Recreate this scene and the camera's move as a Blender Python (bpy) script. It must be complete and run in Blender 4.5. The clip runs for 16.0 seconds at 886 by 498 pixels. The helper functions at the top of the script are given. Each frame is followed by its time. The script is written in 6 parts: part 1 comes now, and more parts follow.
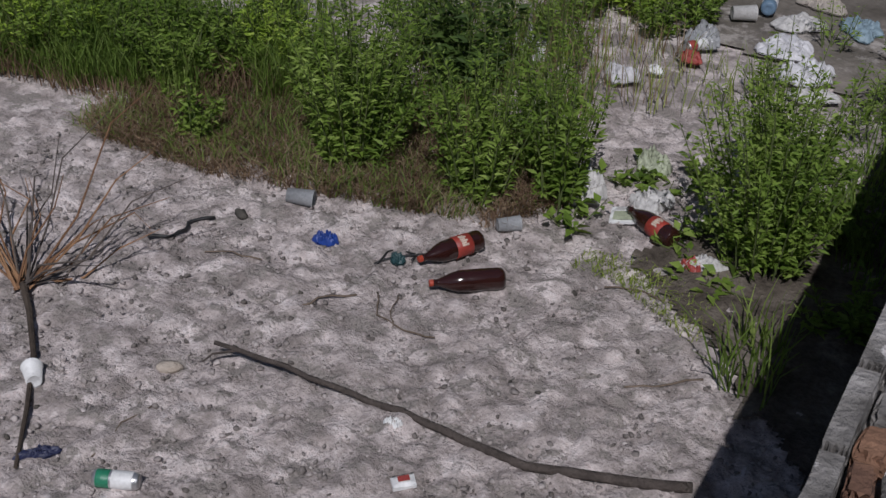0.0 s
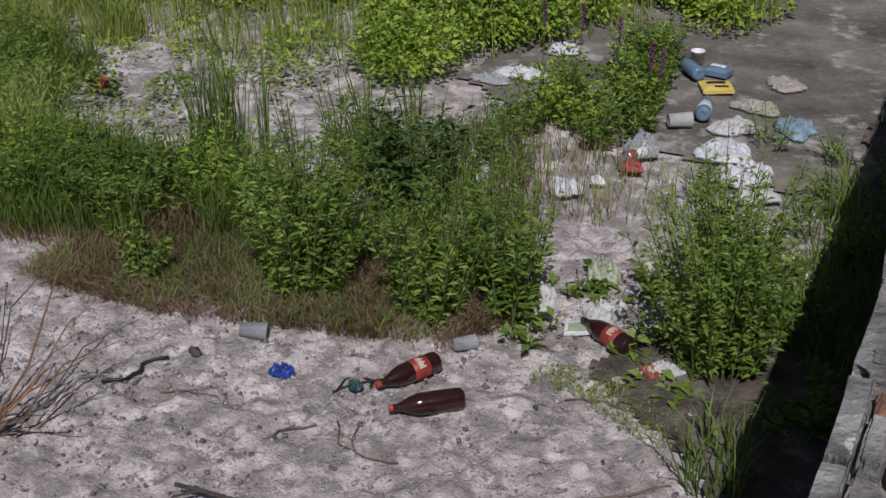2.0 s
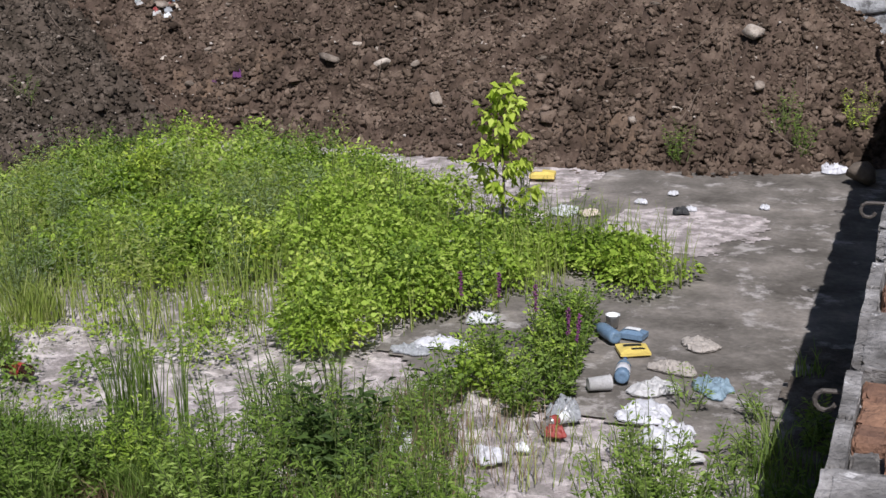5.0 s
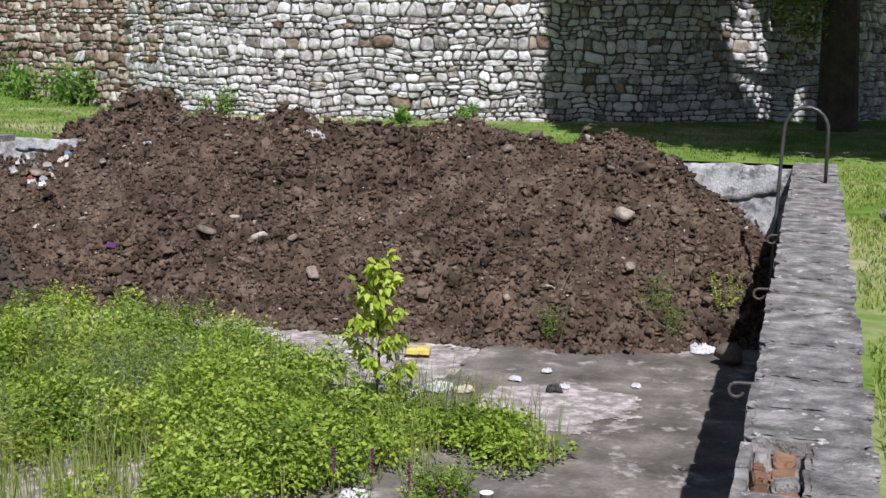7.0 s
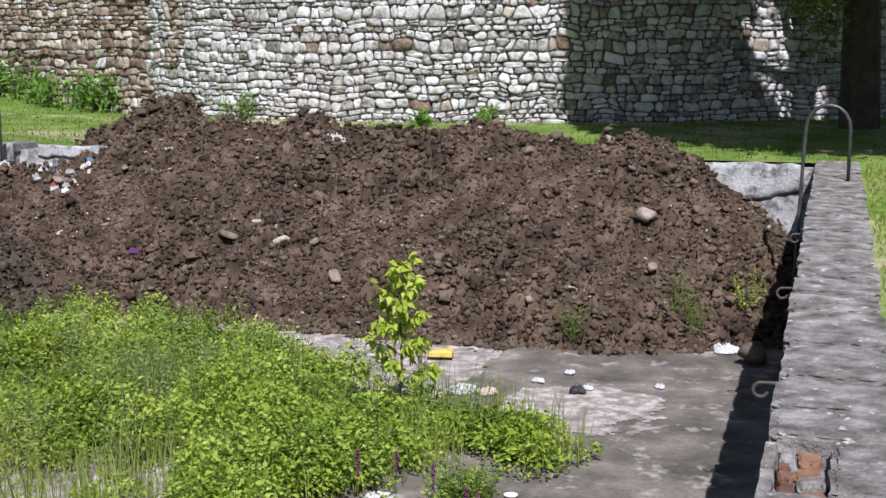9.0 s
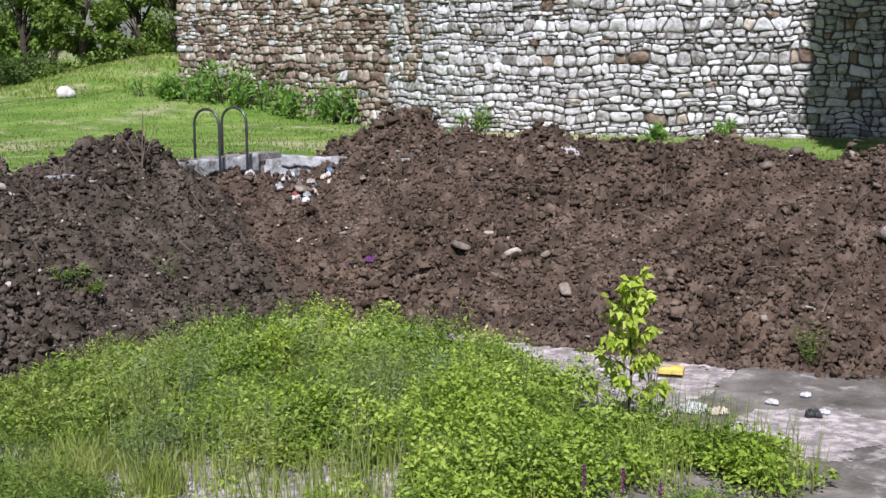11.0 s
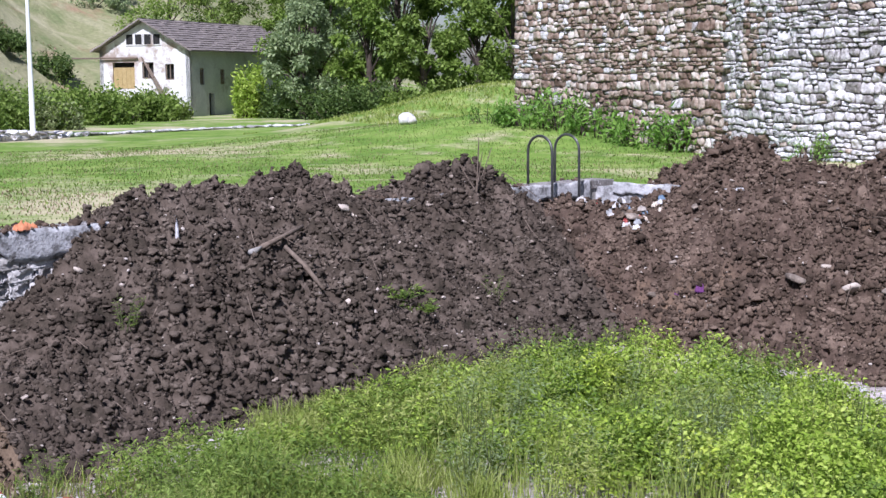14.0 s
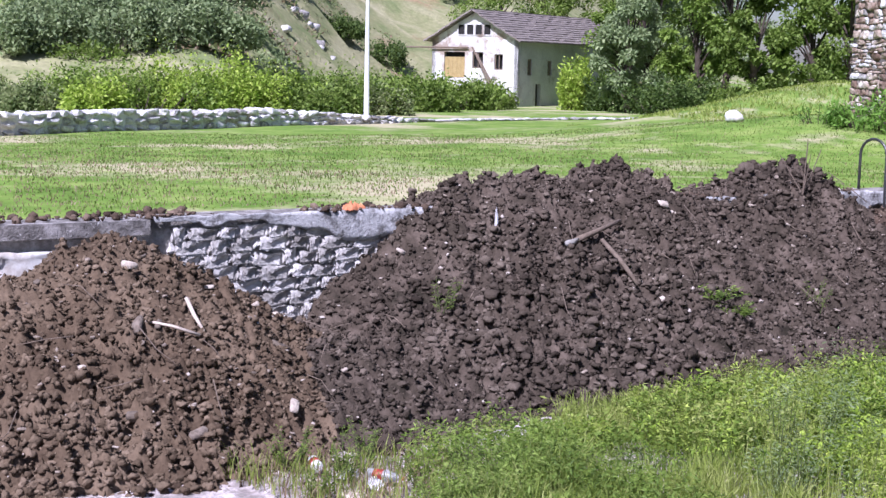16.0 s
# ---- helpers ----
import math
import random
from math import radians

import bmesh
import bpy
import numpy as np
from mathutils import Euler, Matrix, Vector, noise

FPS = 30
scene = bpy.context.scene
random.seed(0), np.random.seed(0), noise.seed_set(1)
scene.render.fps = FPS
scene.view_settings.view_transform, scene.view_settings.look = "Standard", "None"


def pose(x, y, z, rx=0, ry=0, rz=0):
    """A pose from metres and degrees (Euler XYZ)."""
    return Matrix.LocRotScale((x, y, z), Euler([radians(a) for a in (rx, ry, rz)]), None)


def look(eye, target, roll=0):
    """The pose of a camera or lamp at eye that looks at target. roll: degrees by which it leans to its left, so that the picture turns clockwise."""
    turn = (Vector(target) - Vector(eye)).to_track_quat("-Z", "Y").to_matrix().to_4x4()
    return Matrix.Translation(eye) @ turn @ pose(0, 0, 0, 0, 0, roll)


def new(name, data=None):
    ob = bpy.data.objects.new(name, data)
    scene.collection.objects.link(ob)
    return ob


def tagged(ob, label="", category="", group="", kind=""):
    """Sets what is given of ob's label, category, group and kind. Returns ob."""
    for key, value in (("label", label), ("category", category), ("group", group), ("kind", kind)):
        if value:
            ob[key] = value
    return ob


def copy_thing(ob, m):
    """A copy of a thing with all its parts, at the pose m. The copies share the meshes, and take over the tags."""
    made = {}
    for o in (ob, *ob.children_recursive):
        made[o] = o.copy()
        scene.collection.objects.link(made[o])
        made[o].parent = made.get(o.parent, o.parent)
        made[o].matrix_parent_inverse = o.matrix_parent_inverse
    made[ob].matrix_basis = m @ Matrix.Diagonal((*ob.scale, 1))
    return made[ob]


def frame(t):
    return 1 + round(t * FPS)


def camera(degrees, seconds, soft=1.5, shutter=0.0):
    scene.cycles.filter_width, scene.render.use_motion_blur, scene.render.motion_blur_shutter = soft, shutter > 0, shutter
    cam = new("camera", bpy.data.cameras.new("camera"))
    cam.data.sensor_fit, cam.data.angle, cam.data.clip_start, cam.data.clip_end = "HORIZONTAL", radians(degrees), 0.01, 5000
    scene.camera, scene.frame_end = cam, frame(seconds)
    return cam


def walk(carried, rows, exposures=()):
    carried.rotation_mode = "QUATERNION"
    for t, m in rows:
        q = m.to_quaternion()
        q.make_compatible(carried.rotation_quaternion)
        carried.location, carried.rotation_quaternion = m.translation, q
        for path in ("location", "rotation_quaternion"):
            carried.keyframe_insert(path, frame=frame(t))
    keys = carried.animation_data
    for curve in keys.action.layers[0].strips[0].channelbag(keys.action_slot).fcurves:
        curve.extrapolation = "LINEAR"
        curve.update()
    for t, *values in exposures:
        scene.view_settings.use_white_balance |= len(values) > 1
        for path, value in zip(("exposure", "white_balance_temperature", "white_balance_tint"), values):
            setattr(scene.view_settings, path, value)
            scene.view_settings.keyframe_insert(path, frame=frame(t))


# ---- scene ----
# camera: it stands on the worn side wall of the pool and turns
cam = camera(36.0, 16.0, soft=1.5)
EYE = Vector((0.0, 0.0, 1.6))
TURNS = [  # seconds, bearing from +y, tilt, lean (degrees)
    (0.0, -26.55, -32.98, 2.20),
    (0.5, -25.57, -32.03, 1.61),
    (1.0, -24.74, -31.21, 0.92),
    (1.5, -24.61, -29.33, -0.06),
    (2.0, -24.36, -27.83, -0.62),
    (2.5, -23.78, -26.28, -0.71),
    (3.0, -23.11, -24.56, -0.48),
    (3.5, -23.08, -22.98, -0.10),
    (4.0, -23.02, -21.55, -0.25),
    (4.5, -22.38, -19.20, -0.99),
    (5.0, -20.58, -16.54, -1.40),
    (5.2, -19.69, -15.46, -1.50),
    (7.3, -14.92, -8.78, 0.72),
    (7.5, -14.87, -8.63, 0.60),
    (8.0, -15.09, -8.84, 0.62),
    (8.2, -14.97, -9.17, 0.33),
    (10.3, -21.62, -8.55, -0.37),
    (10.5, -22.89, -8.51, -0.36),
    (11.0, -25.91, -8.56, -0.25),
    (11.5, -29.15, -8.29, -0.24),
    (12.0, -32.34, -8.20, -0.36),
    (12.5, -34.61, -8.05, -0.28),
    (13.0, -36.17, -7.78, -0.91),
    (13.5, -37.74, -7.43, -0.37),
    (14.0, -39.80, -7.34, -0.42),
    (14.5, -43.36, -7.48, -0.20),
    (15.0, -47.02, -7.60, 0.41),
    (15.5, -50.60, -7.53, 0.97),
    (16.0, -53.14, -7.71, 1.14),
]


def aim(bearing, tilt, lean):
    b, p = radians(bearing), radians(tilt)
    ahead = Vector((math.sin(b) * math.cos(p), math.cos(b) * math.cos(p), math.sin(p)))
    return look(EYE, EYE + ahead, lean)


EXPOSURES = [(0.0, -0.82, 6000, 15), (1.5, -0.76, 6000, 15), (2.5, -0.30, 6050, 15), (3.5, 0.02, 6100, 15), (5.0, 0.10, 6000, 15), (7.5, 0.2, 6000, 15),
             (10.5, 0.3, 5900, 17), (13.0, 0.45, 5650, 20), (16.0, 0.76, 5500, 31)]
walk(cam, [(t, aim(b, p, r)) for t, b, p, r in TURNS], EXPOSURES)

# world and sun
world = bpy.data.worlds.new("world")
scene.world = world
world.use_nodes = True
SUN = Vector((0.33, -0.78, 1.0)).normalized()
sky = world.node_tree.nodes.new("ShaderNodeTexSky")
sky.sky_type, sky.sun_disc = "NISHITA", False
sky.sun_elevation = math.asin(SUN.z)
sky.sun_rotation = math.atan2(SUN.x, SUN.y)
back = world.node_tree.nodes["Background"]
back.inputs["Strength"].default_value = 0.054
world.node_tree.links.new(sky.outputs["Color"], back.inputs["Color"])
sun_lamp = bpy.data.lights.new("sun", "SUN")
sun_lamp.energy, sun_lamp.angle, sun_lamp.color = 5.0, radians(0.5), (1.0, 0.97, 0.92)
new("sun", sun_lamp).matrix_world = look(SUN * 60, (0, 0, 0))


# ---- materials ----
def material(name, colours, scale=4.0, rough=0.85, bump=0.3, fine=60.0, spread=0.25, metal=0.0, piece=0.0,
             see=0.0, detail=8.0, stain=None, stain_scale=0.7, stain_at=(0.5, 0.62), spec=0.3, distance=0.02, island=False):
    """A grained surface: colours run along a noise, a finer noise adds grain, stain adds patches of another colour."""
    m = bpy.data.materials.new(name)
    m.use_nodes = True
    n, link = m.node_tree.nodes, m.node_tree.links.new
    body = n["Principled BSDF"]
    body.inputs["Roughness"].default_value = rough
    body.inputs["Metallic"].default_value = metal
    body.inputs["Specular IOR Level"].default_value = spec
    place = n.new("ShaderNodeNewGeometry")
    big, small = n.new("ShaderNodeTexNoise"), n.new("ShaderNodeTexNoise")
    for t, s in ((big, scale), (small, fine)):
        t.inputs["Scale"].default_value, t.inputs["Detail"].default_value = s, detail
        t.inputs["Roughness"].default_value = 0.6
        link(place.outputs["Position"], t.inputs["Vector"])
    ramp = n.new("ShaderNodeValToRGB")
    while len(ramp.color_ramp.elements) < len(colours):
        ramp.color_ramp.elements.new(0.5)
    for i, c in enumerate(colours):
        e = ramp.color_ramp.elements[i]
        e.position = 0.5 if len(colours) == 1 else 0.5 - spread + 2 * spread * i / (len(colours) - 1)
        e.color = (*c, 1)
    value = big.outputs["Fac"]
    if piece:
        add = n.new("ShaderNodeMath")
        add.operation = "MULTIPLY_ADD"
        if island:
            link(place.outputs["Random Per Island"], add.inputs[0])
        else:
            info = n.new("ShaderNodeObjectInfo")
            link(info.outputs["Random"], add.inputs[0])
        add.inputs[1].default_value = piece
        shift = n.new("ShaderNodeMath")
        shift.operation = "SUBTRACT"
        link(value, shift.inputs[0])
        shift.inputs[1].default_value = piece / 2
        link(shift.outputs[0], add.inputs[2])
        value = add.outputs[0]
    link(value, ramp.inputs["Fac"])
    colour = ramp.outputs["Color"]
    if stain:
        spots, edge = n.new("ShaderNodeTexNoise"), n.new("ShaderNodeValToRGB")
        spots.inputs["Scale"].default_value, spots.inputs["Detail"].default_value = stain_scale, 10
        spots.inputs["Roughness"].default_value = 0.7
        link(place.outputs["Position"], spots.inputs["Vector"])
        edge.color_ramp.elements[0].position, edge.color_ramp.elements[1].position = stain_at
        link(spots.outputs["Fac"], edge.inputs["Fac"])
        mix = n.new("ShaderNodeMix")
        mix.data_type = "RGBA"
        link(edge.outputs["Color"], mix.inputs["Factor"])
        link(colour, mix.inputs["A"])
        mix.inputs["B"].default_value = (*stain, 1)
        colour = mix.outputs["Result"]
    grain = n.new("ShaderNodeMix")
    grain.data_type, grain.blend_type = "RGBA", "OVERLAY"
    grain.inputs["Factor"].default_value = 0.45
    link(colour, grain.inputs["A"])
    link(small.outputs["Fac"], grain.inputs["B"])
    link(grain.outputs["Result"], body.inputs["Base Color"])
    relief = n.new("ShaderNodeBump")
    relief.inputs["Strength"].default_value, relief.inputs["Distance"].default_value = bump, distance
    link(small.outputs["Fac"], relief.inputs["Height"])
    link(relief.outputs["Normal"], body.inputs["Normal"])
    if see:
        through_leaf, blend = n.new("ShaderNodeBsdfTranslucent"), n.new("ShaderNodeMixShader")
        link(grain.outputs["Result"], through_leaf.inputs["Color"])
        blend.inputs[0].default_value = see
        link(body.outputs[0], blend.inputs[1])
        link(through_leaf.outputs[0], blend.inputs[2])
        link(blend.outputs[0], n["Material Output"].inputs["Surface"])
    return m


def leaf_material(name, colours):
    return material(name, colours, scale=1.2, rough=0.6, bump=0.0, fine=25, spread=0.3, piece=0.5, island=True, see=0.42, detail=3)


SOIL = material("soil", [(0.033, 0.023, 0.016), (0.085, 0.059, 0.044), (0.161, 0.117, 0.087)], 3.0, 0.95, 1.0, 28, 0.2, spec=0.1,
                stain=(0.176, 0.120, 0.080), stain_scale=0.45, stain_at=(0.56, 0.72))
SOIL_DARK = material("damp_soil", [(0.029, 0.024, 0.017), (0.070, 0.054, 0.041), (0.135, 0.105, 0.083)], 3.0, 0.95, 1.0, 28, 0.2, spec=0.1)
CLOD_DARK = material("damp_clod", [(0.026, 0.020, 0.015), (0.075, 0.059, 0.045), (0.170, 0.136, 0.107)], 1.5, 0.95, 0.9, 45, 0.3, piece=0.35, island=True, spec=0.1)
SOIL_RED = material("red_soil", [(0.052, 0.035, 0.023), (0.111, 0.079, 0.052), (0.187, 0.137, 0.094)], 1.3, 0.95, 1.0, 28, 0.2, spec=0.1)
CLOD = material("clod", [(0.031, 0.022, 0.016), (0.094, 0.067, 0.048), (0.212, 0.156, 0.117)], 1.5, 0.95, 0.9, 45, 0.3, piece=0.35, island=True, spec=0.1)
CLOD_RED = material("red_clod", [(0.053, 0.036, 0.024), (0.118, 0.086, 0.057), (0.222, 0.166, 0.116)], 1.5, 0.95, 0.9, 45, 0.3, piece=0.35, island=True, spec=0.1)
CHIP = material("stone_chip", [(0.12, 0.09, 0.07), (0.28, 0.23, 0.185), (0.46, 0.41, 0.36)], 6, 0.9, 0.5, 40, piece=0.6, island=True)
STONE_PALE = material("pale_stone", [(0.137, 0.109, 0.084), (0.286, 0.235, 0.189), (0.480, 0.412, 0.343)], 9, 0.9, 0.8, 40, piece=0.7)
FLOOR = material("pool_floor", [(0.27, 0.235, 0.217), (0.46, 0.40, 0.38), (0.70, 0.62, 0.595)], 7.0, 0.95, 1.0, 60, 0.13,
                 stain=(0.30, 0.268, 0.245), stain_scale=8, stain_at=(0.52, 0.575), spec=0.1)
SILT = material("dark_silt", [(0.074, 0.065, 0.054), (0.156, 0.139, 0.120), (0.286, 0.252, 0.219)], 1.7, 0.9, 0.6, 24, 0.2,
                stain=(0.36, 0.33, 0.305), stain_scale=3.1, stain_at=(0.55, 0.64), spec=0.15)
CONCRETE = material("worn_concrete", [(0.085, 0.078, 0.07), (0.22, 0.205, 0.19), (0.40, 0.375, 0.355)], 5.5, 0.9, 1.0, 40, 0.17,
                    stain=(0.60, 0.57, 0.55), stain_scale=8, stain_at=(0.60, 0.64))
PLASTER = material("old_plaster", [(0.27, 0.27, 0.265), (0.42, 0.42, 0.42), (0.56, 0.55, 0.55)], 4, 0.9, 0.8, 30, 0.2, stain=(0.15, 0.145, 0.14), stain_scale=5, stain_at=(0.48, 0.60))
DRY_HILL = material("dry_hill", [(0.124, 0.171, 0.060), (0.258, 0.259, 0.131), (0.392, 0.364, 0.227)], 0.22, 0.95, 0.6, 2.5, 0.2,
                    stain=(0.30, 0.19, 0.12), stain_scale=0.06, stain_at=(0.56, 0.66), spec=0.1, distance=0.2)
GROUND = material("lawn_ground", [(0.075, 0.145, 0.02), (0.14, 0.225, 0.04), (0.25, 0.31, 0.085)], 0.9, 0.95, 0.4, 7, 0.22,
                  stain=(0.40, 0.36, 0.22), stain_scale=0.16, stain_at=(0.50, 0.60), spec=0.1, distance=0.06)
PALE_SET = [(0.211, 0.194, 0.180), (0.442, 0.422, 0.405), (0.595, 0.577, 0.570), (0.730, 0.718, 0.715)]
BROWN_SET = [(0.12, 0.078, 0.055), (0.25, 0.185, 0.14), (0.40, 0.33, 0.265), (0.60, 0.55, 0.49)]
TOWER_WHITE = material("pale_rubble", PALE_SET, 11, 0.9, 1.0, 34, 0.27, piece=0.45)
TOWER_BROWN = material("brown_rubble", BROWN_SET, 5, 0.9, 0.9, 26, 0.3, piece=0.5)
TOWER_WHITE_FAR = material("pale_rubble_rest", PALE_SET, 11, 0.9, 1.0, 34, 0.27, piece=0.45, island=True)
TOWER_BROWN_FAR = material("brown_rubble_rest", BROWN_SET, 5, 0.9, 0.9, 26, 0.3, piece=0.5, island=True)
BLOCK = material("lime_block", [(0.20, 0.185, 0.165), (0.42, 0.40, 0.375), (0.62, 0.60, 0.57)], 6, 0.9, 1.0, 22, 0.25, piece=0.3)
BRICK = material("brick", [(0.13, 0.072, 0.05), (0.30, 0.165, 0.10)], 9, 0.9, 0.7, 45, 0.25, piece=0.3)
LIME = material("lime_wash", [(0.50, 0.49, 0.47), (0.74, 0.73, 0.70)], 0.7, 0.9, 0.4, 12, 0.25, stain=(0.33, 0.27, 0.22), stain_scale=0.55, stain_at=(0.50, 0.60))
GREYWALL = material("grey_render", [(0.30, 0.31, 0.30), (0.45, 0.46, 0.44)], 0.7, 0.9, 0.4, 12, 0.25, stain=(0.22, 0.21, 0.19), stain_scale=0.5, stain_at=(0.55, 0.7))
ROOF = material("old_tiles", [(0.145, 0.123, 0.109), (0.275, 0.239, 0.217)], 2, 0.9, 0.7, 8, 0.25, piece=0.4)
DARK = material("dark_hollow", [(0.012, 0.012, 0.012), (0.03, 0.028, 0.026)], 3, 0.9, 0.2, 20)
OCHRE = material("ochre_boards", [(0.28, 0.20, 0.08), (0.42, 0.32, 0.15)], 3, 0.8, 0.4, 20)
WHITE_PAINT = material("white_paint", [(0.66, 0.67, 0.68), (0.80, 0.80, 0.80)], 3, 0.6, 0.2, 30)
SCRUB = leaf_material("scrub_leaf", [(0.12, 0.17, 0.06), (0.20, 0.26, 0.09), (0.30, 0.33, 0.15)])
FERN = leaf_material("fern_leaf", [(0.09, 0.19, 0.025), (0.17, 0.32, 0.05), (0.28, 0.44, 0.09)])
MORTAR_GREY = material("grey_mortar", [(0.07, 0.063, 0.056), (0.17, 0.155, 0.14)], 6, 0.95, 0.8, 30)
MORTAR_DARK = material("dark_mortar", [(0.045, 0.040, 0.035), (0.11, 0.10, 0.085)], 6, 0.95, 0.6, 30)
LEAF_LIGHT = leaf_material("light_leaf", [(0.17, 0.27, 0.025), (0.33, 0.46, 0.055), (0.50, 0.60, 0.13)])
WEED = leaf_material("weed_leaf", [(0.095, 0.165, 0.022), (0.185, 0.28, 0.042), (0.31, 0.41, 0.095)])
# far-off haze mixed into the leaf colour; also serves as pale feathery weed
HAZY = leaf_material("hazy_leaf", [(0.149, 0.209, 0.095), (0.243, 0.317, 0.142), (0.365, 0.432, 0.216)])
BLADE_GREEN = leaf_material("green_blade", [(0.08, 0.135, 0.022), (0.155, 0.235, 0.04), (0.27, 0.34, 0.09)])
DEAD = leaf_material("dead_stalk", [(0.10, 0.058, 0.035), (0.20, 0.125, 0.078), (0.36, 0.26, 0.17)])
LEAF_MID = leaf_material("mid_leaf", [(0.075, 0.13, 0.018), (0.15, 0.225, 0.035), (0.26, 0.34, 0.08)])
LEAF_DARK = leaf_material("dark_leaf", [(0.042, 0.078, 0.018), (0.085, 0.14, 0.03), (0.16, 0.23, 0.06)])
LEAF_YELLOW = leaf_material("yellow_leaf", [(0.30, 0.42, 0.03), (0.48, 0.58, 0.08), (0.60, 0.68, 0.15)])
BLADE = leaf_material("grass_blade", [(0.15, 0.21, 0.03), (0.27, 0.345, 0.06), (0.42, 0.45, 0.15)])
STRAW = leaf_material("dry_grass", [(0.15, 0.10, 0.06), (0.29, 0.21, 0.13), (0.46, 0.37, 0.25)])
STEM = material("green_stem", [(0.05, 0.08, 0.02), (0.12, 0.14, 0.05)], 9, 0.8, 0.2, 60)
BARK = material("bark", [(0.035, 0.026, 0.02), (0.10, 0.078, 0.06)], 5, 0.95, 0.9, 30)
TWIG = material("dead_wood", [(0.10, 0.075, 0.055), (0.22, 0.17, 0.13)], 12, 0.9, 0.6, 60)
METAL = material("dull_steel", [(0.06, 0.05, 0.045), (0.13, 0.115, 0.10)], 8, 0.6, 0.4, 60, metal=0.3)


# ---- building tools ----
def mesh_object(name, me, mat, parent=None, label="", smooth=False):
    me.materials.append(mat)
    if smooth:
        me.polygons.foreach_set("use_smooth", [True] * len(me.polygons))
    ob = new(name, me)
    if parent:
        ob.parent = parent
    if label:
        ob["label"] = label
    return ob


def part(name, bm, mat, parent=None, label="", smooth=False):
    """Links a bmesh as one mesh object."""
    me = bpy.data.meshes.new(name)
    bm.normal_update()
    bm.to_mesh(me)
    bm.free()
    return mesh_object(name, me, mat, parent, label, smooth)


def sheet(name, verts, faces, mat, parent=None, label="", smooth=False):
    """Links arrays of corners and of equal-sided faces as one mesh object."""
    verts, faces = np.asarray(verts, float), np.asarray(faces, int)
    me = bpy.data.meshes.new(name)
    me.vertices.add(len(verts))
    me.vertices.foreach_set("co", verts.ravel())
    me.loops.add(faces.size)
    me.loops.foreach_set("vertex_index", faces.ravel())
    me.polygons.add(len(faces))
    me.polygons.foreach_set("loop_start", np.arange(0, faces.size, faces.shape[1]))
    me.polygons.foreach_set("loop_total", np.full(len(faces), faces.shape[1]))
    me.update(calc_edges=True)
    return mesh_object(name, me, mat, parent, label, smooth)


def thing(name, label, category, at=(0, 0, 0), turn=0.0, group="", kind=""):
    ob = new(name)
    ob.matrix_basis = pose(*at, 0, 0, turn)
    return tagged(ob, label, category, group, kind)


def box(bm, x0, x1, y0, y1, z0, z1, m=None):
    made = bmesh.ops.create_cube(bm, size=1.0)["verts"]
    for v in made:
        v.co = Vector(((x0 + x1) / 2 + v.co.x * (x1 - x0), (y0 + y1) / 2 + v.co.y * (y1 - y0), (z0 + z1) / 2 + v.co.z * (z1 - z0)))
        if m:
            v.co = m @ v.co
    return made


def tube(bm, path, radii, sides=7):
    """A bent round bar through the points of path."""
    path = [Vector(p) for p in path]
    rings = []
    for i, p in enumerate(path):
        way = (path[min(i + 1, len(path) - 1)] - path[max(i - 1, 0)]).normalized()
        a = way.orthogonal().normalized() if i == 0 else (rings_a - way * rings_a.dot(way)).normalized()
        rings_a = a
        b = way.cross(a)
        r = float(radii[i] if isinstance(radii, (list, tuple)) else radii)
        rings.append([bm.verts.new(p + r * (math.cos(q) * a + math.sin(q) * b)) for q in (2 * math.pi * k / sides for k in range(sides))])
    for r0, r1 in zip(rings, rings[1:]):
        for k in range(sides):
            bm.faces.new((r0[k], r0[(k + 1) % sides], r1[(k + 1) % sides], r1[k]))
    bm.faces.new(rings[0][::-1])
    bm.faces.new(rings[-1])


def lathe(bm, profile, sides=16, m=None):
    """A turned body from rows of (radius, height)."""
    rings = []
    for r, h in profile:
        ring = []
        for k in range(sides):
            q = 2 * math.pi * k / sides
            co = Vector((r * math.cos(q), r * math.sin(q), h))
            ring.append(bm.verts.new(m @ co if m else co))
        rings.append(ring)
    for r0, r1 in zip(rings, rings[1:]):
        for k in range(sides):
            bm.faces.new((r0[k], r0[(k + 1) % sides], r1[(k + 1) % sides], r1[k]))
    bm.faces.new(rings[0][::-1])
    bm.faces.new(rings[-1])


rng = np.random.default_rng(7)


def fbm(x, y, scale, octaves=4, gain=0.5, seed=0.0):
    """Smooth value noise on arrays, -1 to 1."""
    x, y = np.asarray(x, float) * scale + 17.3 + seed * 31.7, np.asarray(y, float) * scale + 5.1 + seed * 12.9
    out, amp, total = 0.0, 1.0, 0.0
    for o in range(octaves):
        xi, yi = np.floor(x), np.floor(y)
        fx, fy = x - xi, y - yi
        fx, fy = fx * fx * (3 - 2 * fx), fy * fy * (3 - 2 * fy)

        def h(a, b):
            s = np.sin(a * 127.1 + b * 311.7 + o * 74.7) * 43758.5453
            return (s - np.floor(s)) * 2 - 1
        out = out + amp * ((h(xi, yi) * (1 - fx) + h(xi + 1, yi) * fx) * (1 - fy) + (h(xi, yi + 1) * (1 - fx) + h(xi + 1, yi + 1) * fx) * fy)
        total += amp
        amp *= gain
        x, y = x * 2.03 + 3.7, y * 2.03 + 9.2
    return out / total


def smooth_step(v, a, b):
    v = np.clip((v - a) / (b - a), 0, 1)
    return v * v * (3 - 2 * v)


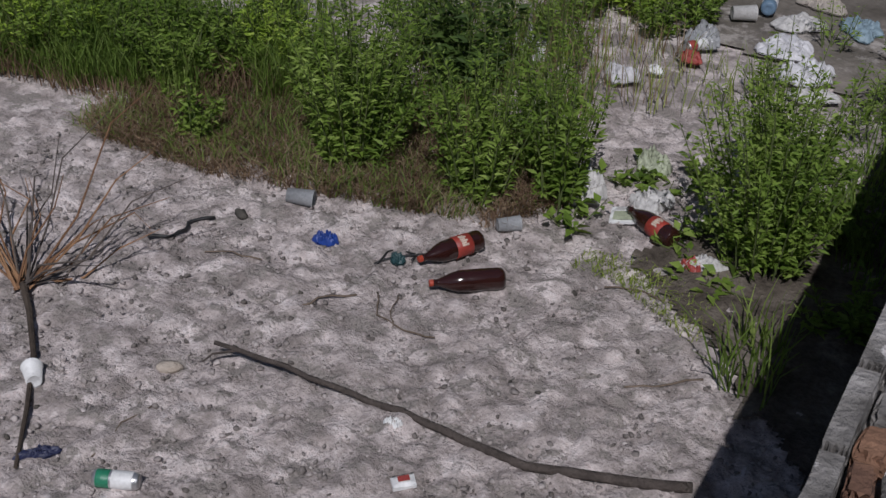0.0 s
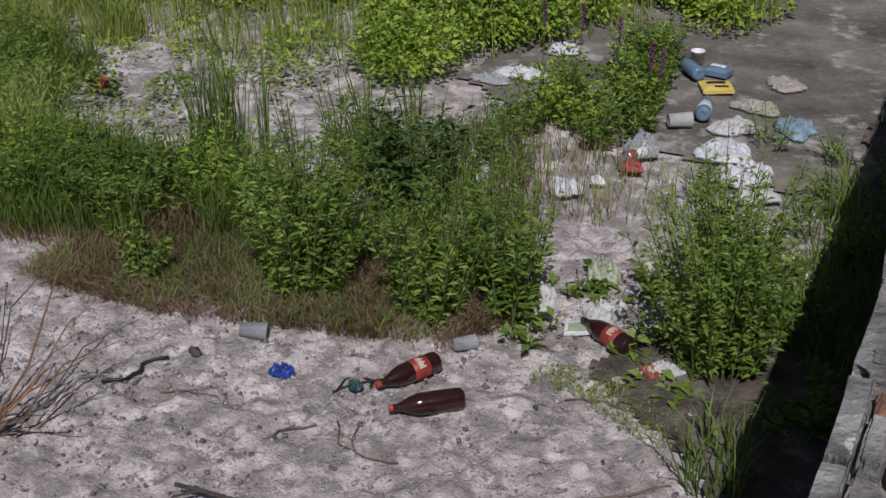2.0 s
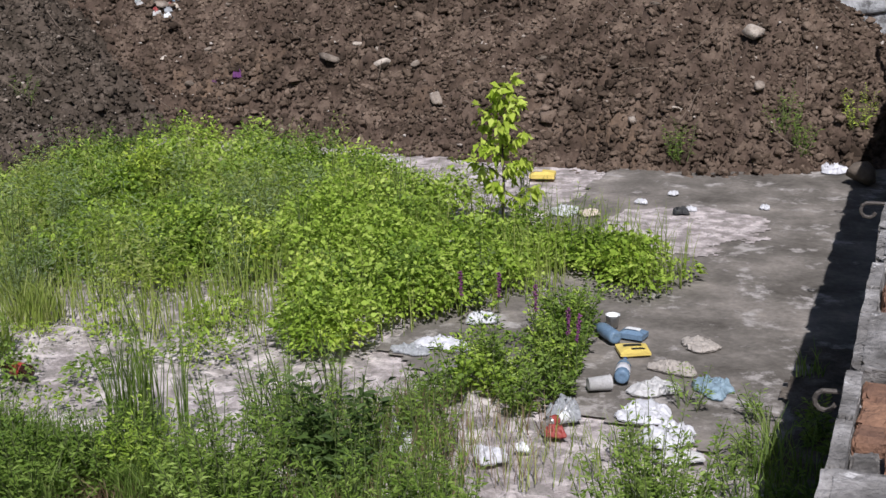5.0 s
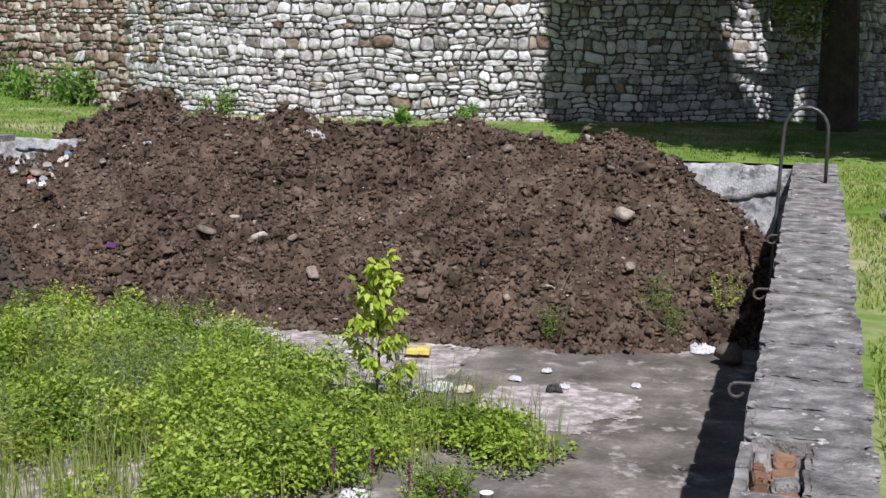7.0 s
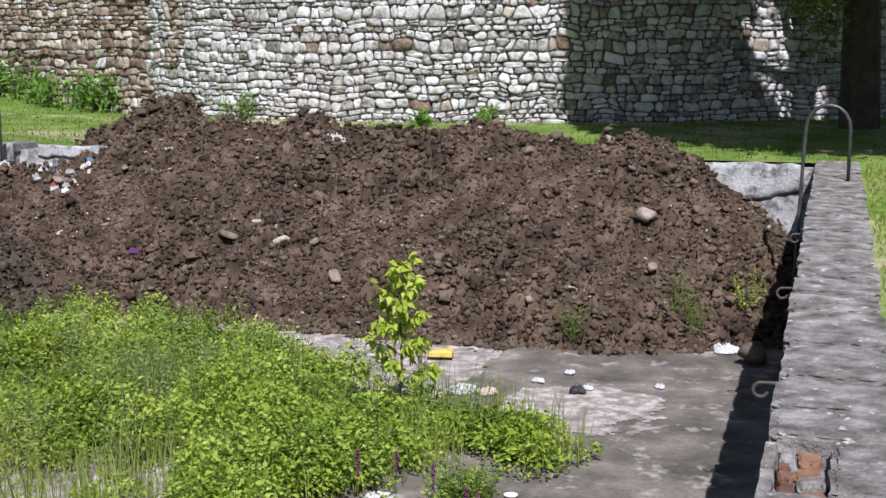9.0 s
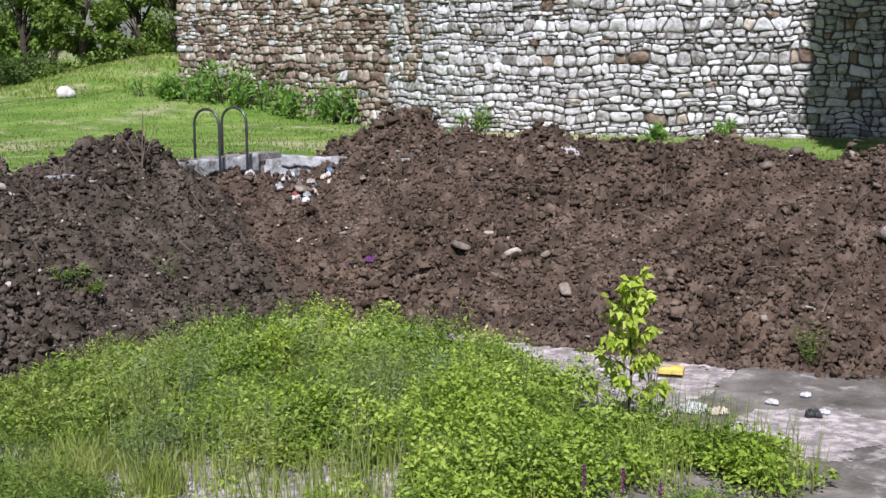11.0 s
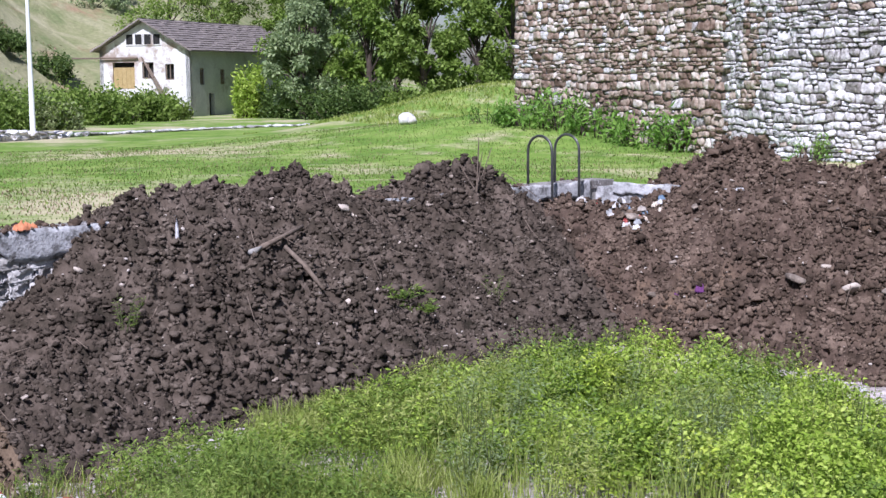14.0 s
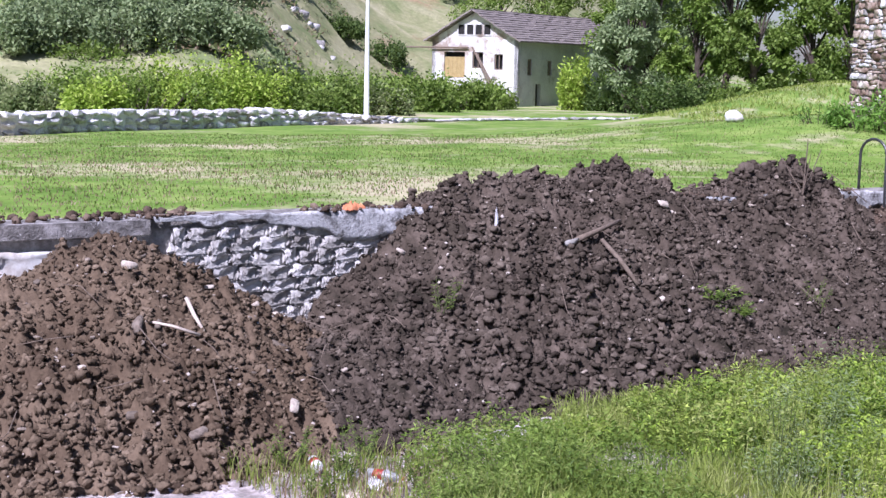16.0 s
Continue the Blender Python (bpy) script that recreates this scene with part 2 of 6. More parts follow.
def leaf_cloud(centres, ways, length, width, droop=0.2):
    """Corners and faces of folded pointed leaves: one quad each, base at the centre, running along its way."""
    n = len(centres)
    ways = ways / np.linalg.norm(ways, axis=1, keepdims=True)
    side = np.cross(ways, rng.normal(size=(n, 3)) * 0.6 + [0, 0, 1.0])
    side /= np.linalg.norm(side, axis=1, keepdims=True) + 1e-9
    up = np.cross(side, ways)
    L = np.broadcast_to(length, n)[:, None] * rng.uniform(0.6, 1.25, (n, 1))
    Wd = L * width
    mid = centres + ways * L * 0.42 + up * L * 0.06
    tip = centres + ways * L - up * L * droop
    v = np.stack([centres, mid + side * Wd / 2, tip, mid - side * Wd / 2], 1).reshape(-1, 3)
    f = np.arange(4 * n).reshape(n, 4)
    return v, f


def blade_cloud(feet, height, lean, width=0.006):
    """Bent grass blades, two quads each."""
    n = len(feet)
    a = rng.uniform(0, 2 * np.pi, n)
    h = np.broadcast_to(height, n) * rng.uniform(0.5, 1.2, n)
    out = np.stack([np.cos(a), np.sin(a), np.zeros(n)], 1) * (h * rng.uniform(0.1, 1.0, n) * lean)[:, None]
    b = a + rng.uniform(0.5, 2.5, n)
    s = np.stack([np.cos(b), np.sin(b), np.zeros(n)], 1) * np.broadcast_to(width, n)[:, None]
    zz = np.array([0, 0, 1.0])
    mid = feet + out * 0.35 + zz * h[:, None] * 0.6
    tip = feet + out + zz * (h * 0.95)[:, None]
    v = np.stack([feet - s, feet + s, mid + s * 0.8, mid - s * 0.8, tip + s * 0.15, tip - s * 0.15], 1).reshape(-1, 3)
    k = 6 * np.arange(n)[:, None]
    f = np.concatenate([k + [0, 1, 2, 3], k + [3, 2, 4, 5]])
    return v, f


def merge(pieces):
    vs, fs, n = [], [], 0
    for v, f in pieces:
        vs.append(v)
        fs.append(np.asarray(f) + n)
        n += len(v)
    return np.concatenate(vs), np.concatenate(fs)


def ico(level=1):
    bm = bmesh.new()
    bmesh.ops.create_icosphere(bm, subdivisions=level, radius=1.0)
    v = np.array([q.co[:] for q in bm.verts])
    f = np.array([[q.index for q in p.verts] for p in bm.faces])
    bm.free()
    return v, f


ICO1, ICO2 = ico(1), ico(2)


def lumps(centres, sizes, base, rough=0.3, flat=0.75, cuts=0):
    """Irregular clods or stones at centres."""
    bv, bf = base
    n, k = len(centres), len(bv)
    v = bv[None] * (1 + rng.normal(0, rough, (n, k, 1)).clip(-0.5, 0.6))
    for _ in range(cuts):     # flat broken faces
        d = rng.normal(size=(n, 1, 3))
        d /= np.linalg.norm(d, axis=2, keepdims=True)
        over = (v * d).sum(2, keepdims=True) - rng.uniform(0.35, 0.8, (n, 1, 1))
        v = v - d * np.maximum(over, 0)
    v = v * (rng.uniform(0.65, 1.3, (n, 1, 3)) * [1, 1, flat])
    a = rng.uniform(0, 2 * np.pi, n)
    c, s = np.cos(a)[:, None], np.sin(a)[:, None]
    v = np.stack([v[:, :, 0] * c - v[:, :, 1] * s, v[:, :, 0] * s + v[:, :, 1] * c, v[:, :, 2]], 2)
    v = v * np.asarray(sizes)[:, None, None] + np.asarray(centres)[:, None, :]
    f = (bf[None] + (np.arange(n) * k)[:, None, None]).reshape(-1, bf.shape[1])
    return v.reshape(-1, 3), f


# ---- the large structure ----
FL = -1.75                      # pool floor; the deck and lawn are at about 0
X0, X1, X2 = -12.2, -0.22, 0.30  # left wall (at the far corner -11.25), inner and outer edge of the side wall
Y0, Y1 = -7.9, 17.15            # near and far end walls


def left_x(y):
    """The left pool wall runs a little askew."""
    return -11.25 + 0.137 * (y - 17.3)


def far_z(x, y):
    """Height of the lawn and the land beyond it."""
    x, y = np.asarray(x, float), np.asarray(y, float)
    r = np.hypot(x, y)
    az = np.degrees(np.arctan2(x, y))
    z = -0.04 - 0.018 * np.clip(r - 19, 0, 90) + 0.05 * fbm(x, y, 0.25, 3) * smooth_step(r, 19, 30)
    # grassy bank beside the tower
    z = z + 0.85 * np.exp(-(((x + 22.0) / 5.5) ** 2 + ((y - 29.0) / 5.0) ** 2)) + 1.8 * np.exp(-(((x + 30.0) / 3.7) ** 2 + ((y - 40.0) / 8.0) ** 2))
    z = z + 0.12 * smooth_step(y, 20, 25) * smooth_step(-x, -8, 0) * smooth_step(x, -16, -10)
    # dry hillside behind the low wall and the house
    foot = 60 + 64 * smooth_step(az, -63, -54)
    rise = np.clip(r - foot, 0, 400) * smooth_step(-az, 42, 54)
    z = z + 0.25 * np.minimum(rise, 130) + smooth_step(rise, 0, 25) * (1.6 * fbm(x, y, 0.045, 4) + 0.7 * fbm(x, y, 0.2, 3))
    return z


def build_ground():
    xs = np.unique(np.concatenate([-np.geomspace(40, 1500, 42), np.arange(-40, -11.6, 0.55), [X0 - 0.35, X0 + 0.15], np.linspace(-11, 0, 8), [X2 - 0.02], np.arange(0.8, 12, 0.6), np.geomspace(12, 1500, 26)]))
    ys = np.unique(np.concatenate([-np.geomspace(9, 1500, 16), np.linspace(-8.3, 17, 22), [Y1 + 0.42], np.arange(18, 52, 0.6), np.geomspace(52, 1500, 56)]))
    gx, gy = np.meshgrid(xs, ys)
    shift = 0.137 * (np.clip(gy, Y0, 17.3) - 17.3) + (X0 * 0 + 0.95)
    wx = gx + shift * np.clip(np.minimum((gx + 40) / 24, (-2 - gx) / 8), 0, 1)
    gz = far_z(wx, gy)
    v = np.stack([wx, gy, gz], 2).reshape(-1, 3)
    ny, nx = gx.shape
    faces = []
    for j in range(ny - 1):
        for i in range(nx - 1):
            cx, cy = (xs[i] + xs[i + 1]) / 2, (ys[j] + ys[j + 1]) / 2
            if X0 - 0.35 < cx < X2 - 0.02 and -8.3 < cy < Y1 + 0.42:
                continue
            a = j * nx + i
            faces.append((a, a + 1, a + nx + 1, a + nx))
    ob = sheet("ground", v, faces, GROUND, smooth=True)
    ob.data.materials.append(DRY_HILL)
    mid = v[np.array(faces)].mean(1)
    r, az = np.hypot(mid[:, 0], mid[:, 1]), np.degrees(np.arctan2(mid[:, 0], mid[:, 1]))
    dry = (r - 60 - 64 * smooth_step(az, -63, -54) > -2) & (az < -42) & (az > -150)
    ob.data.polygons.foreach_set("material_index", dry.astype(int))
    return tagged(ob, "lawn of short green and sun-dried grass round the empty pool", "lawn", kind="structure")


build_ground()


def build_floor():
    xs, ys = np.linspace(-15.2, X1 + 0.2, 200), np.linspace(Y0 - 0.2, Y1 + 0.2, 320)
    gx, gy = np.meshgrid(xs, ys)
    gz = FL - 0.03 + 0.012 * fbm(gx, gy, 1.2, 4) + 0.006 * fbm(gx, gy, 9, 3)
    v = np.stack([gx, gy, gz], 2).reshape(-1, 3)
    i, j = np.meshgrid(np.arange(199), np.arange(319))
    a = (j * 200 + i).ravel()
    return tagged(sheet("floor", v, np.stack([a, a + 1, a + 201, a + 200], 1), FLOOR, smooth=True), "cracked sandy concrete floor of the drained pool", "floor", kind="structure")


build_floor()

# heaps of dumped soil: summit x, y, z, steepness
MOUNDS = [(-2.5, 17.0, 0.27, 0.78), (-3.5, 17.2, 0.22, 0.78), (-4.5, 17.5, 0.40, 0.76), (-5.75, 17.4, 0.22, 0.78), (-6.9, 17.6, 0.38, 0.76), (-9.5, 18.2, 0.46, 0.72), (-8.1, 17.6, 0.30, 0.80), (-10.9, 16.2, -0.30, 0.72),
          (-12.1, 14.8, 0.26, 0.78), (-12.4, 11.9, 0.34, 0.74), (-12.5, 10.6, 0.30, 0.78), (-12.2, 13.7, 0.08, 0.85), (-12.6, 9.6, 0.20, 0.85),
          (-12.3, 5.3, -0.15, 0.72), (-12.5, 3.7, -0.42, 0.72), (-12.4, 1.5, -0.6, 0.7), (-10.9, 7.2, -1.15, 0.65)]


def heap_z(x, y, rough=True):
    x, y = np.asarray(x, float), np.asarray(y, float)
    k, total = 0.16, 0.0
    for mx, my, mz, s in MOUNDS:
        d = np.hypot(x - mx, y - my)
        total = total + np.exp((mz - s * (np.sqrt(d * d + 0.55 ** 2) - 0.55)) / k)
    z = k * np.log(total + 1e-12)
    if rough:
        lumpy = 0.75 + 0.4 * smooth_step(fbm(x, y, 0.7, 3, seed=6), -0.35, 0.35)     # some parts crumbly, some cloddy
        z = z + 0.12 * fbm(x, y, 0.9, 3, seed=2) + lumpy * (0.21 * fbm(x, y, 2.8, 5, 0.72, seed=3) + 0.30 * np.abs(fbm(x, y, 5.0, 4, 0.75, seed=4)) + 0.05 * fbm(x, y, 16, 2, seed=5)) - 0.068
    return z


def base_z(x, y):
    inside = (np.asarray(x) > left_x(np.asarray(y))) & (np.asarray(y) < Y1)
    return np.where(inside, FL, -0.05)


def build_heap(name, label, x0, x1, y0, y1, which, number, mat, step=0.034):
    xs, ys = np.arange(round(x0 / step), round(x1 / step)) * step, np.arange(round(y0 / step), round(y1 / step)) * step
    gx, gy = np.meshgrid(xs, ys)
    gz = heap_z(gx, gy)
    ok, own = gz > base_z(gx, gy) - 0.14, which(gx, gy)
    n = len(xs)
    cell = ok[:-1, :-1] & ok[1:, :-1] & ok[:-1, 1:] & ok[1:, 1:]
    cell &= np.minimum(np.minimum(own[:-1, :-1], own[1:, :-1]), np.minimum(own[:-1, 1:], own[1:, 1:])) == number
    j, i = np.nonzero(cell)
    a = j * n + i
    faces = np.stack([a, a + 1, a + n + 1, a + n], 1)
    used, inv = np.unique(faces, return_inverse=True)
    v = np.stack([gx, gy, gz], 2).reshape(-1, 3)[used]
    ob = tagged(new(name), label, "soil heap")
    sheet("soil", v, inv.reshape(-1, 4), mat, ob)
    # clods lying all over it
    m = int(cell.sum() * step * step * 1150)
    pick = rng.integers(0, len(a), m)
    px = gx.ravel()[a[pick]] + rng.uniform(0, step, m)
    py = gy.ravel()[a[pick]] + rng.uniform(0, step, m)
    cloddy = smooth_step(fbm(px, py, 0.7, 3, seed=6) + 0.35 * fbm(px, py, 2.6, 3, seed=7), -0.4, 0.45)
    stay = rng.random(m) < 0.70 + 0.30 * cloddy
    px, py, cloddy = px[stay], py[stay], cloddy[stay]
    m = len(px)
    pz = heap_z(px, py)
    size = 0.005 + 0.020 * rng.random(m) ** 1.7 + (0.018 + 0.014 * cloddy) * rng.random(m) ** 3 + (0.030, 0.026, 0.012)[number] * rng.random(m) ** 12 + (0.062, 0.050, 0.020)[number] * cloddy * rng.random(m) ** 24
    c = np.stack([px, py, pz + size * 0.10], 1)
    big = size > 0.036
    sheet("coarse_soil", *lumps(c[big], size[big], ICO2, 0.26, 0.75, 2), (CLOD, CLOD_DARK, CLOD_RED)[number], ob)["kind"] = "stuff"
    sheet("loose_soil", *lumps(c[~big], size[~big], ICO1, 0.42, 0.85), (CLOD, CLOD_DARK, CLOD_RED)[number], ob)["kind"] = "stuff"
    # stone chips and roots mixed into it
    q = rng.random(m) < 0.03
    sheet("grit", *lumps(c[q] + [0, 0, 0.008], 0.010 + 0.024 * rng.random(int(q.sum())) ** 2.5, ICO1, 0.3, 0.7, 3), CHIP, ob)["kind"] = "stuff"
    return ob


def owner(x, y):
    """Which mound rises highest at a place."""
    tops = np.stack([mz - s * np.hypot(x - mx, y - my) for mx, my, mz, s in MOUNDS])
    return tops.argmax(0)


def dumped(x, y):
    """0 to 2: which of the three heaps a place belongs to."""
    top = owner(x, y)
    return np.where(top <= 7, 0, np.where((top <= 12) | (top == 16), 1, 2))


build_heap("soil_heap", "long heap of dark brown clods tipped along the far pool edge", -13.5, -0.25, 11.4, 21.5, dumped, 0, SOIL)
build_heap("soil_heap", "broad dark heap of clods tipped over the pool edge", -16.0, -8.0, 5.4, 18.5, dumped, 1, SOIL_DARK)
build_heap("soil_heap", "low reddish brown heap of crumbly soil", -15.6, -8.4, -2.0, 9.0, dumped, 2, SOIL_RED)


# pool walls
def strip_grid(us, vs, f):
    """A sheet of quads over two parameter rows; f gives the place."""
    gu, gv = np.meshgrid(us, vs)
    v = f(gu, gv).reshape(-1, 3)
    n = len(us)
    j, i = np.meshgrid(np.arange(len(vs) - 1), np.arange(n - 1), indexing="ij")
    a = (j * n + i).ravel()
    return v, np.stack([a, a + 1, a + n + 1, a + n], 1)


def rough_box(x0, x1, y0, y1, z0, z1, cuts=4, worn=0.012, bulge=0.0):
    """A worn block: subdivided faces, edges knocked off."""
    bm = bmesh.new()
    box(bm, 0, 1, 0, 1, 0, 1)
    bmesh.ops.subdivide_edges(bm, edges=bm.edges[:], cuts=cuts, use_grid_fill=True)
    s = Vector((x1 - x0, y1 - y0, z1 - z0))
    c = Vector(((x0 + x1) / 2, (y0 + y1) / 2, (z0 + z1) / 2))
    for v in bm.verts:
        u = Vector(v.co) * 2 - Vector((1, 1, 1))
        near = sorted(abs(k) for k in u)
        if near[1] > 0.98:
            u *= 1 - 0.9 * worn / max(min(s), 0.05) * random.uniform(0.3, 1.6)
        p = c + Vector((u.x * s.x / 2, u.y * s.y / 2, u.z * s.z / 2))
        p += Vector(noise.noise_vector(p * 6)) * worn + Vector(noise.noise_vector(p * 19)) * worn * 0.2
        v.co = p
    return bm


bm = bmesh.new()
box(bm, X1 + 0.015, X2, Y0 - 0.3, Y1 + 0.45, FL - 0.2, -0.075)
wall_east = tagged(part("wall_east", bm, CONCRETE), "weathered concrete side wall of the pool with slabs on top", "pool wall", kind="structure")
bm = bmesh.new()
box(bm, -12.0, X1 - 0.003, Y1 + 0.03, Y1 + 0.45, FL - 0.2, -0.10)
wall_north = tagged(part("wall_north", bm, PLASTER), "grey end wall of the pool with flaking plaster", "pool wall", kind="structure")
bm = bmesh.new()
box(bm, -15.8, X1 - 0.003, Y0 - 0.3, Y0, FL - 0.2, -0.02)
tagged(part("wall_south", bm, PLASTER), "grey plastered near end wall of the pool", "pool wall", kind="structure")
bm = bmesh.new()
for v in box(bm, -0.45, -0.05, Y0, Y1 + 0.03, FL - 0.2, -0.12):
    v.co.x += left_x(v.co.y)
wall_west = tagged(part("wall_west", bm, BLOCK), "pool wall of rough pale block courses under a broken coping", "pool wall", kind="structure")


def ragged_sheet(name, parent, mat, along, top, low, at, thick):
    """Plaster left on a wall: a thick uneven skin with a torn lower edge. at(a, z, out) places it."""
    n = len(along)
    edge = np.minimum(low + 0.34 * fbm(along, along * 0, 0.8, 4, 0.6, seed=8) + 0.04 * fbm(along, along * 0, 14, 2, seed=9) + 0.22 * smooth_step(along[0] + 1.6 - along, 0, 1.3), top - 0.05)
    v, f = [], []
    for k, a in enumerate(along):
        rim = top + 0.03 * float(fbm(a, 0.0, 5, 3, seed=19))
        lev = [rim + (edge[k] - rim) * q / 5 for q in range(6)]
        out = [thick * (0.75 + 0.5 * float(fbm(a, z, 5, 3, seed=18))) for z in lev]
        for z, o in [(rim, 0.0)] + list(zip(lev, out)) + [(edge[k], 0.0)]:
            v.append(at(a, z, o))
    for k in range(n - 1):
        for m in range(7):
            f.append((8 * k + m, 8 * k + m + 1, 8 * k + m + 9, 8 * k + m + 8))
    return sheet(name, v, f, mat, parent)


ragged_sheet("plaster", wall_west, PLASTER, np.arange(5.9, 17.0, 0.06), 0.0, -0.33, lambda a, z, o: (left_x(a) + 0.015 + o, a, z), 0.03)
ragged_sheet("plaster", wall_north, PLASTER, np.arange(-11.0, -0.35, 0.06), -0.02, -0.42, lambda a, z, o: (a, Y1 - o + 0.03, z), 0.035)
# dark beam on the older stretch of the west wall and its pale ledge
bm = bmesh.new()
for v in box(bm, -0.40, 0.07, -6.0, 5.85, -0.17, -0.02):
    v.co.x += left_x(v.co.y)
part("beam", bm, CONCRETE, wall_west, "grey concrete edge beam")
ragged_sheet("ledge", wall_west, LIME, np.arange(-2.0, 5.9, 0.08), -0.29, -0.52, lambda a, z, o: (left_x(a) - 0.05 + o, a, z), 0.17)
bm = bmesh.new()
for v in box(bm, -0.42, -0.02, 5.7, Y1 + 0.4, -0.12, -0.01):
    v.co.x += left_x(v.co.y)
part("coping", bm, CONCRETE, wall_west)
py = rng.uniform(1.0, 17.0, 1500)
px = left_x(py) + rng.uniform(-0.5, 0.05, 1500)
keep = fbm(px, py, 1.2, 3, seed=17) > -0.05
tagged(sheet("spilt_soil", *lumps(np.stack([px, py, np.full(1500, 0.005)], 1)[keep], (0.012 + 0.05 * rng.random(1500) ** 4)[keep], ICO1, 0.3, 0.8), CLOD), "soil crumbs spilt along the pool coping", "soil", kind="stuff")

# block courses of the west wall
block_meshes = []
for k in range(8):
    bm = rough_box(-0.10, 0.035, -0.20, 0.20, -0.11, 0.11, 8, 0.07)
    me = bpy.data.meshes.new("block")
    bm.to_mesh(me)
    bm.free()
    me.materials.append(BLOCK)
    block_meshes.append(me)
for row in range(10):
    y = 1.6 + 0.17 * (row % 2)
    while y < 10.6:
        w = random.uniform(0.14, 0.42)
        if y < 5.9 and row < 3:
            y += w
            continue
        ob = new("block", random.choice(block_meshes))
        ob.parent = wall_west
        ob.matrix_basis = pose(left_x(y) + random.uniform(-0.01, 0.03), y + w / 2, -0.19 - 0.15 * row + random.uniform(-0.015, 0.015), random.uniform(-6, 6), 0, -7.8) @ Matrix.Diagonal((1, w / 0.40, random.uniform(0.62, 0.84), 1))
        y += w
# wet silt over the deeper part of the floor
gx, gy = np.meshgrid(np.arange(-4.6, X1 + 0.02, 0.06), np.arange(6.4, 16.6, 0.06))
cut = (gx > -3.4 + 0.5 * fbm(gx, gy, 0.5, 4, seed=11)) & (gy > 7.55 - 0.25 * (gx + 2) + 0.5 * fbm(gx, gy, 0.7, 4, seed=12))
cell = cut[:-1, :-1] & cut[1:, 1:] & cut[1:, :-1] & cut[:-1, 1:]
j, i = np.nonzero(cell)
n = gx.shape[1]
a = j * n + i
gz = FL - 0.006 + 0.012 * fbm(gx, gy, 1.2, 4) + 0.004 * fbm(gx, gy, 6, 3)
tagged(sheet("silt", np.stack([gx, gy, gz], 2).reshape(-1, 3), np.stack([a, a + 1, a + n + 1, a + n], 1), SILT, smooth=True), "thin dark silt dried on the pool floor", "silt", kind="structure")
# dark earth by the weeds, carried on along the wall to deepen its shadow
gx, gy = np.meshgrid(np.arange(-2.2, X1 + 0.01, 0.03), np.arange(3.2, 9.0, 0.03))
cut = (gx > -0.72 - 0.75 * np.exp(-((gy - 5.1) / 0.75) ** 2) + 0.45 * fbm(gx, gy, 1.3, 5, 0.6, seed=23)) & (gy > 4.15 + 0.3 * fbm(gx, gy, 1.8, 3, seed=24) - 1.5 * (gx + 0.7) * (gx > -0.7))
cell = cut[:-1, :-1] & cut[1:, 1:] & cut[1:, :-1] & cut[:-1, 1:]
j, i = np.nonzero(cell)
n = gx.shape[1]
a = j * n + i
gz = FL + 0.022 + 0.03 * np.abs(fbm(gx, gy, 5, 4, 0.6, seed=25)) + 0.010 * fbm(gx, gy, 16, 2, seed=26)
EARTH_SHADE = material("earth_and_wall_shade", [(0.055, 0.045, 0.036), (0.115, 0.096, 0.078), (0.22, 0.19, 0.16)], 5, 0.95, 0.9, 40, 0.2, spec=0.1)
tagged(sheet("earth", np.stack([gx, gy, gz], 2).reshape(-1, 3), np.stack([a, a + 1, a + n + 1, a + n], 1), EARTH_SHADE), "dark earth by the weeds, with a dark sheet deepening the side wall's shadow", "earth", kind="structure")
# pale crust dried on the silt
gx, gy = np.meshgrid(np.arange(-3.2, -0.9, 0.04), np.arange(10.6, 13.2, 0.04))
rim = np.hypot((gx + 2.15) / 0.75, (gy - 11.75) / 0.95) + 0.9 * fbm(gx, gy, 1.6, 5, 0.65, seed=16)
cell = (rim < 0.85)[:-1, :-1] & (rim < 0.85)[1:, 1:]
j, i = np.nonzero(cell)
n = gx.shape[1]
a = j * n + i
gz = FL + 0.001 + 0.012 * fbm(gx, gy, 1.2, 4) + 0.004 * fbm(gx, gy, 6, 3)
tagged(sheet("dried_crust", np.stack([gx, gy, gz], 2).reshape(-1, 3), np.stack([a, a + 1, a + n + 1, a + n], 1), FLOOR, smooth=True), "pale pinkish crust dried on the dark silt", "floor crust", kind="structure")
# crumbled crust of the floor close to the camera
gx, gy = np.meshgrid(np.arange(-4.8, X1 + 0.01, 0.017), np.arange(1.7, 6.3, 0.017))
crumb = fbm(gx, gy, 6.5, 4, 0.55, seed=13)
gz = FL - 0.012 + 0.012 * smooth_step(crumb, -0.1, 0.2) + 0.045 * np.abs(fbm(gx, gy, 9, 3, 0.6, seed=14)) + 0.008 * fbm(gx, gy, 26, 2, seed=15)
n = gx.shape[1]
j, i = np.meshgrid(np.arange(gx.shape[0] - 1), np.arange(n - 1), indexing="ij")
a = (j * n + i).ravel()
tagged(sheet("crust", np.stack([gx, gy, gz], 2).reshape(-1, 3), np.stack([a, a + 1, a + n + 1, a + n], 1), FLOOR), "crumbling pale sandy crust on the pool floor", "floor crust", kind="structure")
n_pebbles = 20000
px, py = rng.uniform(-4.6, -0.4, n_pebbles), rng.uniform(1.9, 6.0, n_pebbles)
PEBBLE = material("floor_crumb", [(0.12, 0.105, 0.095), (0.27, 0.24, 0.225), (0.47, 0.42, 0.40)], 5, 0.95, 0.5, 40, 0.3, piece=0.6, island=True)
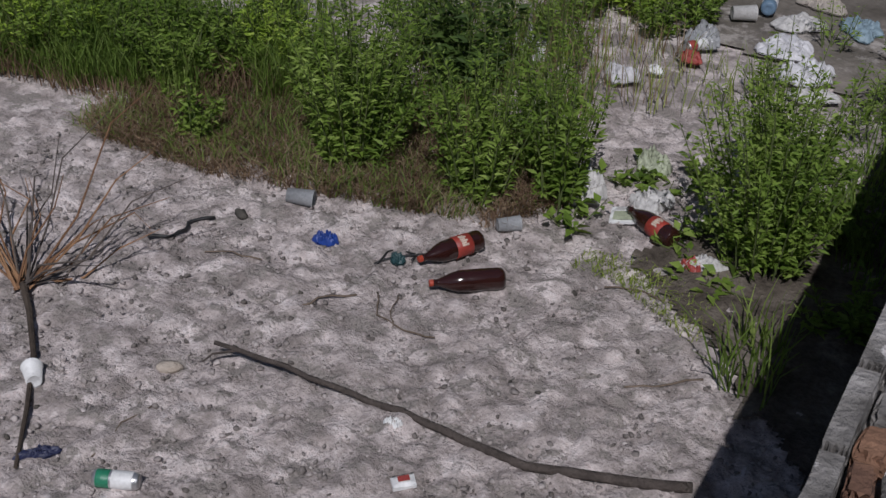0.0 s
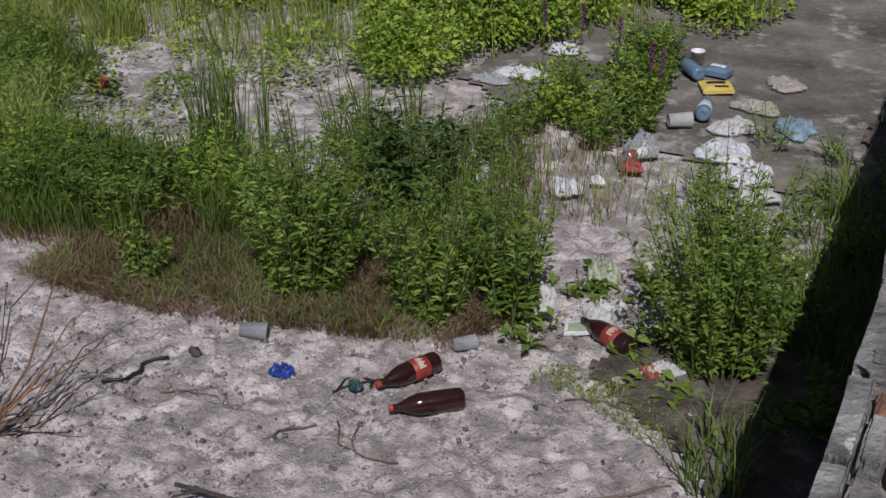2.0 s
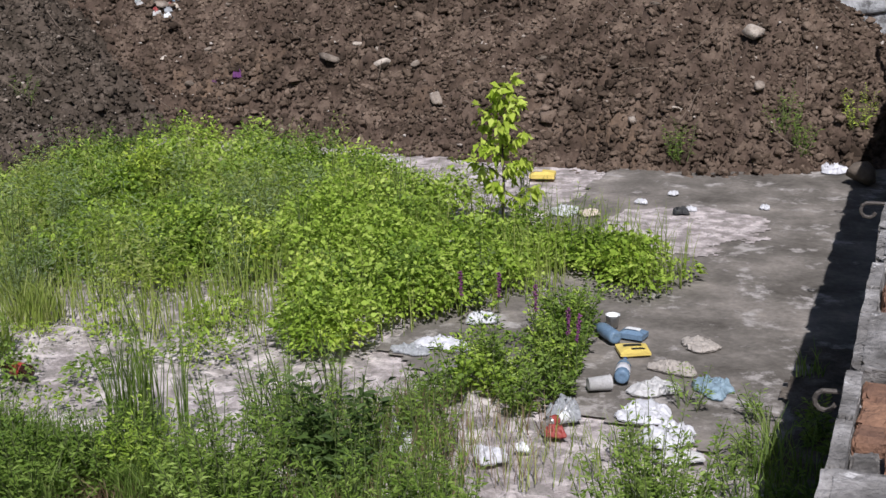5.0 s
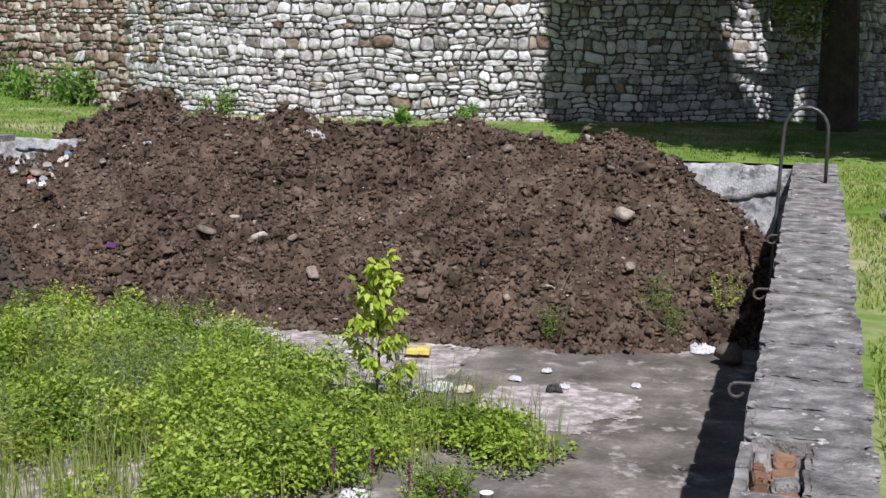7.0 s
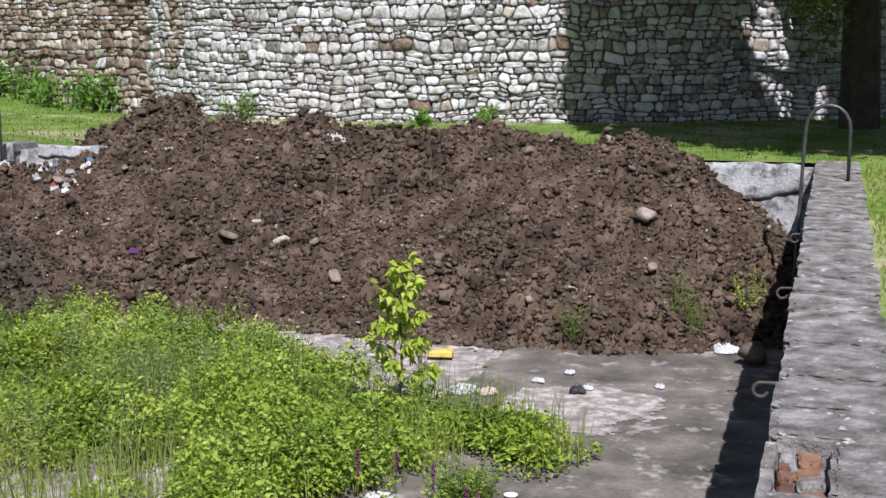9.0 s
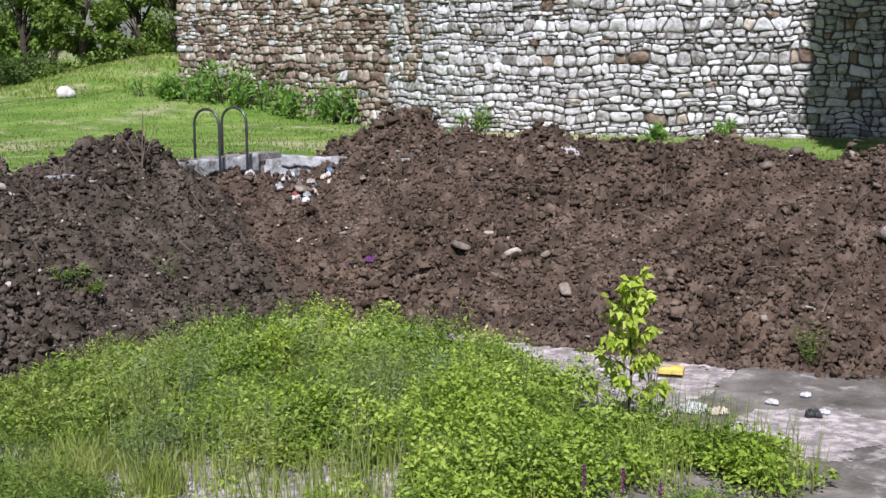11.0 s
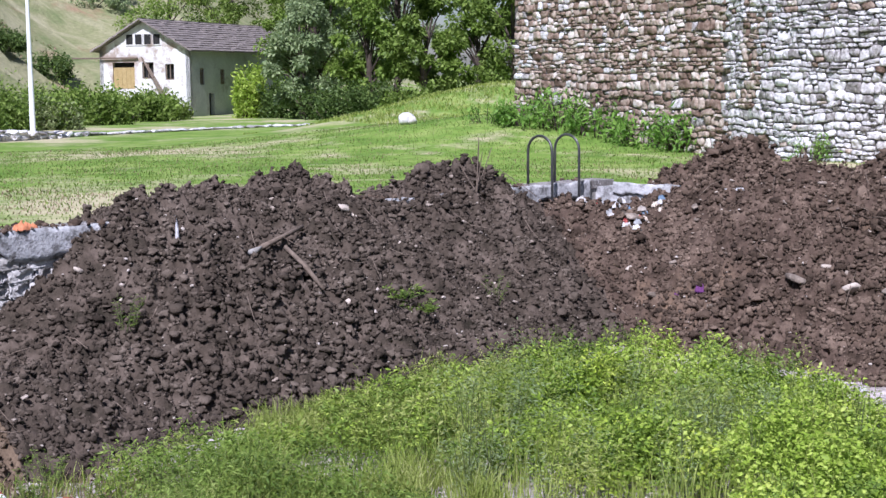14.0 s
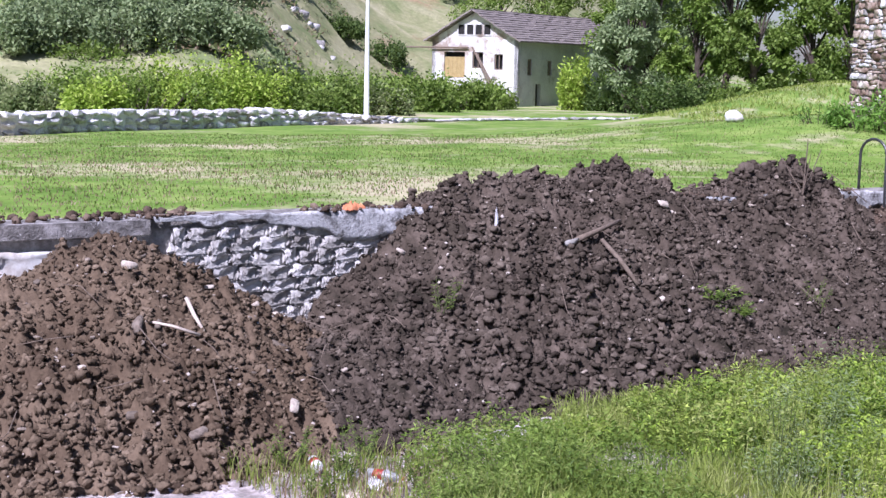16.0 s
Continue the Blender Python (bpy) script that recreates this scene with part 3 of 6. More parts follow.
tagged(sheet("gravel", *lumps(np.stack([px, py, np.full(n_pebbles, FL + 0.004)], 1), 0.003 + 0.013 * rng.random(n_pebbles) ** 4, ICO1, 0.22, 0.75, 2), PEBBLE), "crumbs and grit scattered over the pool floor", "grit", kind="stuff")

# ---- round tower of rubble, with an older straight wall joined to it ----
TX, TY, TR = -7.5, 33.5, 10.0
TOWER_TOP = 5.2
J0 = math.atan2(25.6 - TY, -13.6 - TX)          # where the older wall meets it
tower_l, tower_j = Vector((-21.6, 29.0)), Vector((-13.6, 25.6))


def drum(s, z, out):
    """A place on the round tower, s metres along from the joint."""
    a = J0 + s / TR
    return Vector((TX + (TR + out) * math.cos(a), TY + (TR + out) * math.sin(a), z)), math.degrees(a) + 90


def straight(s, z, out):
    d = (tower_l - tower_j).normalized()
    p = tower_j + d * s
    nrm = Vector((d.y, -d.x)) if Vector((d.y, -d.x)).y < 0 else Vector((-d.y, d.x))
    return Vector((p.x + nrm.x * out, p.y + nrm.y * out, z)), math.degrees(math.atan2(nrm.x, -nrm.y))


bm = bmesh.new()
lathe(bm, [(TR + 0.045, -1.5), (TR + 0.045, TOWER_TOP)], 96, Matrix.Translation((TX, TY, 0)))
tower = tagged(part("stone_tower", bm, MORTAR_GREY), "round fortress tower of pale rubble stones", "tower")
bm = bmesh.new()
e = straight(8.69, 0, 0.045)[0]
nrm = straight(0, 0, 1)[0] - straight(0, 0, 0)[0]
corner = [straight(-0.6, 0, 0.045)[0], Vector((e.x, e.y, 0)), Vector((e.x, e.y, 0)) - nrm * 7.0, Vector((tower_j.x + 0.6, tower_j.y, 0)) - nrm * 7.0]
lo, hi = [bm.verts.new((c.x, c.y, -1.5)) for c in corner], [bm.verts.new((c.x, c.y, TOWER_TOP)) for c in corner]
bm.faces.new(lo)
bm.faces.new(hi[::-1])
for k in range(4):
    bm.faces.new((lo[k], hi[k], hi[(k + 1) % 4], lo[(k + 1) % 4]))
old_wall = tagged(part("rubble_wall", bm, MORTAR_GREY), "old fortress wall of brown rubble stones", "stone wall")


def stone_shape(seed):
    """A broken block: boxy, with a few flat faces cut off and a rough skin."""
    r = np.random.default_rng(seed)
    v = np.sign(ICO2[0]) * np.abs(ICO2[0]) ** 0.4
    for _ in range(7):
        d = r.normal(size=3) * [1, 0.6, 1]
        d /= np.linalg.norm(d)
        v = v - np.outer(np.maximum(v @ d - r.uniform(0.72, 1.05), 0), d)
    v = v * (1 + r.normal(0, 0.035, (len(v), 1)))
    return v / np.abs(v).max(0) * [0.5, 0.5, 0.5]


SHAPES = [stone_shape(k) for k in range(24)]


def stone_meshes(name, mat):
    out = []
    for v in SHAPES:
        me = bpy.data.meshes.new(name)
        me.from_pydata(v.tolist(), [], ICO2[1].tolist())
        me.materials.append(mat)
        out.append(me)
    return out


def stone_cells(s0, s1, z0, z1, tall, wide):
    """Rubble in uneven courses: outlines of stones that share wavy bed joints and slanting upright joints."""
    r = np.random.default_rng(int(1000 * wide + 10 * s1))
    levels = [z0]
    while levels[-1] < z1:
        levels.append(levels[-1] + tall * r.choice((0.62, 0.85, 1.0, 1.25, 1.5)))

    def bed(k, s):
        return levels[k] + 0.4 * tall * float(fbm(s, levels[k] * 0.35, 0.9, 2, seed=3)) + 0.45 * tall * float(fbm(s, levels[k], 2.6, 2, seed=9))

    cells = []
    for k in range(len(levels) - 1):
        h = levels[k + 1] - levels[k]
        s, lean = s0 - r.uniform(0, wide), 0.0
        while s < s1 + wide:
            w = max(0.6 * h, wide * r.choice((0.45, 0.65, 0.85, 1.0, 1.2, 1.6), p=(0.12, 0.2, 0.22, 0.2, 0.16, 0.1)) * r.uniform(0.85, 1.15))
            lean1 = r.normal(0, 0.14) * h
            a, b = s, s + w
            low = [(a - lean, bed(k, a)), ((a + b) / 2, bed(k, (a + b) / 2) + r.normal(0, 0.05) * h), (b - lean1, bed(k, b))]
            top = [(b + lean1, bed(k + 1, b)), ((a + b) / 2 + r.normal(0, 0.1) * w, bed(k + 1, (a + b) / 2) + r.normal(0, 0.08) * h), (a + lean, bed(k + 1, a))]
            if r.random() < 0.22 and h > 0.8 * tall:         # two thin stones in one place
                t = r.uniform(0.35, 0.65)
                left = tuple(np.array(low[0]) * (1 - t) + np.array(top[2]) * t)
                right = tuple(np.array(low[2]) * (1 - t) + np.array(top[0]) * t + [0, r.normal(0, 0.08) * h])
                cells += [np.array(low + [right, left]), np.array([left, right] + top)]
            elif r.random() < 0.12 and w > 1.3 * h:           # two short ones
                t = r.uniform(0.4, 0.6)
                m0, m1 = (a + w * t, bed(k, a + w * t)), (a + w * t + r.normal(0, 0.1) * h, bed(k + 1, a + w * t))
                cells += [np.array([low[0], m0, m1, top[2]]), np.array([m0, low[2], top[0], m1])]
            else:
                cells.append(np.array(low + top))
            s, lean = b, lean1
    return cells


def stone_body(cell, place, r):
    """Corners and triangles of one laid stone: a broken face standing proud of the joint."""
    mid = cell.mean(0)
    p = cell - mid
    reach = np.linalg.norm(p, axis=1).mean()
    p = p * max(0.5, 1 - r.uniform(0.008, 0.024) / reach)
    nxt = np.roll(p, -1, 0)
    corner = r.uniform(0.14, 0.32)
    p = np.stack([p + (nxt - p) * corner, nxt + (p - nxt) * corner], 1).reshape(-1, 2)
    p = p * (1 + r.normal(0, 0.05, (len(p), 1)))
    n = len(p)
    proud, tilt = r.uniform(0.02, 0.075), r.normal(0, 0.16, 2)
    rings = [(1.0, -0.06, 0), (0.98, 0.5 * proud, 0.006), (0.90, proud, 0.011), (0.5, proud + 0.004, 0.013)]
    v = []
    for f, out, rough in rings:
        for x, y in p * f:
            o = out + (r.normal(0, rough) + x * tilt[0] * 0.5 + y * tilt[1] if rough else 0)
            v.append(place(mid[0] + x, mid[1] + y, 0.045 + o)[0][:])
    v.append(place(mid[0], mid[1], 0.045 + proud + 0.01)[0][:])
    k, j = np.arange(n), (np.arange(n) + 1) % n
    f = []
    for a in range(3):
        f += [np.stack([a * n + k, a * n + j, a * n + n + j], 1), np.stack([a * n + k, a * n + n + j, a * n + n + k], 1)]
    f.append(np.stack([3 * n + k, 3 * n + j, np.full(n, 4 * n)], 1))
    return np.array(v), np.concatenate(f)


def rubble(parent, place, s0, s1, z0, z1, mats, near, tall, wide, other, seed):
    """Stones near() the pool are parts of their own, the rest one joined part; other() picks stones of the second colour."""
    r = np.random.default_rng(seed)
    count, rest = 0, ([], [])
    for cell in stone_cells(s0, s1, z0, z1, tall, wide):
        s, z = cell.mean(0)
        if not (s0 <= s <= s1):
            continue
        body = stone_body(cell, place, r)
        odd = int(r.random() < other(s, z))
        if near(s, z) and count < 300:
            sheet("stone", *body, mats[odd][0], parent)
            count += 1
        else:
            rest[odd].append(body)
    for bodies, pair in zip(rest, mats):
        if bodies:
            sheet("stonework", *merge(bodies), pair[1], parent)["kind"] = "stuff"


PALE_PAIR, BROWN_PAIR = (TOWER_WHITE, TOWER_WHITE_FAR), (TOWER_BROWN, TOWER_BROWN_FAR)
rubble(tower, drum, 0.05, 23.0, -0.45, TOWER_TOP, (PALE_PAIR, BROWN_PAIR), lambda s, z: 2.0 < s < 9.5 and z < 2.4, 0.15, 0.235,
       lambda s, z: 0.75 if 0.75 < s < 1.35 and z > 0.9 else 0.05, 3)
rubble(old_wall, straight, -0.05, 8.65, -0.6, TOWER_TOP, (BROWN_PAIR, PALE_PAIR), lambda s, z: z < 2.4, 0.145, 0.27,
       lambda s, z: 0.05 + 0.13 * (s > 6.0) + 0.08 * (z > 2.0), 4)


# ---- trees, bushes ----
def limb_tree(name, label, x, y, z, height, spread, mat, trunk=0.22, seed=1, leaves=7000, leaf=0.22, low=0.35, group="", clumps=26, squash=1.0, gaps=None):
    """A tree: tapered trunk, limbs, and a crown of clumps of leaves with gaps."""
    r = np.random.default_rng(seed)
    ob = thing(name, label, "tree", (x, y, z), 0, group)
    bm = bmesh.new()
    top = Vector((r.normal(0, 0.04) * height, r.normal(0, 0.04) * height, height * 0.8))
    bend = Vector((r.normal(0, 0.03) * height, r.normal(0, 0.03) * height, height * 0.4))
    tube(bm, [(0, 0, -0.3), (0, 0, 0.1), bend * 0.5, bend, (bend + top) / 2, top], [trunk * 1.5, trunk * 1.15, trunk, trunk * 0.8, trunk * 0.5, trunk * 0.15], 9)
    tips = []
    for k in range(clumps):
        h = height * r.uniform(low, 1.0)
        a = r.uniform(0, 2 * np.pi)
        t = (h / height - low) / (1 - low)
        out = spread * (0.45 + 0.75 * np.sin(np.pi * min(0.95, t * 0.8 + 0.2))) * r.uniform(0.35, 1.0)
        tips.append(Vector((math.cos(a) * out, math.sin(a) * out * squash, h)))
    for tip in tips[::2]:
        f = min(0.9, tip.z / height * 0.75)
        start = bend * (f / 0.5) if f < 0.5 else bend.lerp(top, (f - 0.5) / 0.5)
        start = Vector((start.x, start.y, min(start.z, tip.z * 0.85)))
        mid = start.lerp(tip, 0.5) + Vector((0, 0, 0.05 * height))
        tube(bm, [start, mid, tip], [trunk * 0.4, trunk * 0.22, trunk * 0.06], 5)
    part("trunk", bm, BARK, ob)
    c = np.array([t[:] for t in tips])
    size = spread * r.uniform(0.18, 0.40, len(c))
    pick = r.integers(0, len(c), leaves)
    d = r.normal(size=(leaves, 3))
    d /= np.linalg.norm(d, axis=1, keepdims=True)
    p = c[pick] + d * (size[pick] * r.uniform(0.15, 1.0, leaves) ** 0.6)[:, None] * [1, 1, 0.75]
    p[:, 2] = np.maximum(p[:, 2], 0.15)
    if gaps is not None:
        p = p[gaps(p + [x, y, z])]
        d = d[:len(p)]
        leaves = len(p)
    w = d + r.normal(0, 0.6, (leaves, 3)) - [0, 0, 0.3]
    sheet("crown", *leaf_cloud(p, w, leaf, 0.62), mat, ob)
    return ob


def ground_at(x, y):
    return float(far_z(x, y))


def polar(az, r):
    return r * math.sin(radians(az)), r * math.cos(radians(az))


# the big shade tree beside the tower: its crown keeps above the view


def crown_gaps(p):
    """Trims the crowns so that their shadow on the tower gets a straight edge and one sunlit hole."""
    k = (p[:, 1] - 24.6) / 0.78
    x, z = p[:, 0] + 0.33 * k, p[:, 2] + k
    return (x > -4.75 + 0.12 * fbm(z, z * 0, 2.5, 3)) & (np.hypot((x + 0.35) / 1.35, (z - 2.5) / 1.3) > 1 + 0.4 * fbm(p[:, 0], p[:, 2], 1.5, 2))


ob = limb_tree("shade_tree", "tall dark leafy tree with a thick trunk by the tower", 0.35, 23.9, -0.1, 11.5, 4.6, LEAF_DARK, 0.30, 5, 26000, 0.24, 0.42, clumps=44, gaps=crown_gaps)
# added tree, wholly out of view: it only casts the shade on the tower
ob = limb_tree("shade_tree", "unseen tree added so that its crown shades the tower wall", 3.2, 18.8, -0.05, 9.6, 5.6, LEAF_DARK, 0.24, 9, 80000, 0.34, 0.55, clumps=150, squash=0.62, gaps=crown_gaps)
ob = limb_tree("shade_tree", "leafy tree with a slender dark trunk near the tower", 2.1, 24.6, -0.1, 9.5, 3.4, LEAF_DARK, 0.16, 6, 12000, 0.22, 0.42, clumps=26, gaps=crown_gaps)
# low hanging twigs of leaves
drop = np.array([(-0.55, 23.2, 2.05), (-0.25, 23.0, 1.75), (-0.75, 23.4, 2.4), (-1.4, 23.6, 2.6), (0.0, 23.1, 2.4)])
pick = rng.integers(0, len(drop), 900)
pts = drop[pick] + rng.normal(0, [0.16, 0.2, 0.22], (900, 3))
bough = thing("low_bough", "hanging leafy bough of the shade tree", "bough")
bm = bmesh.new()
for d in drop:
    tube(bm, [(0.35, 23.8, 3.9), ((d[0] + 0.35) / 2, 23.5, 3.6), tuple(d)], [0.04, 0.025, 0.006], 5)
part("twig", bm, BARK, bough)
sheet("leaves", *leaf_cloud(pts, rng.normal(0, 1, (900, 3)) - [0, 0, 0.6], 0.11, 0.6), LEAF_MID, bough)

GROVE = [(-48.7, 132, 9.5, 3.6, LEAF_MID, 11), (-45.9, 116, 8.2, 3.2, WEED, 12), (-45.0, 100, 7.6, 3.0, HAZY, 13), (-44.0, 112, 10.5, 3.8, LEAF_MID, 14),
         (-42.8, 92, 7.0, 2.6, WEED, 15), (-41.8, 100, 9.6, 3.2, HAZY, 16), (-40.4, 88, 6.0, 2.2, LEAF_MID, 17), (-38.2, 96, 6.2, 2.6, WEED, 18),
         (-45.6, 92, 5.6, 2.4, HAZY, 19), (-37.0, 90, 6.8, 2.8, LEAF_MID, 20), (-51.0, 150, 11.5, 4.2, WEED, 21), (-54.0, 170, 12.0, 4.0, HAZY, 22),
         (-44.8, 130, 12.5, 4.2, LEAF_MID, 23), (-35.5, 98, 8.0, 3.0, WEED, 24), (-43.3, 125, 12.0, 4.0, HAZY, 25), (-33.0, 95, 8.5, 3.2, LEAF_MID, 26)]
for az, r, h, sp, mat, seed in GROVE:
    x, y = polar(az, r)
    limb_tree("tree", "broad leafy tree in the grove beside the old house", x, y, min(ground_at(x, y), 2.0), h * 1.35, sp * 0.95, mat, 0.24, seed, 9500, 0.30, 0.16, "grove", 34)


def bush(name, label, x, y, z, height, spread, mat, seed, leaves=1800, leaf=0.16, group="", long=1.0, turn=0.0, width=0.5):
    """A low bush: stems from the root and clumps of leaves."""
    r = np.random.default_rng(seed)
    ob = thing(name, label, "bush", (x, y, z), turn, group)
    bm = bmesh.new()
    n = max(5, int(8 * long))
    tips = []
    for k in range(n * 2):
        a, q = r.uniform(0, 2 * np.pi), r.uniform(0.15, 1) ** 0.5
        tip = Vector((math.cos(a) * q * spread * long, math.sin(a) * q * spread, height * (1 - 0.55 * q * q) * r.uniform(0.7, 1.05)))
        tips.append(tip)
        tube(bm, [(tip.x * 0.5, tip.y * 0.3, -0.1), (tip.x * 0.75, tip.y * 0.6, tip.z * 0.5), tip], [0.02 * height, 0.014 * height, 0.004], 4)
    part("stem", bm, BARK, ob)["kind"] = "stuff"
    c = np.array([t[:] for t in tips])
    pick = r.integers(0, len(c), leaves)
    p = c[pick] * np.stack([np.ones(leaves), np.ones(leaves), r.uniform(0.25, 1, leaves)], 1) + r.normal(0, 0.16, (leaves, 3)) * [spread, spread, height]
    p[:, 2] = np.maximum(p[:, 2], 0.02)
    sheet("foliage", *leaf_cloud(p, r.normal(0, 1, (leaves, 3)) + [0, 0, 0.4], leaf, width), mat, ob)
    return ob


# bushes beside the house, on the hillside and along the low wall: bearing, distance, height, spread, stretch, material
BUSHES = [(-66.0, 57, 2.6, 1.9, 1.8, WEED), (-63.4, 60, 2.9, 2.0, 1.8, LEAF_LIGHT), (-61.4, 59, 2.5, 1.8, 1.8, LEAF_LIGHT), (-59.3, 61, 2.4, 1.7, 1.7, LEAF_MID), (-57.4, 66, 2.3, 1.7, 1.6, WEED), (-68.3, 58, 2.0, 1.5, 1.6, WEED),
          (-55.0, 86, 2.4, 2.0, 1.6, WEED), (-52.6, 92, 2.2, 1.8, 1.6, WEED),
          (-47.7, 100, 4.0, 1.3, 1.0, LEAF_LIGHT), (-46.2, 99, 2.8, 1.8, 1.2, LEAF_DARK), (-43.8, 86, 2.6, 2.0, 1.4, LEAF_DARK),
          (-41.0, 80, 2.4, 1.5, 1.0, LEAF_MID), (-62.5, 58, 2.0, 1.5, 1.8, LEAF_LIGHT), (-60.3, 60, 1.9, 1.4, 1.6, LEAF_MID), (-64.6, 60, 1.9, 1.3, 1.5, LEAF_MID),
          (-58.4, 58, 1.5, 1.2, 1.5, LEAF_MID), (-67.4, 54, 1.5, 1.1, 1.2, LEAF_LIGHT), (-69.6, 56, 1.3, 1.0, 1.4, SCRUB), (-56.4, 66, 1.7, 1.3, 1.5, SCRUB),
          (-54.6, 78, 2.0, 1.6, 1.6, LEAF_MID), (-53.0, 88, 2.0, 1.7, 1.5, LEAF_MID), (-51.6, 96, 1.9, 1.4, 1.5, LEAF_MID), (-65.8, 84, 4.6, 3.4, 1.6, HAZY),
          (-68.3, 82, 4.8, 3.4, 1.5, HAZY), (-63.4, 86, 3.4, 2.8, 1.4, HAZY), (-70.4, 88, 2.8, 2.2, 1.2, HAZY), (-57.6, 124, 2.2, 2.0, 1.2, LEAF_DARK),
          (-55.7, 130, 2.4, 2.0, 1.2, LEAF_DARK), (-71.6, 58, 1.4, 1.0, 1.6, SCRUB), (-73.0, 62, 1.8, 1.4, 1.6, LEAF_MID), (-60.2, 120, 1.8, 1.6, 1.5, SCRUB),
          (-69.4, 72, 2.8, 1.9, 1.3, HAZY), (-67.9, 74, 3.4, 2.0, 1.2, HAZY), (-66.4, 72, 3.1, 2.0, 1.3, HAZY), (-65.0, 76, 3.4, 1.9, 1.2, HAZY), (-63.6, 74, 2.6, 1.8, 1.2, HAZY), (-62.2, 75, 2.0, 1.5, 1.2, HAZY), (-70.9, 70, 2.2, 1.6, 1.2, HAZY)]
for k, (az, r, h, sp, lg, mat) in enumerate(BUSHES):
    x, y = polar(az, r)
    bush("bush", "dense green bush on rough ground", x, y, ground_at(x, y) - 0.05, h, sp, mat, 40 + k, 5200, 0.18 if r < 70 else 0.27, "bushes behind the pool", lg, -az, 0.55)
for k in range(30):
    az, r = random.uniform(-74, -55), random.uniform(68, 135)
    x, y = polar(az, r)
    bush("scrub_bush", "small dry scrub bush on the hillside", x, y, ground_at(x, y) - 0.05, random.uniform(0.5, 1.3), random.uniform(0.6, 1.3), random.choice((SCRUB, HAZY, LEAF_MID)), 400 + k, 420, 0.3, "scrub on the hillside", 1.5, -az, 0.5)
# ferny weeds at the foot of the old wall and the tower
for k, (az, r, h, sp, lg) in enumerate([(-36.2, 33.5, 0.75, 0.7, 1.3), (-34.9, 33.0, 1.0, 0.8, 1.3), (-33.4, 32.2, 0.8, 0.7, 1.3), (-31.4, 31.0, 0.85, 0.7, 1.2), (-29.9, 30.2, 1.0, 0.75, 1.2),
                                        (-24.6, 26.0, 0.55, 0.36, 1.0), (-17.0, 23.7, 0.25, 0.16, 1.0), (-14.2, 23.9, 0.32, 0.18, 1.0), (-38.0, 34.0, 0.5, 0.5, 1.2)]):
    x, y = polar(az, r)
    bush("fern_bush", "bright ferny weeds at the foot of the stone wall", x, y, ground_at(x, y), h, sp, FERN, 80 + k, 620 if h > 0.6 else 260, 0.22 if h > 0.6 else 0.13, "weeds along the wall", lg, 0, 0.24)


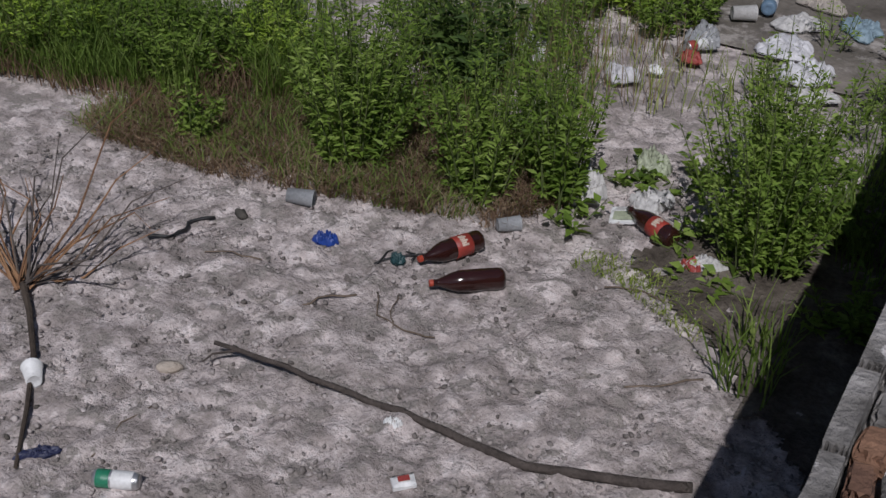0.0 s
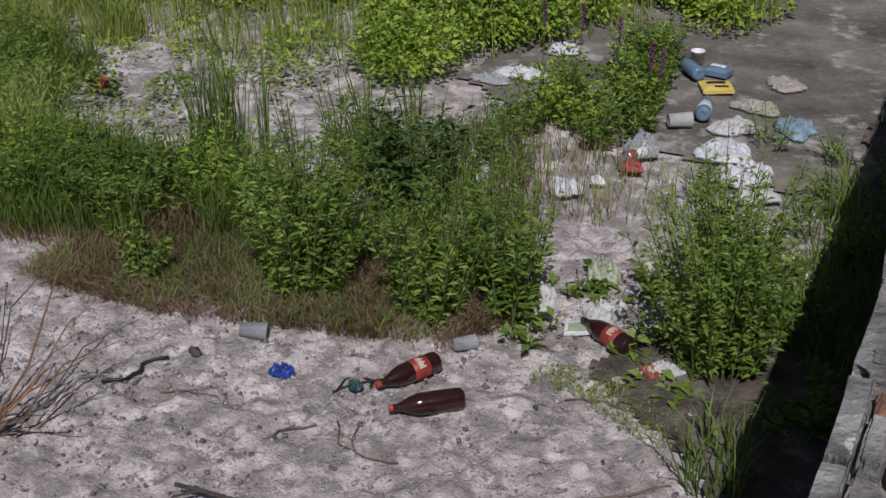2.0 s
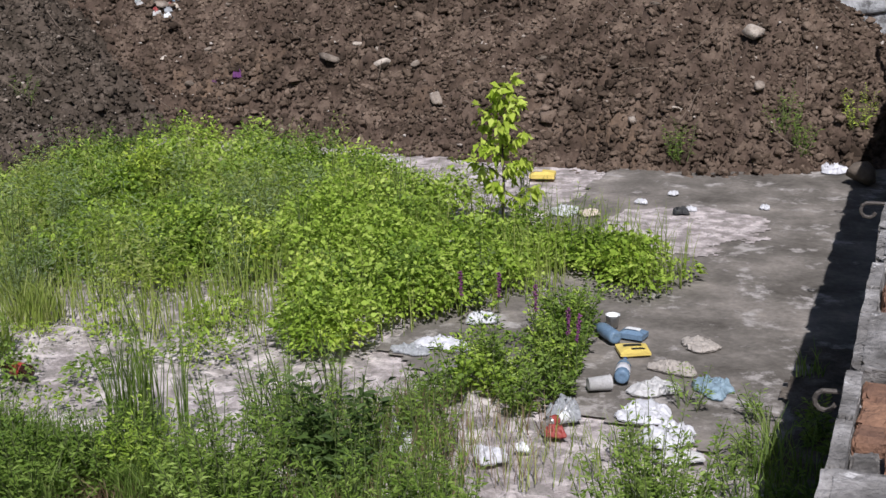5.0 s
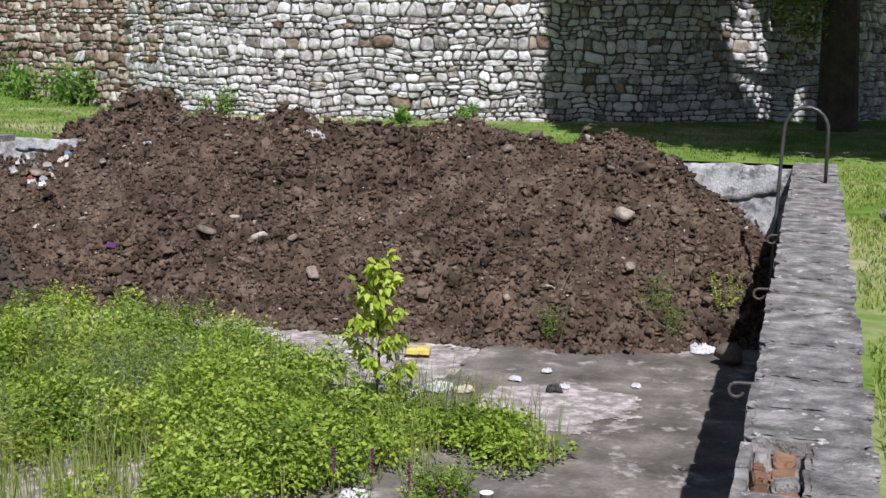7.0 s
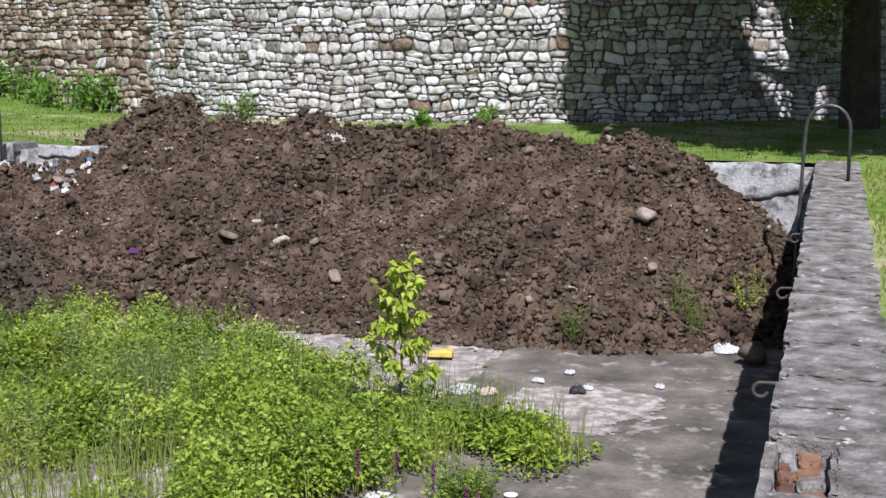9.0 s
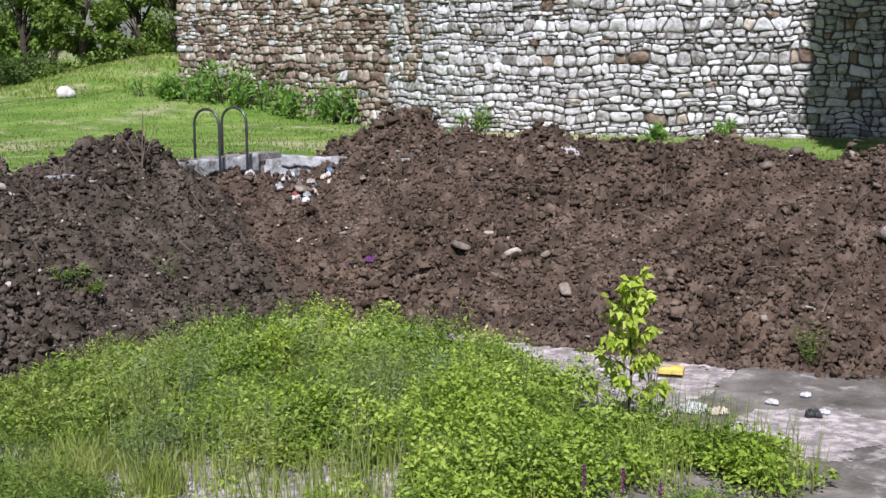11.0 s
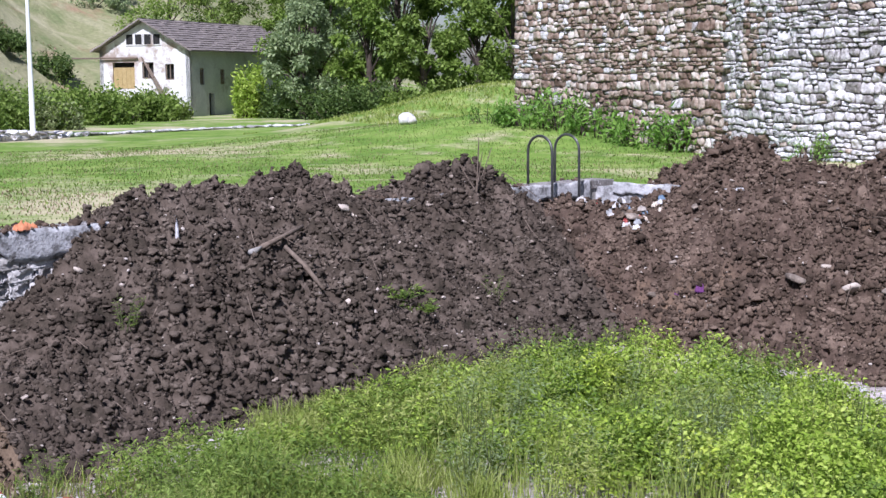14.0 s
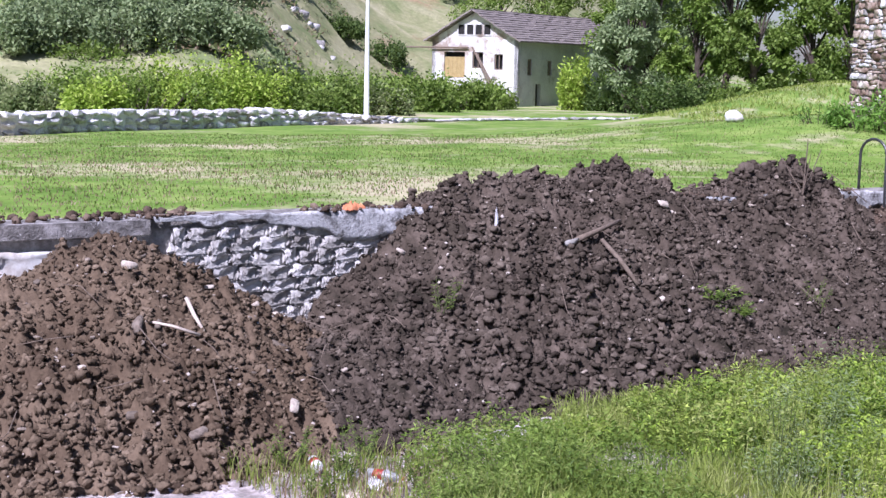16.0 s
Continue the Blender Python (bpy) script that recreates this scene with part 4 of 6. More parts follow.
# ---- old house ----
def build_house():
    ob = thing("old_house", "derelict white house with a gabled tiled roof", "house", (-92.2, 67.6, -1.75), 20.6)
    # local x runs along the gable front, y along the side (away from the camera)
    wdt, lng, eave, peak = 8.2, 20.0, 5.4, 7.6
    side = -1

    def opening_wall(name, mat, length, height, holes, place, gable=False, label=""):
        """A wall of boxes round its openings, 0.35 m thick. place(u, v, depth)"""
        bm = bmesh.new()
        us = sorted({0, length, *[h[0] for h in holes], *[h[1] for h in holes]})
        vs = sorted({0, height, *[h[2] for h in holes], *[h[3] for h in holes]})
        for u0, u1 in zip(us, us[1:]):
            for v0, v1 in zip(vs, vs[1:]):
                cu, cv = (u0 + u1) / 2, (v0 + v1) / 2
                if any(h[0] < cu < h[1] and h[2] < cv < h[3] for h in holes):
                    continue
                c = [bm.verts.new(place(u, v, d)) for u, v, d in ((u0, v0, 0), (u1, v0, 0), (u1, v1, 0), (u0, v1, 0), (u0, v0, 0.35), (u1, v0, 0.35), (u1, v1, 0.35), (u0, v1, 0.35))]
                for q in ((0, 1, 2, 3), (7, 6, 5, 4), (0, 4, 5, 1), (1, 5, 6, 2), (2, 6, 7, 3), (3, 7, 4, 0)):
                    bm.faces.new([c[k] for k in q])
        if gable:
            lo = [bm.verts.new(place(u, height, d)) for d in (0, 0.35) for u in (0, length)]
            hi = [bm.verts.new(place(length / 2, peak, d)) for d in (0, 0.35)]
            bm.faces.new((lo[0], lo[1], hi[0]))
            bm.faces.new((lo[3], lo[2], hi[1]))
            bm.faces.new((lo[0], hi[0], hi[1], lo[2]))
            bm.faces.new((lo[1], lo[3], hi[1], hi[0]))
        bmesh.ops.remove_doubles(bm, verts=bm.verts[:], dist=0.001)
        bmesh.ops.recalc_face_normals(bm, faces=bm.faces[:])
        return part(name, bm, mat, ob, label)

    front = [(6.0, 6.8, 3.0, 4.25), (3.9, 4.95, 3.1, 4.4), (1.2, 3.2, 2.3, 4.4)]
    front_wall = opening_wall("gable_wall", LIME, wdt, eave, front, lambda u, v, d: (u, d, v), True, "flaking whitewashed gable wall")
    flank = [(1.6, 2.3, 2.6, 3.9), (5.0, 5.7, 2.6, 3.8), (8.5, 9.2, 2.6, 3.8), (12.0, 12.7, 2.6, 3.8), (3.0, 3.9, 0.0, 1.9)]
    opening_wall("side_wall", GREYWALL, lng, eave, flank, lambda u, v, d: (wdt - d, u, v), False, "grey rendered side wall")
    opening_wall("side_wall", GREYWALL, lng, eave, [], lambda u, v, d: (d, u, v))
    opening_wall("back_wall", GREYWALL, wdt, eave, [], lambda u, v, d: (u, lng - d, v), True)
    # near-black box behind the openings, its colour standing in for the unlit room
    bm = bmesh.new()
    box(bm, 0.36, wdt - 0.36, 0.36, lng - 0.36, 0, eave - 0.05)
    part("interior", bm, DARK, ob)
    # windows: frames, and boards in the large one
    for u0, u1, v0, v1 in front[:2]:
        bm = bmesh.new()
        for b in ((u0, u1, v0, v0 + 0.09), (u0, u1, v1 - 0.09, v1), (u0, u0 + 0.09, v0, v1), (u1 - 0.09, u1, v0, v1), ((u0 + u1) / 2 - 0.04, (u0 + u1) / 2 + 0.04, v0, v1)):
            box(bm, b[0], b[1], 0.10, 0.16, b[2], b[3])
        part("window", bm, TWIG, ob, "dark empty window")
    for u0, u1, v0, v1 in flank[:4]:
        bm = bmesh.new()
        for b in ((u0, u1, v0, v0 + 0.09), (u0, u1, v1 - 0.09, v1), (u0, u0 + 0.09, v0, v1), (u1 - 0.09, u1, v0, v1), ((u0 + u1) / 2 - 0.04, (u0 + u1) / 2 + 0.04, v0, v1)):
            box(bm, wdt - 0.16, wdt - 0.10, b[0], b[1], b[2], b[3])
        part("window", bm, TWIG, ob, "dark small window")
    bm = bmesh.new()
    for k in range(5):
        box(bm, 1.22 + 0.395 * k, 1.60 + 0.395 * k, 0.08, 0.12, 2.32, 4.0)
    part("shutter", bm, OCHRE, ob, "ochre board shutter")
    # attic lights: four near-black panels in a band, coloured as unlit openings
    for k in range(4):
        bm = bmesh.new()
        u = 2.55 + 0.82 * k
        box(bm, u, u + 0.62, -0.03, 0.02, 5.8, 6.6)
        attic = part("attic_window", bm, DARK, ob, "dark attic opening")
        bm = bmesh.new()
        for b in ((u - 0.07, u, 5.73, 6.67), (u + 0.62, u + 0.69, 5.73, 6.67), (u, u + 0.62, 5.73, 5.8), (u, u + 0.62, 6.6, 6.67)):
            box(bm, b[0], b[1], -0.07, 0.0, b[2], b[3])
        part("window_frame", bm, LIME, attic)
    # roof: two slopes of tile rows
    roof = None
    for sgn in (0, 1):
        bm = bmesh.new()
        rows = 13
        for k in range(rows):
            t0, t1 = k / rows, (k + 1) / rows + 0.02
            def at(t, y, lift):
                x = -0.5 + (wdt / 2 + 0.5) * t
                x = x if sgn == 0 else wdt - x
                return Vector((x, y, eave - 0.25 + (peak - eave + 0.35) * t + lift))
            y = -0.6
            while y < lng + 0.5:
                y1 = y + 0.9
                lift = random.uniform(0.0, 0.05)
                c = [bm.verts.new(at(t, yy, h + lift)) for t, yy, h in ((t0, y, 0.16), (t0, y1, 0.16), (t1, y1, 0.08), (t1, y, 0.08), (t0, y, 0.03), (t0, y1, 0.03), (t1, y1, -0.02), (t1, y, -0.02))]
                for q in ((0, 1, 2, 3), (7, 6, 5, 4), (0, 4, 5, 1), (1, 5, 6, 2), (2, 6, 7, 3), (3, 7, 4, 0)):
                    bm.faces.new([c[i] for i in q])
                y = y1
        bmesh.ops.recalc_face_normals(bm, faces=bm.faces[:])
        part("roof", bm, ROOF, ob, "weathered dark tiled roof slope")
    # leaning poles and a stub of gutter on the front
    for a, b in (((4.0, -0.2, 4.8), (8.0, -2.2, 0.0)), ((4.4, -0.2, 4.3), (8.6, -2.6, 0.1))):
        bm = bmesh.new()
        tube(bm, [a, b], 0.07, 6)
        part("prop", bm, TWIG, ob, "leaning wooden prop")
    bm = bmesh.new()
    tube(bm, [(3.6, -0.15, 4.75), (-2.4, -0.25, 4.75)], 0.07, 6)
    part("gutter", bm, TWIG, ob)
    return ob


build_house()


# ---- low field wall, lamp pole, rock ----
def low_wall():
    path = [(-29.5, 0.5), (-33.4, 11.5), (-37.4, 18.2), (-41.9, 28.0), (-45.9, 38.0), (-50.0, 50.0)]
    ob = thing("field_wall", "low field wall of pale stones beyond the lawn", "stone wall")
    meshes, count, pts = stone_meshes("stone", TOWER_WHITE), 0, []
    for (x0, y0), (x1, y1) in zip(path, path[1:]):
        n = int(math.hypot(x1 - x0, y1 - y0) / 0.55)
        turn = math.degrees(math.atan2(y1 - y0, x1 - x0))
        for k in range(n):
            t = k / n
            x, y = x0 + (x1 - x0) * t, y0 + (y1 - y0) * t
            tall = 0.62 if y < 22 else max(0.12, 0.62 - (y - 22) * 0.05)
            rows = 3 if tall > 0.4 else (2 if tall > 0.25 else 1)
            for q in range(rows):
                z = ground_at(x, y) + tall * (q + 0.4) / rows
                st = new("stone", meshes[random.randrange(24)])
                st.parent = ob
                st.matrix_basis = pose(x + random.uniform(-0.05, 0.05), y, z, random.uniform(-6, 6), random.uniform(-8, 8), turn) @ Matrix.Diagonal((random.uniform(0.42, 0.64), 0.45, tall / rows * random.uniform(0.85, 1.1), 1))
    bm = bmesh.new()
    for (x0, y0), (x1, y1) in zip(path[:3], path[1:4]):
        d = Vector((y1 - y0, x0 - x1, 0)).normalized() * 0.10
        z0, z1 = ground_at(x0, y0), ground_at(x1, y1)
        t0, t1 = (0.52, 0.52) if y1 < 22 else (0.52, 0.32)
        c = [bm.verts.new(v) for v in (Vector((x0, y0, z0 - 0.2)) - d, Vector((x1, y1, z1 - 0.2)) - d, Vector((x1, y1, z1 - 0.2)) + d, Vector((x0, y0, z0 - 0.2)) + d,
                                       Vector((x0, y0, z0 + t0)) - d, Vector((x1, y1, z1 + t1 - 0.08)) - d, Vector((x1, y1, z1 + t1 - 0.08)) + d, Vector((x0, y0, z0 + t0)) + d)]
        for q in ((3, 2, 1, 0), (4, 5, 6, 7), (0, 1, 5, 4), (1, 2, 6, 5), (2, 3, 7, 6), (3, 0, 4, 7)):
            bm.faces.new([c[i] for i in q])
    part("core", bm, LIME, ob)
    return ob


low_wall()
x, y = polar(-56.45, 50)
pole = thing("lamp_pole", "white painted metal lamp pole standing on the grass", "lamp pole", (x, y, ground_at(x, y)))
bm = bmesh.new()
tube(bm, [(0, 0, -0.3), (0, 0, 2.6), (0, 0, 5.1)], [0.11, 0.085, 0.06], 10)
part("post", bm, WHITE_PAINT, pole)
bm = bmesh.new()
tube(bm, [(-0.45, -0.3, 5.02), (0.45, 0.3, 5.02)], 0.035, 6)
part("crossbar", bm, WHITE_PAINT, pole)
for s in (-1, 1):
    bm = bmesh.new()
    lathe(bm, [(0.03, 0.0), (0.12, 0.05), (0.12, 0.1), (0.02, 0.16)], 10, Matrix.Translation((s * 0.45, s * 0.3, 4.88)))
    part("lamp_head", bm, METAL, pole)
x, y = polar(-41.3, 35.5)
tagged(sheet("boulder", *lumps(np.array([(x, y, ground_at(x, y) + 0.14), (x + 0.3, y - 0.1, ground_at(x, y) + 0.1)]), [0.2, 0.13], ICO2, 0.14), LIME), "white boulder lying on the lawn", "boulder")
# rocks on the hillside
rock_places = [(-62.6, 96), (-61.6, 104), (-60.9, 112), (-60.4, 118), (-59.4, 116), (-58.6, 112), (-57.7, 106), (-57.0, 100), (-56.4, 97), (-66.5, 110), (-64.4, 118), (-63.3, 112), (-55.9, 99), (-55.4, 101), (-58.2, 88), (-57.4, 86), (-56.6, 88)]
for k, (az, r) in enumerate(rock_places):
    x, y = polar(az, r)
    for _ in range(6):
        rx, ry, size = x + random.gauss(0, 1.6), y + random.gauss(0, 0.9), random.uniform(0.4, 1.1)
        v = SHAPES[random.randrange(24)] @ np.array(Euler((random.uniform(0, 6), random.uniform(0, 6), random.uniform(0, 6))).to_matrix()).T
        tagged(sheet("rock", v * [size * 1.3, size * 1.2, size * 0.8] + [rx, ry, ground_at(rx, ry) + 0.1], ICO2[1], TOWER_WHITE), "pale limestone rock on the dry hillside", "rock", group="rocks on the hillside")
# dry growth over the hillside
n_dry = 26000
az, rr = np.radians(rng.uniform(-76, -53, n_dry)), 60 + 85 * rng.random(n_dry) ** 0.8
px, py = rr * np.sin(az), rr * np.cos(az)
keep = (fbm(px, py, 0.10, 4, seed=21) > -0.12) & (rr > 63 + 64 * smooth_step(np.degrees(az), -63, -54))
c = np.stack([px, py, far_z(px, py) + rng.uniform(0, 0.3, n_dry)], 1)[keep]
half = rng.random(len(c)) < 0.5
tagged(sheet("hill_scrub", *leaf_cloud(c[half], rng.normal(0, 1, (int(half.sum()), 3)) + [0, 0, 0.8], 0.42, 0.4), SCRUB), "dry green scrub over the hillside", "scrub", kind="stuff")
tagged(sheet("hill_grass", *leaf_cloud(c[~half], rng.normal(0, 1, (int((~half).sum()), 3)) + [0, 0, 0.8], 0.36, 0.4), STRAW), "sun-dried grass over the hillside", "grass", kind="stuff")


# ---- plants ----
def inside(poly, n, seed):
    """n random places inside a polygon."""
    r = np.random.default_rng(seed)
    q = np.array(poly, float)
    lo, hi, out = q.min(0), q.max(0), []
    total = 0
    while total < n:
        p = r.uniform(lo, hi, (4 * n, 2))
        hit = np.zeros(len(p), bool)
        for (x0, y0), (x1, y1) in zip(q, np.roll(q, -1, 0)):
            cross = ((y0 > p[:, 1]) != (y1 > p[:, 1])) & (p[:, 0] < (x1 - x0) * (p[:, 1] - y0) / (y1 - y0 + 1e-12) + x0)
            hit ^= cross
        out.append(p[hit])
        total += int(hit.sum())
    return np.concatenate(out)[:n]


def support(x, y):
    """Top of the pool floor or of the soil lying on it."""
    return np.maximum(FL, heap_z(x, y, False))


def herb(name, label, x, y, height, spread, stems, mat, seed, leaf=0.055, width=0.32, per=60, lean=0.25, group="", z=None, bare=0.12, droop=0.25, category="weed"):
    """An upright weed: many thin stems from one root, leafy along their length."""
    r = np.random.default_rng(seed)
    z = float(support(x, y)) if z is None else z
    ob = thing(name, label, category, (x, y, z), 0, group)
    bm = bmesh.new()
    pts, ways = [], []
    for k in range(stems):
        a, q = r.uniform(0, 2 * np.pi), math.sqrt(r.random())
        foot = np.array([math.cos(a) * q * spread * 0.45, math.sin(a) * q * spread * 0.45, -0.02])
        h = height * r.uniform(0.62, 1.05) * (1 - 0.25 * q * q)
        tip = foot + [math.cos(a) * q * spread * (0.55 + lean) + r.normal(0, 0.03), math.sin(a) * q * spread * (0.55 + lean) + r.normal(0, 0.03), h]
        mid = (foot + tip) / 2 + np.array([math.cos(a), math.sin(a), 0]) * (-0.03 * h) + r.normal(0, 0.012, 3)
        tube(bm, [foot, mid, tip], [0.005, 0.004, 0.0015], 4)
        t = np.sort(r.uniform(bare, 1.0, per))[:, None]
        p = (1 - t) ** 2 * foot + 2 * t * (1 - t) * mid + t * t * tip
        b = r.uniform(0, 2 * np.pi, per)
        out = np.stack([np.cos(b), np.sin(b), r.uniform(0.1, 0.9, per)], 1)
        pts.append(p + out * [0.012, 0.012, 0.004])
        ways.append(out)
    part("stem", bm, STEM, ob)["kind"] = "stuff"
    pts, ways = np.concatenate(pts), np.concatenate(ways)
    size = leaf * (1.15 - 0.55 * np.clip(pts[:, 2] / height, 0, 1))
    sheet("foliage", *leaf_cloud(pts, ways, size, width, droop), mat, ob)
    return ob


# tall weeds in front: place, height, spread, stems, material, leaf length, leaf width
herb("weed_shrub", "tall green weed with narrow leaves at the edge of dry grass", -3.06, 5.10, 0.92, 0.30, 38, WEED, 101, 0.055, 0.28, 84)
herb("weed_shrub", "tall green weed with narrow leaves and pale tips", -3.22, 5.42, 0.95, 0.30, 30, WEED, 102, 0.055, 0.28, 66)
herb("weed_shrub", "tall green weed standing behind the brown bottle", -2.36, 5.10, 0.95, 0.25, 32, WEED, 103, 0.05, 0.28, 84)
herb("weed_shrub", "slim green weed beside a crumpled bag", -2.02, 5.22, 0.84, 0.19, 20, WEED, 104, 0.058, 0.30, 64)
herb("weed_shrub", "tall green weed with thin grey seed stalks", -2.18, 5.48, 0.86, 0.22, 18, WEED, 105, 0.05, 0.26, 56)
herb("weed_shrub", "big bushy green weed at the shadow of the pool wall", -1.02, 5.20, 1.02, 0.34, 52, WEED, 106, 0.048, 0.32, 96)
herb("weed_shrub", "bushy green weed with flowering grey tips", -1.08, 5.62, 1.00, 0.30, 34, WEED, 107, 0.055, 0.32, 66)
herb("dark_weed", "dark green weed with broad glossy leaves and red stems", -2.92, 6.0, 0.86, 0.26, 22, LEAF_DARK, 108, 0.095, 0.30, 40)
herb("small_weed", "small upright green weed in dry grass", -3.83, 4.86, 0.42, 0.11, 9, WEED, 109, 0.05, 0.35, 44)
for k, p in enumerate(inside([(-5.6, 5.1), (-3.75, 5.45), (-3.65, 6.0), (-5.2, 5.95)], 15, 21)):
    herb("weed_shrub", "bushy green weed in a thick stand", p[0], p[1], random.uniform(0.45, 0.8), 0.27, 16, random.choice((WEED, LEAF_LIGHT, WEED)), 120 + k, 0.05, 0.3, 56, group="stand of weeds")
for k, p in enumerate(inside([(-4.0, 6.2), (-2.7, 6.15), (-2.35, 6.5), (-2.75, 7.0), (-3.7, 7.2)], 13, 22)):
    herb("thin_weed", "thin grey-green weed with small leaves", p[0], p[1], random.uniform(0.5, 0.8), 0.2, 9, WEED, 140 + k, 0.042, 0.26, 42, group="thin weeds")
for k, p in enumerate(inside([(-2.95, 7.25), (-2.1, 7.2), (-1.98, 8.2), (-2.05, 8.9), (-2.5, 9.1), (-2.7, 8.2)], 16, 23)):
    herb("leafy_weed", "low leafy green weed among litter", p[0], p[1], random.uniform(0.32, 0.5), 0.20, 13, random.choice((WEED, WEED, LEAF_LIGHT)), 160 + k, 0.05, 0.40, 34, group="leafy weeds")
for k, p in enumerate([(-0.86, 7.2), (-0.88, 7.7), (-0.9, 6.7), (-1.05, 6.3), (-1.33, 7.75), (-0.95, 6.95), (-1.5, 6.9), (-1.35, 6.35), (-1.15, 6.1)]):
    herb("sparse_weed", "sparse thin weed on silt beside the wall's shadow", p[0], p[1], random.uniform(0.22, 0.42), 0.14, 7, WEED, 180 + k, 0.04, 0.3, 24, group="sparse weeds", bare=0.3)
for k, p in enumerate([(-2.55, 14.0), (-1.40, 14.3), (-1.55, 14.5), (-0.85, 14.9)]):
    herb("sparse_weed", "thin weed at the foot of the soil heap", p[0], p[1], random.uniform(0.4, 0.7), 0.2, 9, WEED if k < 3 else LEAF_YELLOW, 190 + k, 0.05, 0.22, 40, group="sparse weeds")
for k, p in enumerate([(-0.62, 5.6), (-0.6, 6.4), (-0.5, 7.4), (-0.55, 4.9)]):
    herb("shade_weed", "green weed growing in the shade of the pool wall", p[0], p[1], random.uniform(0.22, 0.36), 0.18, 8, WEED, 200 + k, 0.06, 0.34, 40, group="weeds in the shade")
for k, p in enumerate([(-1.40, 5.36), (-1.45, 5.75), (-1.30, 5.15), (-1.90, 5.12), (-0.98, 6.2), (-1.62, 5.62), (-1.15, 4.95), (-1.8, 5.62), (-0.82, 5.9)]):
    herb("broad_weed", "low weed with broad rounded leaves", p[0], p[1], random.uniform(0.08, 0.2), 0.12, 6, WEED, 210 + k, 0.07, 0.6, 6, group="broad-leaved weeds", lean=0.8)
# shoots in the soil heaps
for x, y in ((-9.97, 11.65), (-10.2, 11.5)):
    herb("pale_weed", "pulled-up pale green weed lying on the soil", x, y, 0.16, 0.25, 10, LEAF_MID, int(300 - x * 10), 0.07, 0.3, 22, lean=0.9)
for k, (x, y) in enumerate([(-8.9, 13.7), (-8.6, 13.9), (-9.2, 13.3), (-11.2, 8.4), (-10.0, 13.0)]):
    herb("sparse_weed", "thin weed at the foot of the soil heap", x, y, 0.45, 0.15, 7, LEAF_MID, 230 + k, 0.045, 0.25, 30, group="sparse weeds")

# the wide patch of nettle-like weeds
PATCH = [(-7.4, 8.9), (-8.2, 10.6), (-8.4, 12.2), (-7.2, 13.0), (-5.9, 12.9), (-5.1, 12.1), (-4.2, 11.7), (-3.6, 11.4), (-2.5, 10.85), (-1.7, 10.25), (-1.85, 9.85), (-2.3, 9.3),
         (-2.9, 9.35), (-3.35, 8.7), (-3.6, 8.2), (-3.9, 7.75), (-4.5, 8.0), (-4.9, 7.75), (-5.6, 7.75), (-6.4, 8.0)]


def thicket(name, label, poly, plants, mats, low, high, radius, leaf, width, seed, per=150, bare=-0.22, clear=()):
    """Many leafy plants side by side: domes of leaves of uneven height with dark gaps between; mats: (material, share)."""
    r = np.random.default_rng(seed)
    site = inside(poly, plants, seed) + r.normal(0, 0.06, (plants, 2))
    stay = fbm(site[:, 0], site[:, 1], 1.1, 3, seed=seed) > bare
    for cx, cy, cr in clear:
        stay &= np.hypot(site[:, 0] - cx, site[:, 1] - cy) > cr
    site = site[stay]
    n = len(site)
    h = low + (high - low) * np.clip(0.5 + 0.55 * fbm(site[:, 0], site[:, 1], 0.9, 3, seed=seed + 1) + r.normal(0, 0.22, n), 0, 1.1)
    h = h * (1 - 0.45 * smooth_step(site[:, 0], -4.2, -2.6))
    R = radius * r.uniform(0.6, 1.4, n)
    kind_of = r.choice(len(mats), n, p=[m[1] for m in mats])
    for k, (mat, share) in enumerate(mats):
        own = np.nonzero(kind_of == k)[0]
        count = np.maximum(12, (per * (R[own] / radius) ** 1.5 * (0.5 + 0.7 * h[own] / high))).astype(int)
        who = np.repeat(own, count)
        m = len(who)
        a, q = r.uniform(0, 2 * np.pi, m), np.sqrt(r.random(m))
        z = h[who] * np.sqrt(1 - 0.8 * q * q) * r.uniform(0.12, 1, m) ** 0.45 * r.uniform(0.88, 1.06, m)
        x, y = site[who, 0] + np.cos(a) * q * R[who], site[who, 1] + np.sin(a) * q * R[who]
        c = np.stack([x, y, support(x, y) + z], 1)
        w = np.stack([np.cos(a) * (0.35 + q), np.sin(a) * (0.35 + q), r.uniform(-0.25, 0.5, m)], 1) + r.normal(0, 0.35, (m, 3))
        tagged(sheet(name, *leaf_cloud(c, w, leaf * r.uniform(0.7, 1.2, m), width), mat), label, "weeds", kind="stuff")


thicket("weed_patch", "dense patch of bright nettle-like weeds on the pool floor", PATCH, 760, ((LEAF_LIGHT, 0.66), (WEED, 0.30), (LEAF_YELLOW, 0.04)), 0.10, 0.66, 0.19, 0.050, 0.55, 31, 220, -0.17,
        ((-6.3, 8.4, 0.55), (-4.7, 8.1, 0.3), (-3.05, 11.2, 0.4)))
for k, q in enumerate(inside(PATCH, 40, 38)):
    herb("feathery_weed", "tall feathery weed rising from the bright patch", q[0], q[1], random.uniform(0.5, 0.85), 0.22, 8, random.choice((WEED, LEAF_LIGHT, HAZY)), 500 + k, 0.04, 0.24, 44, group="feathery weeds")
WEST_HALF = [(-7.6, 8.9), (-8.3, 10.6), (-8.4, 12.2), (-7.2, 13.0), (-5.9, 12.9), (-5.2, 11.0), (-4.8, 8.6), (-5.6, 7.9), (-6.6, 8.2)]
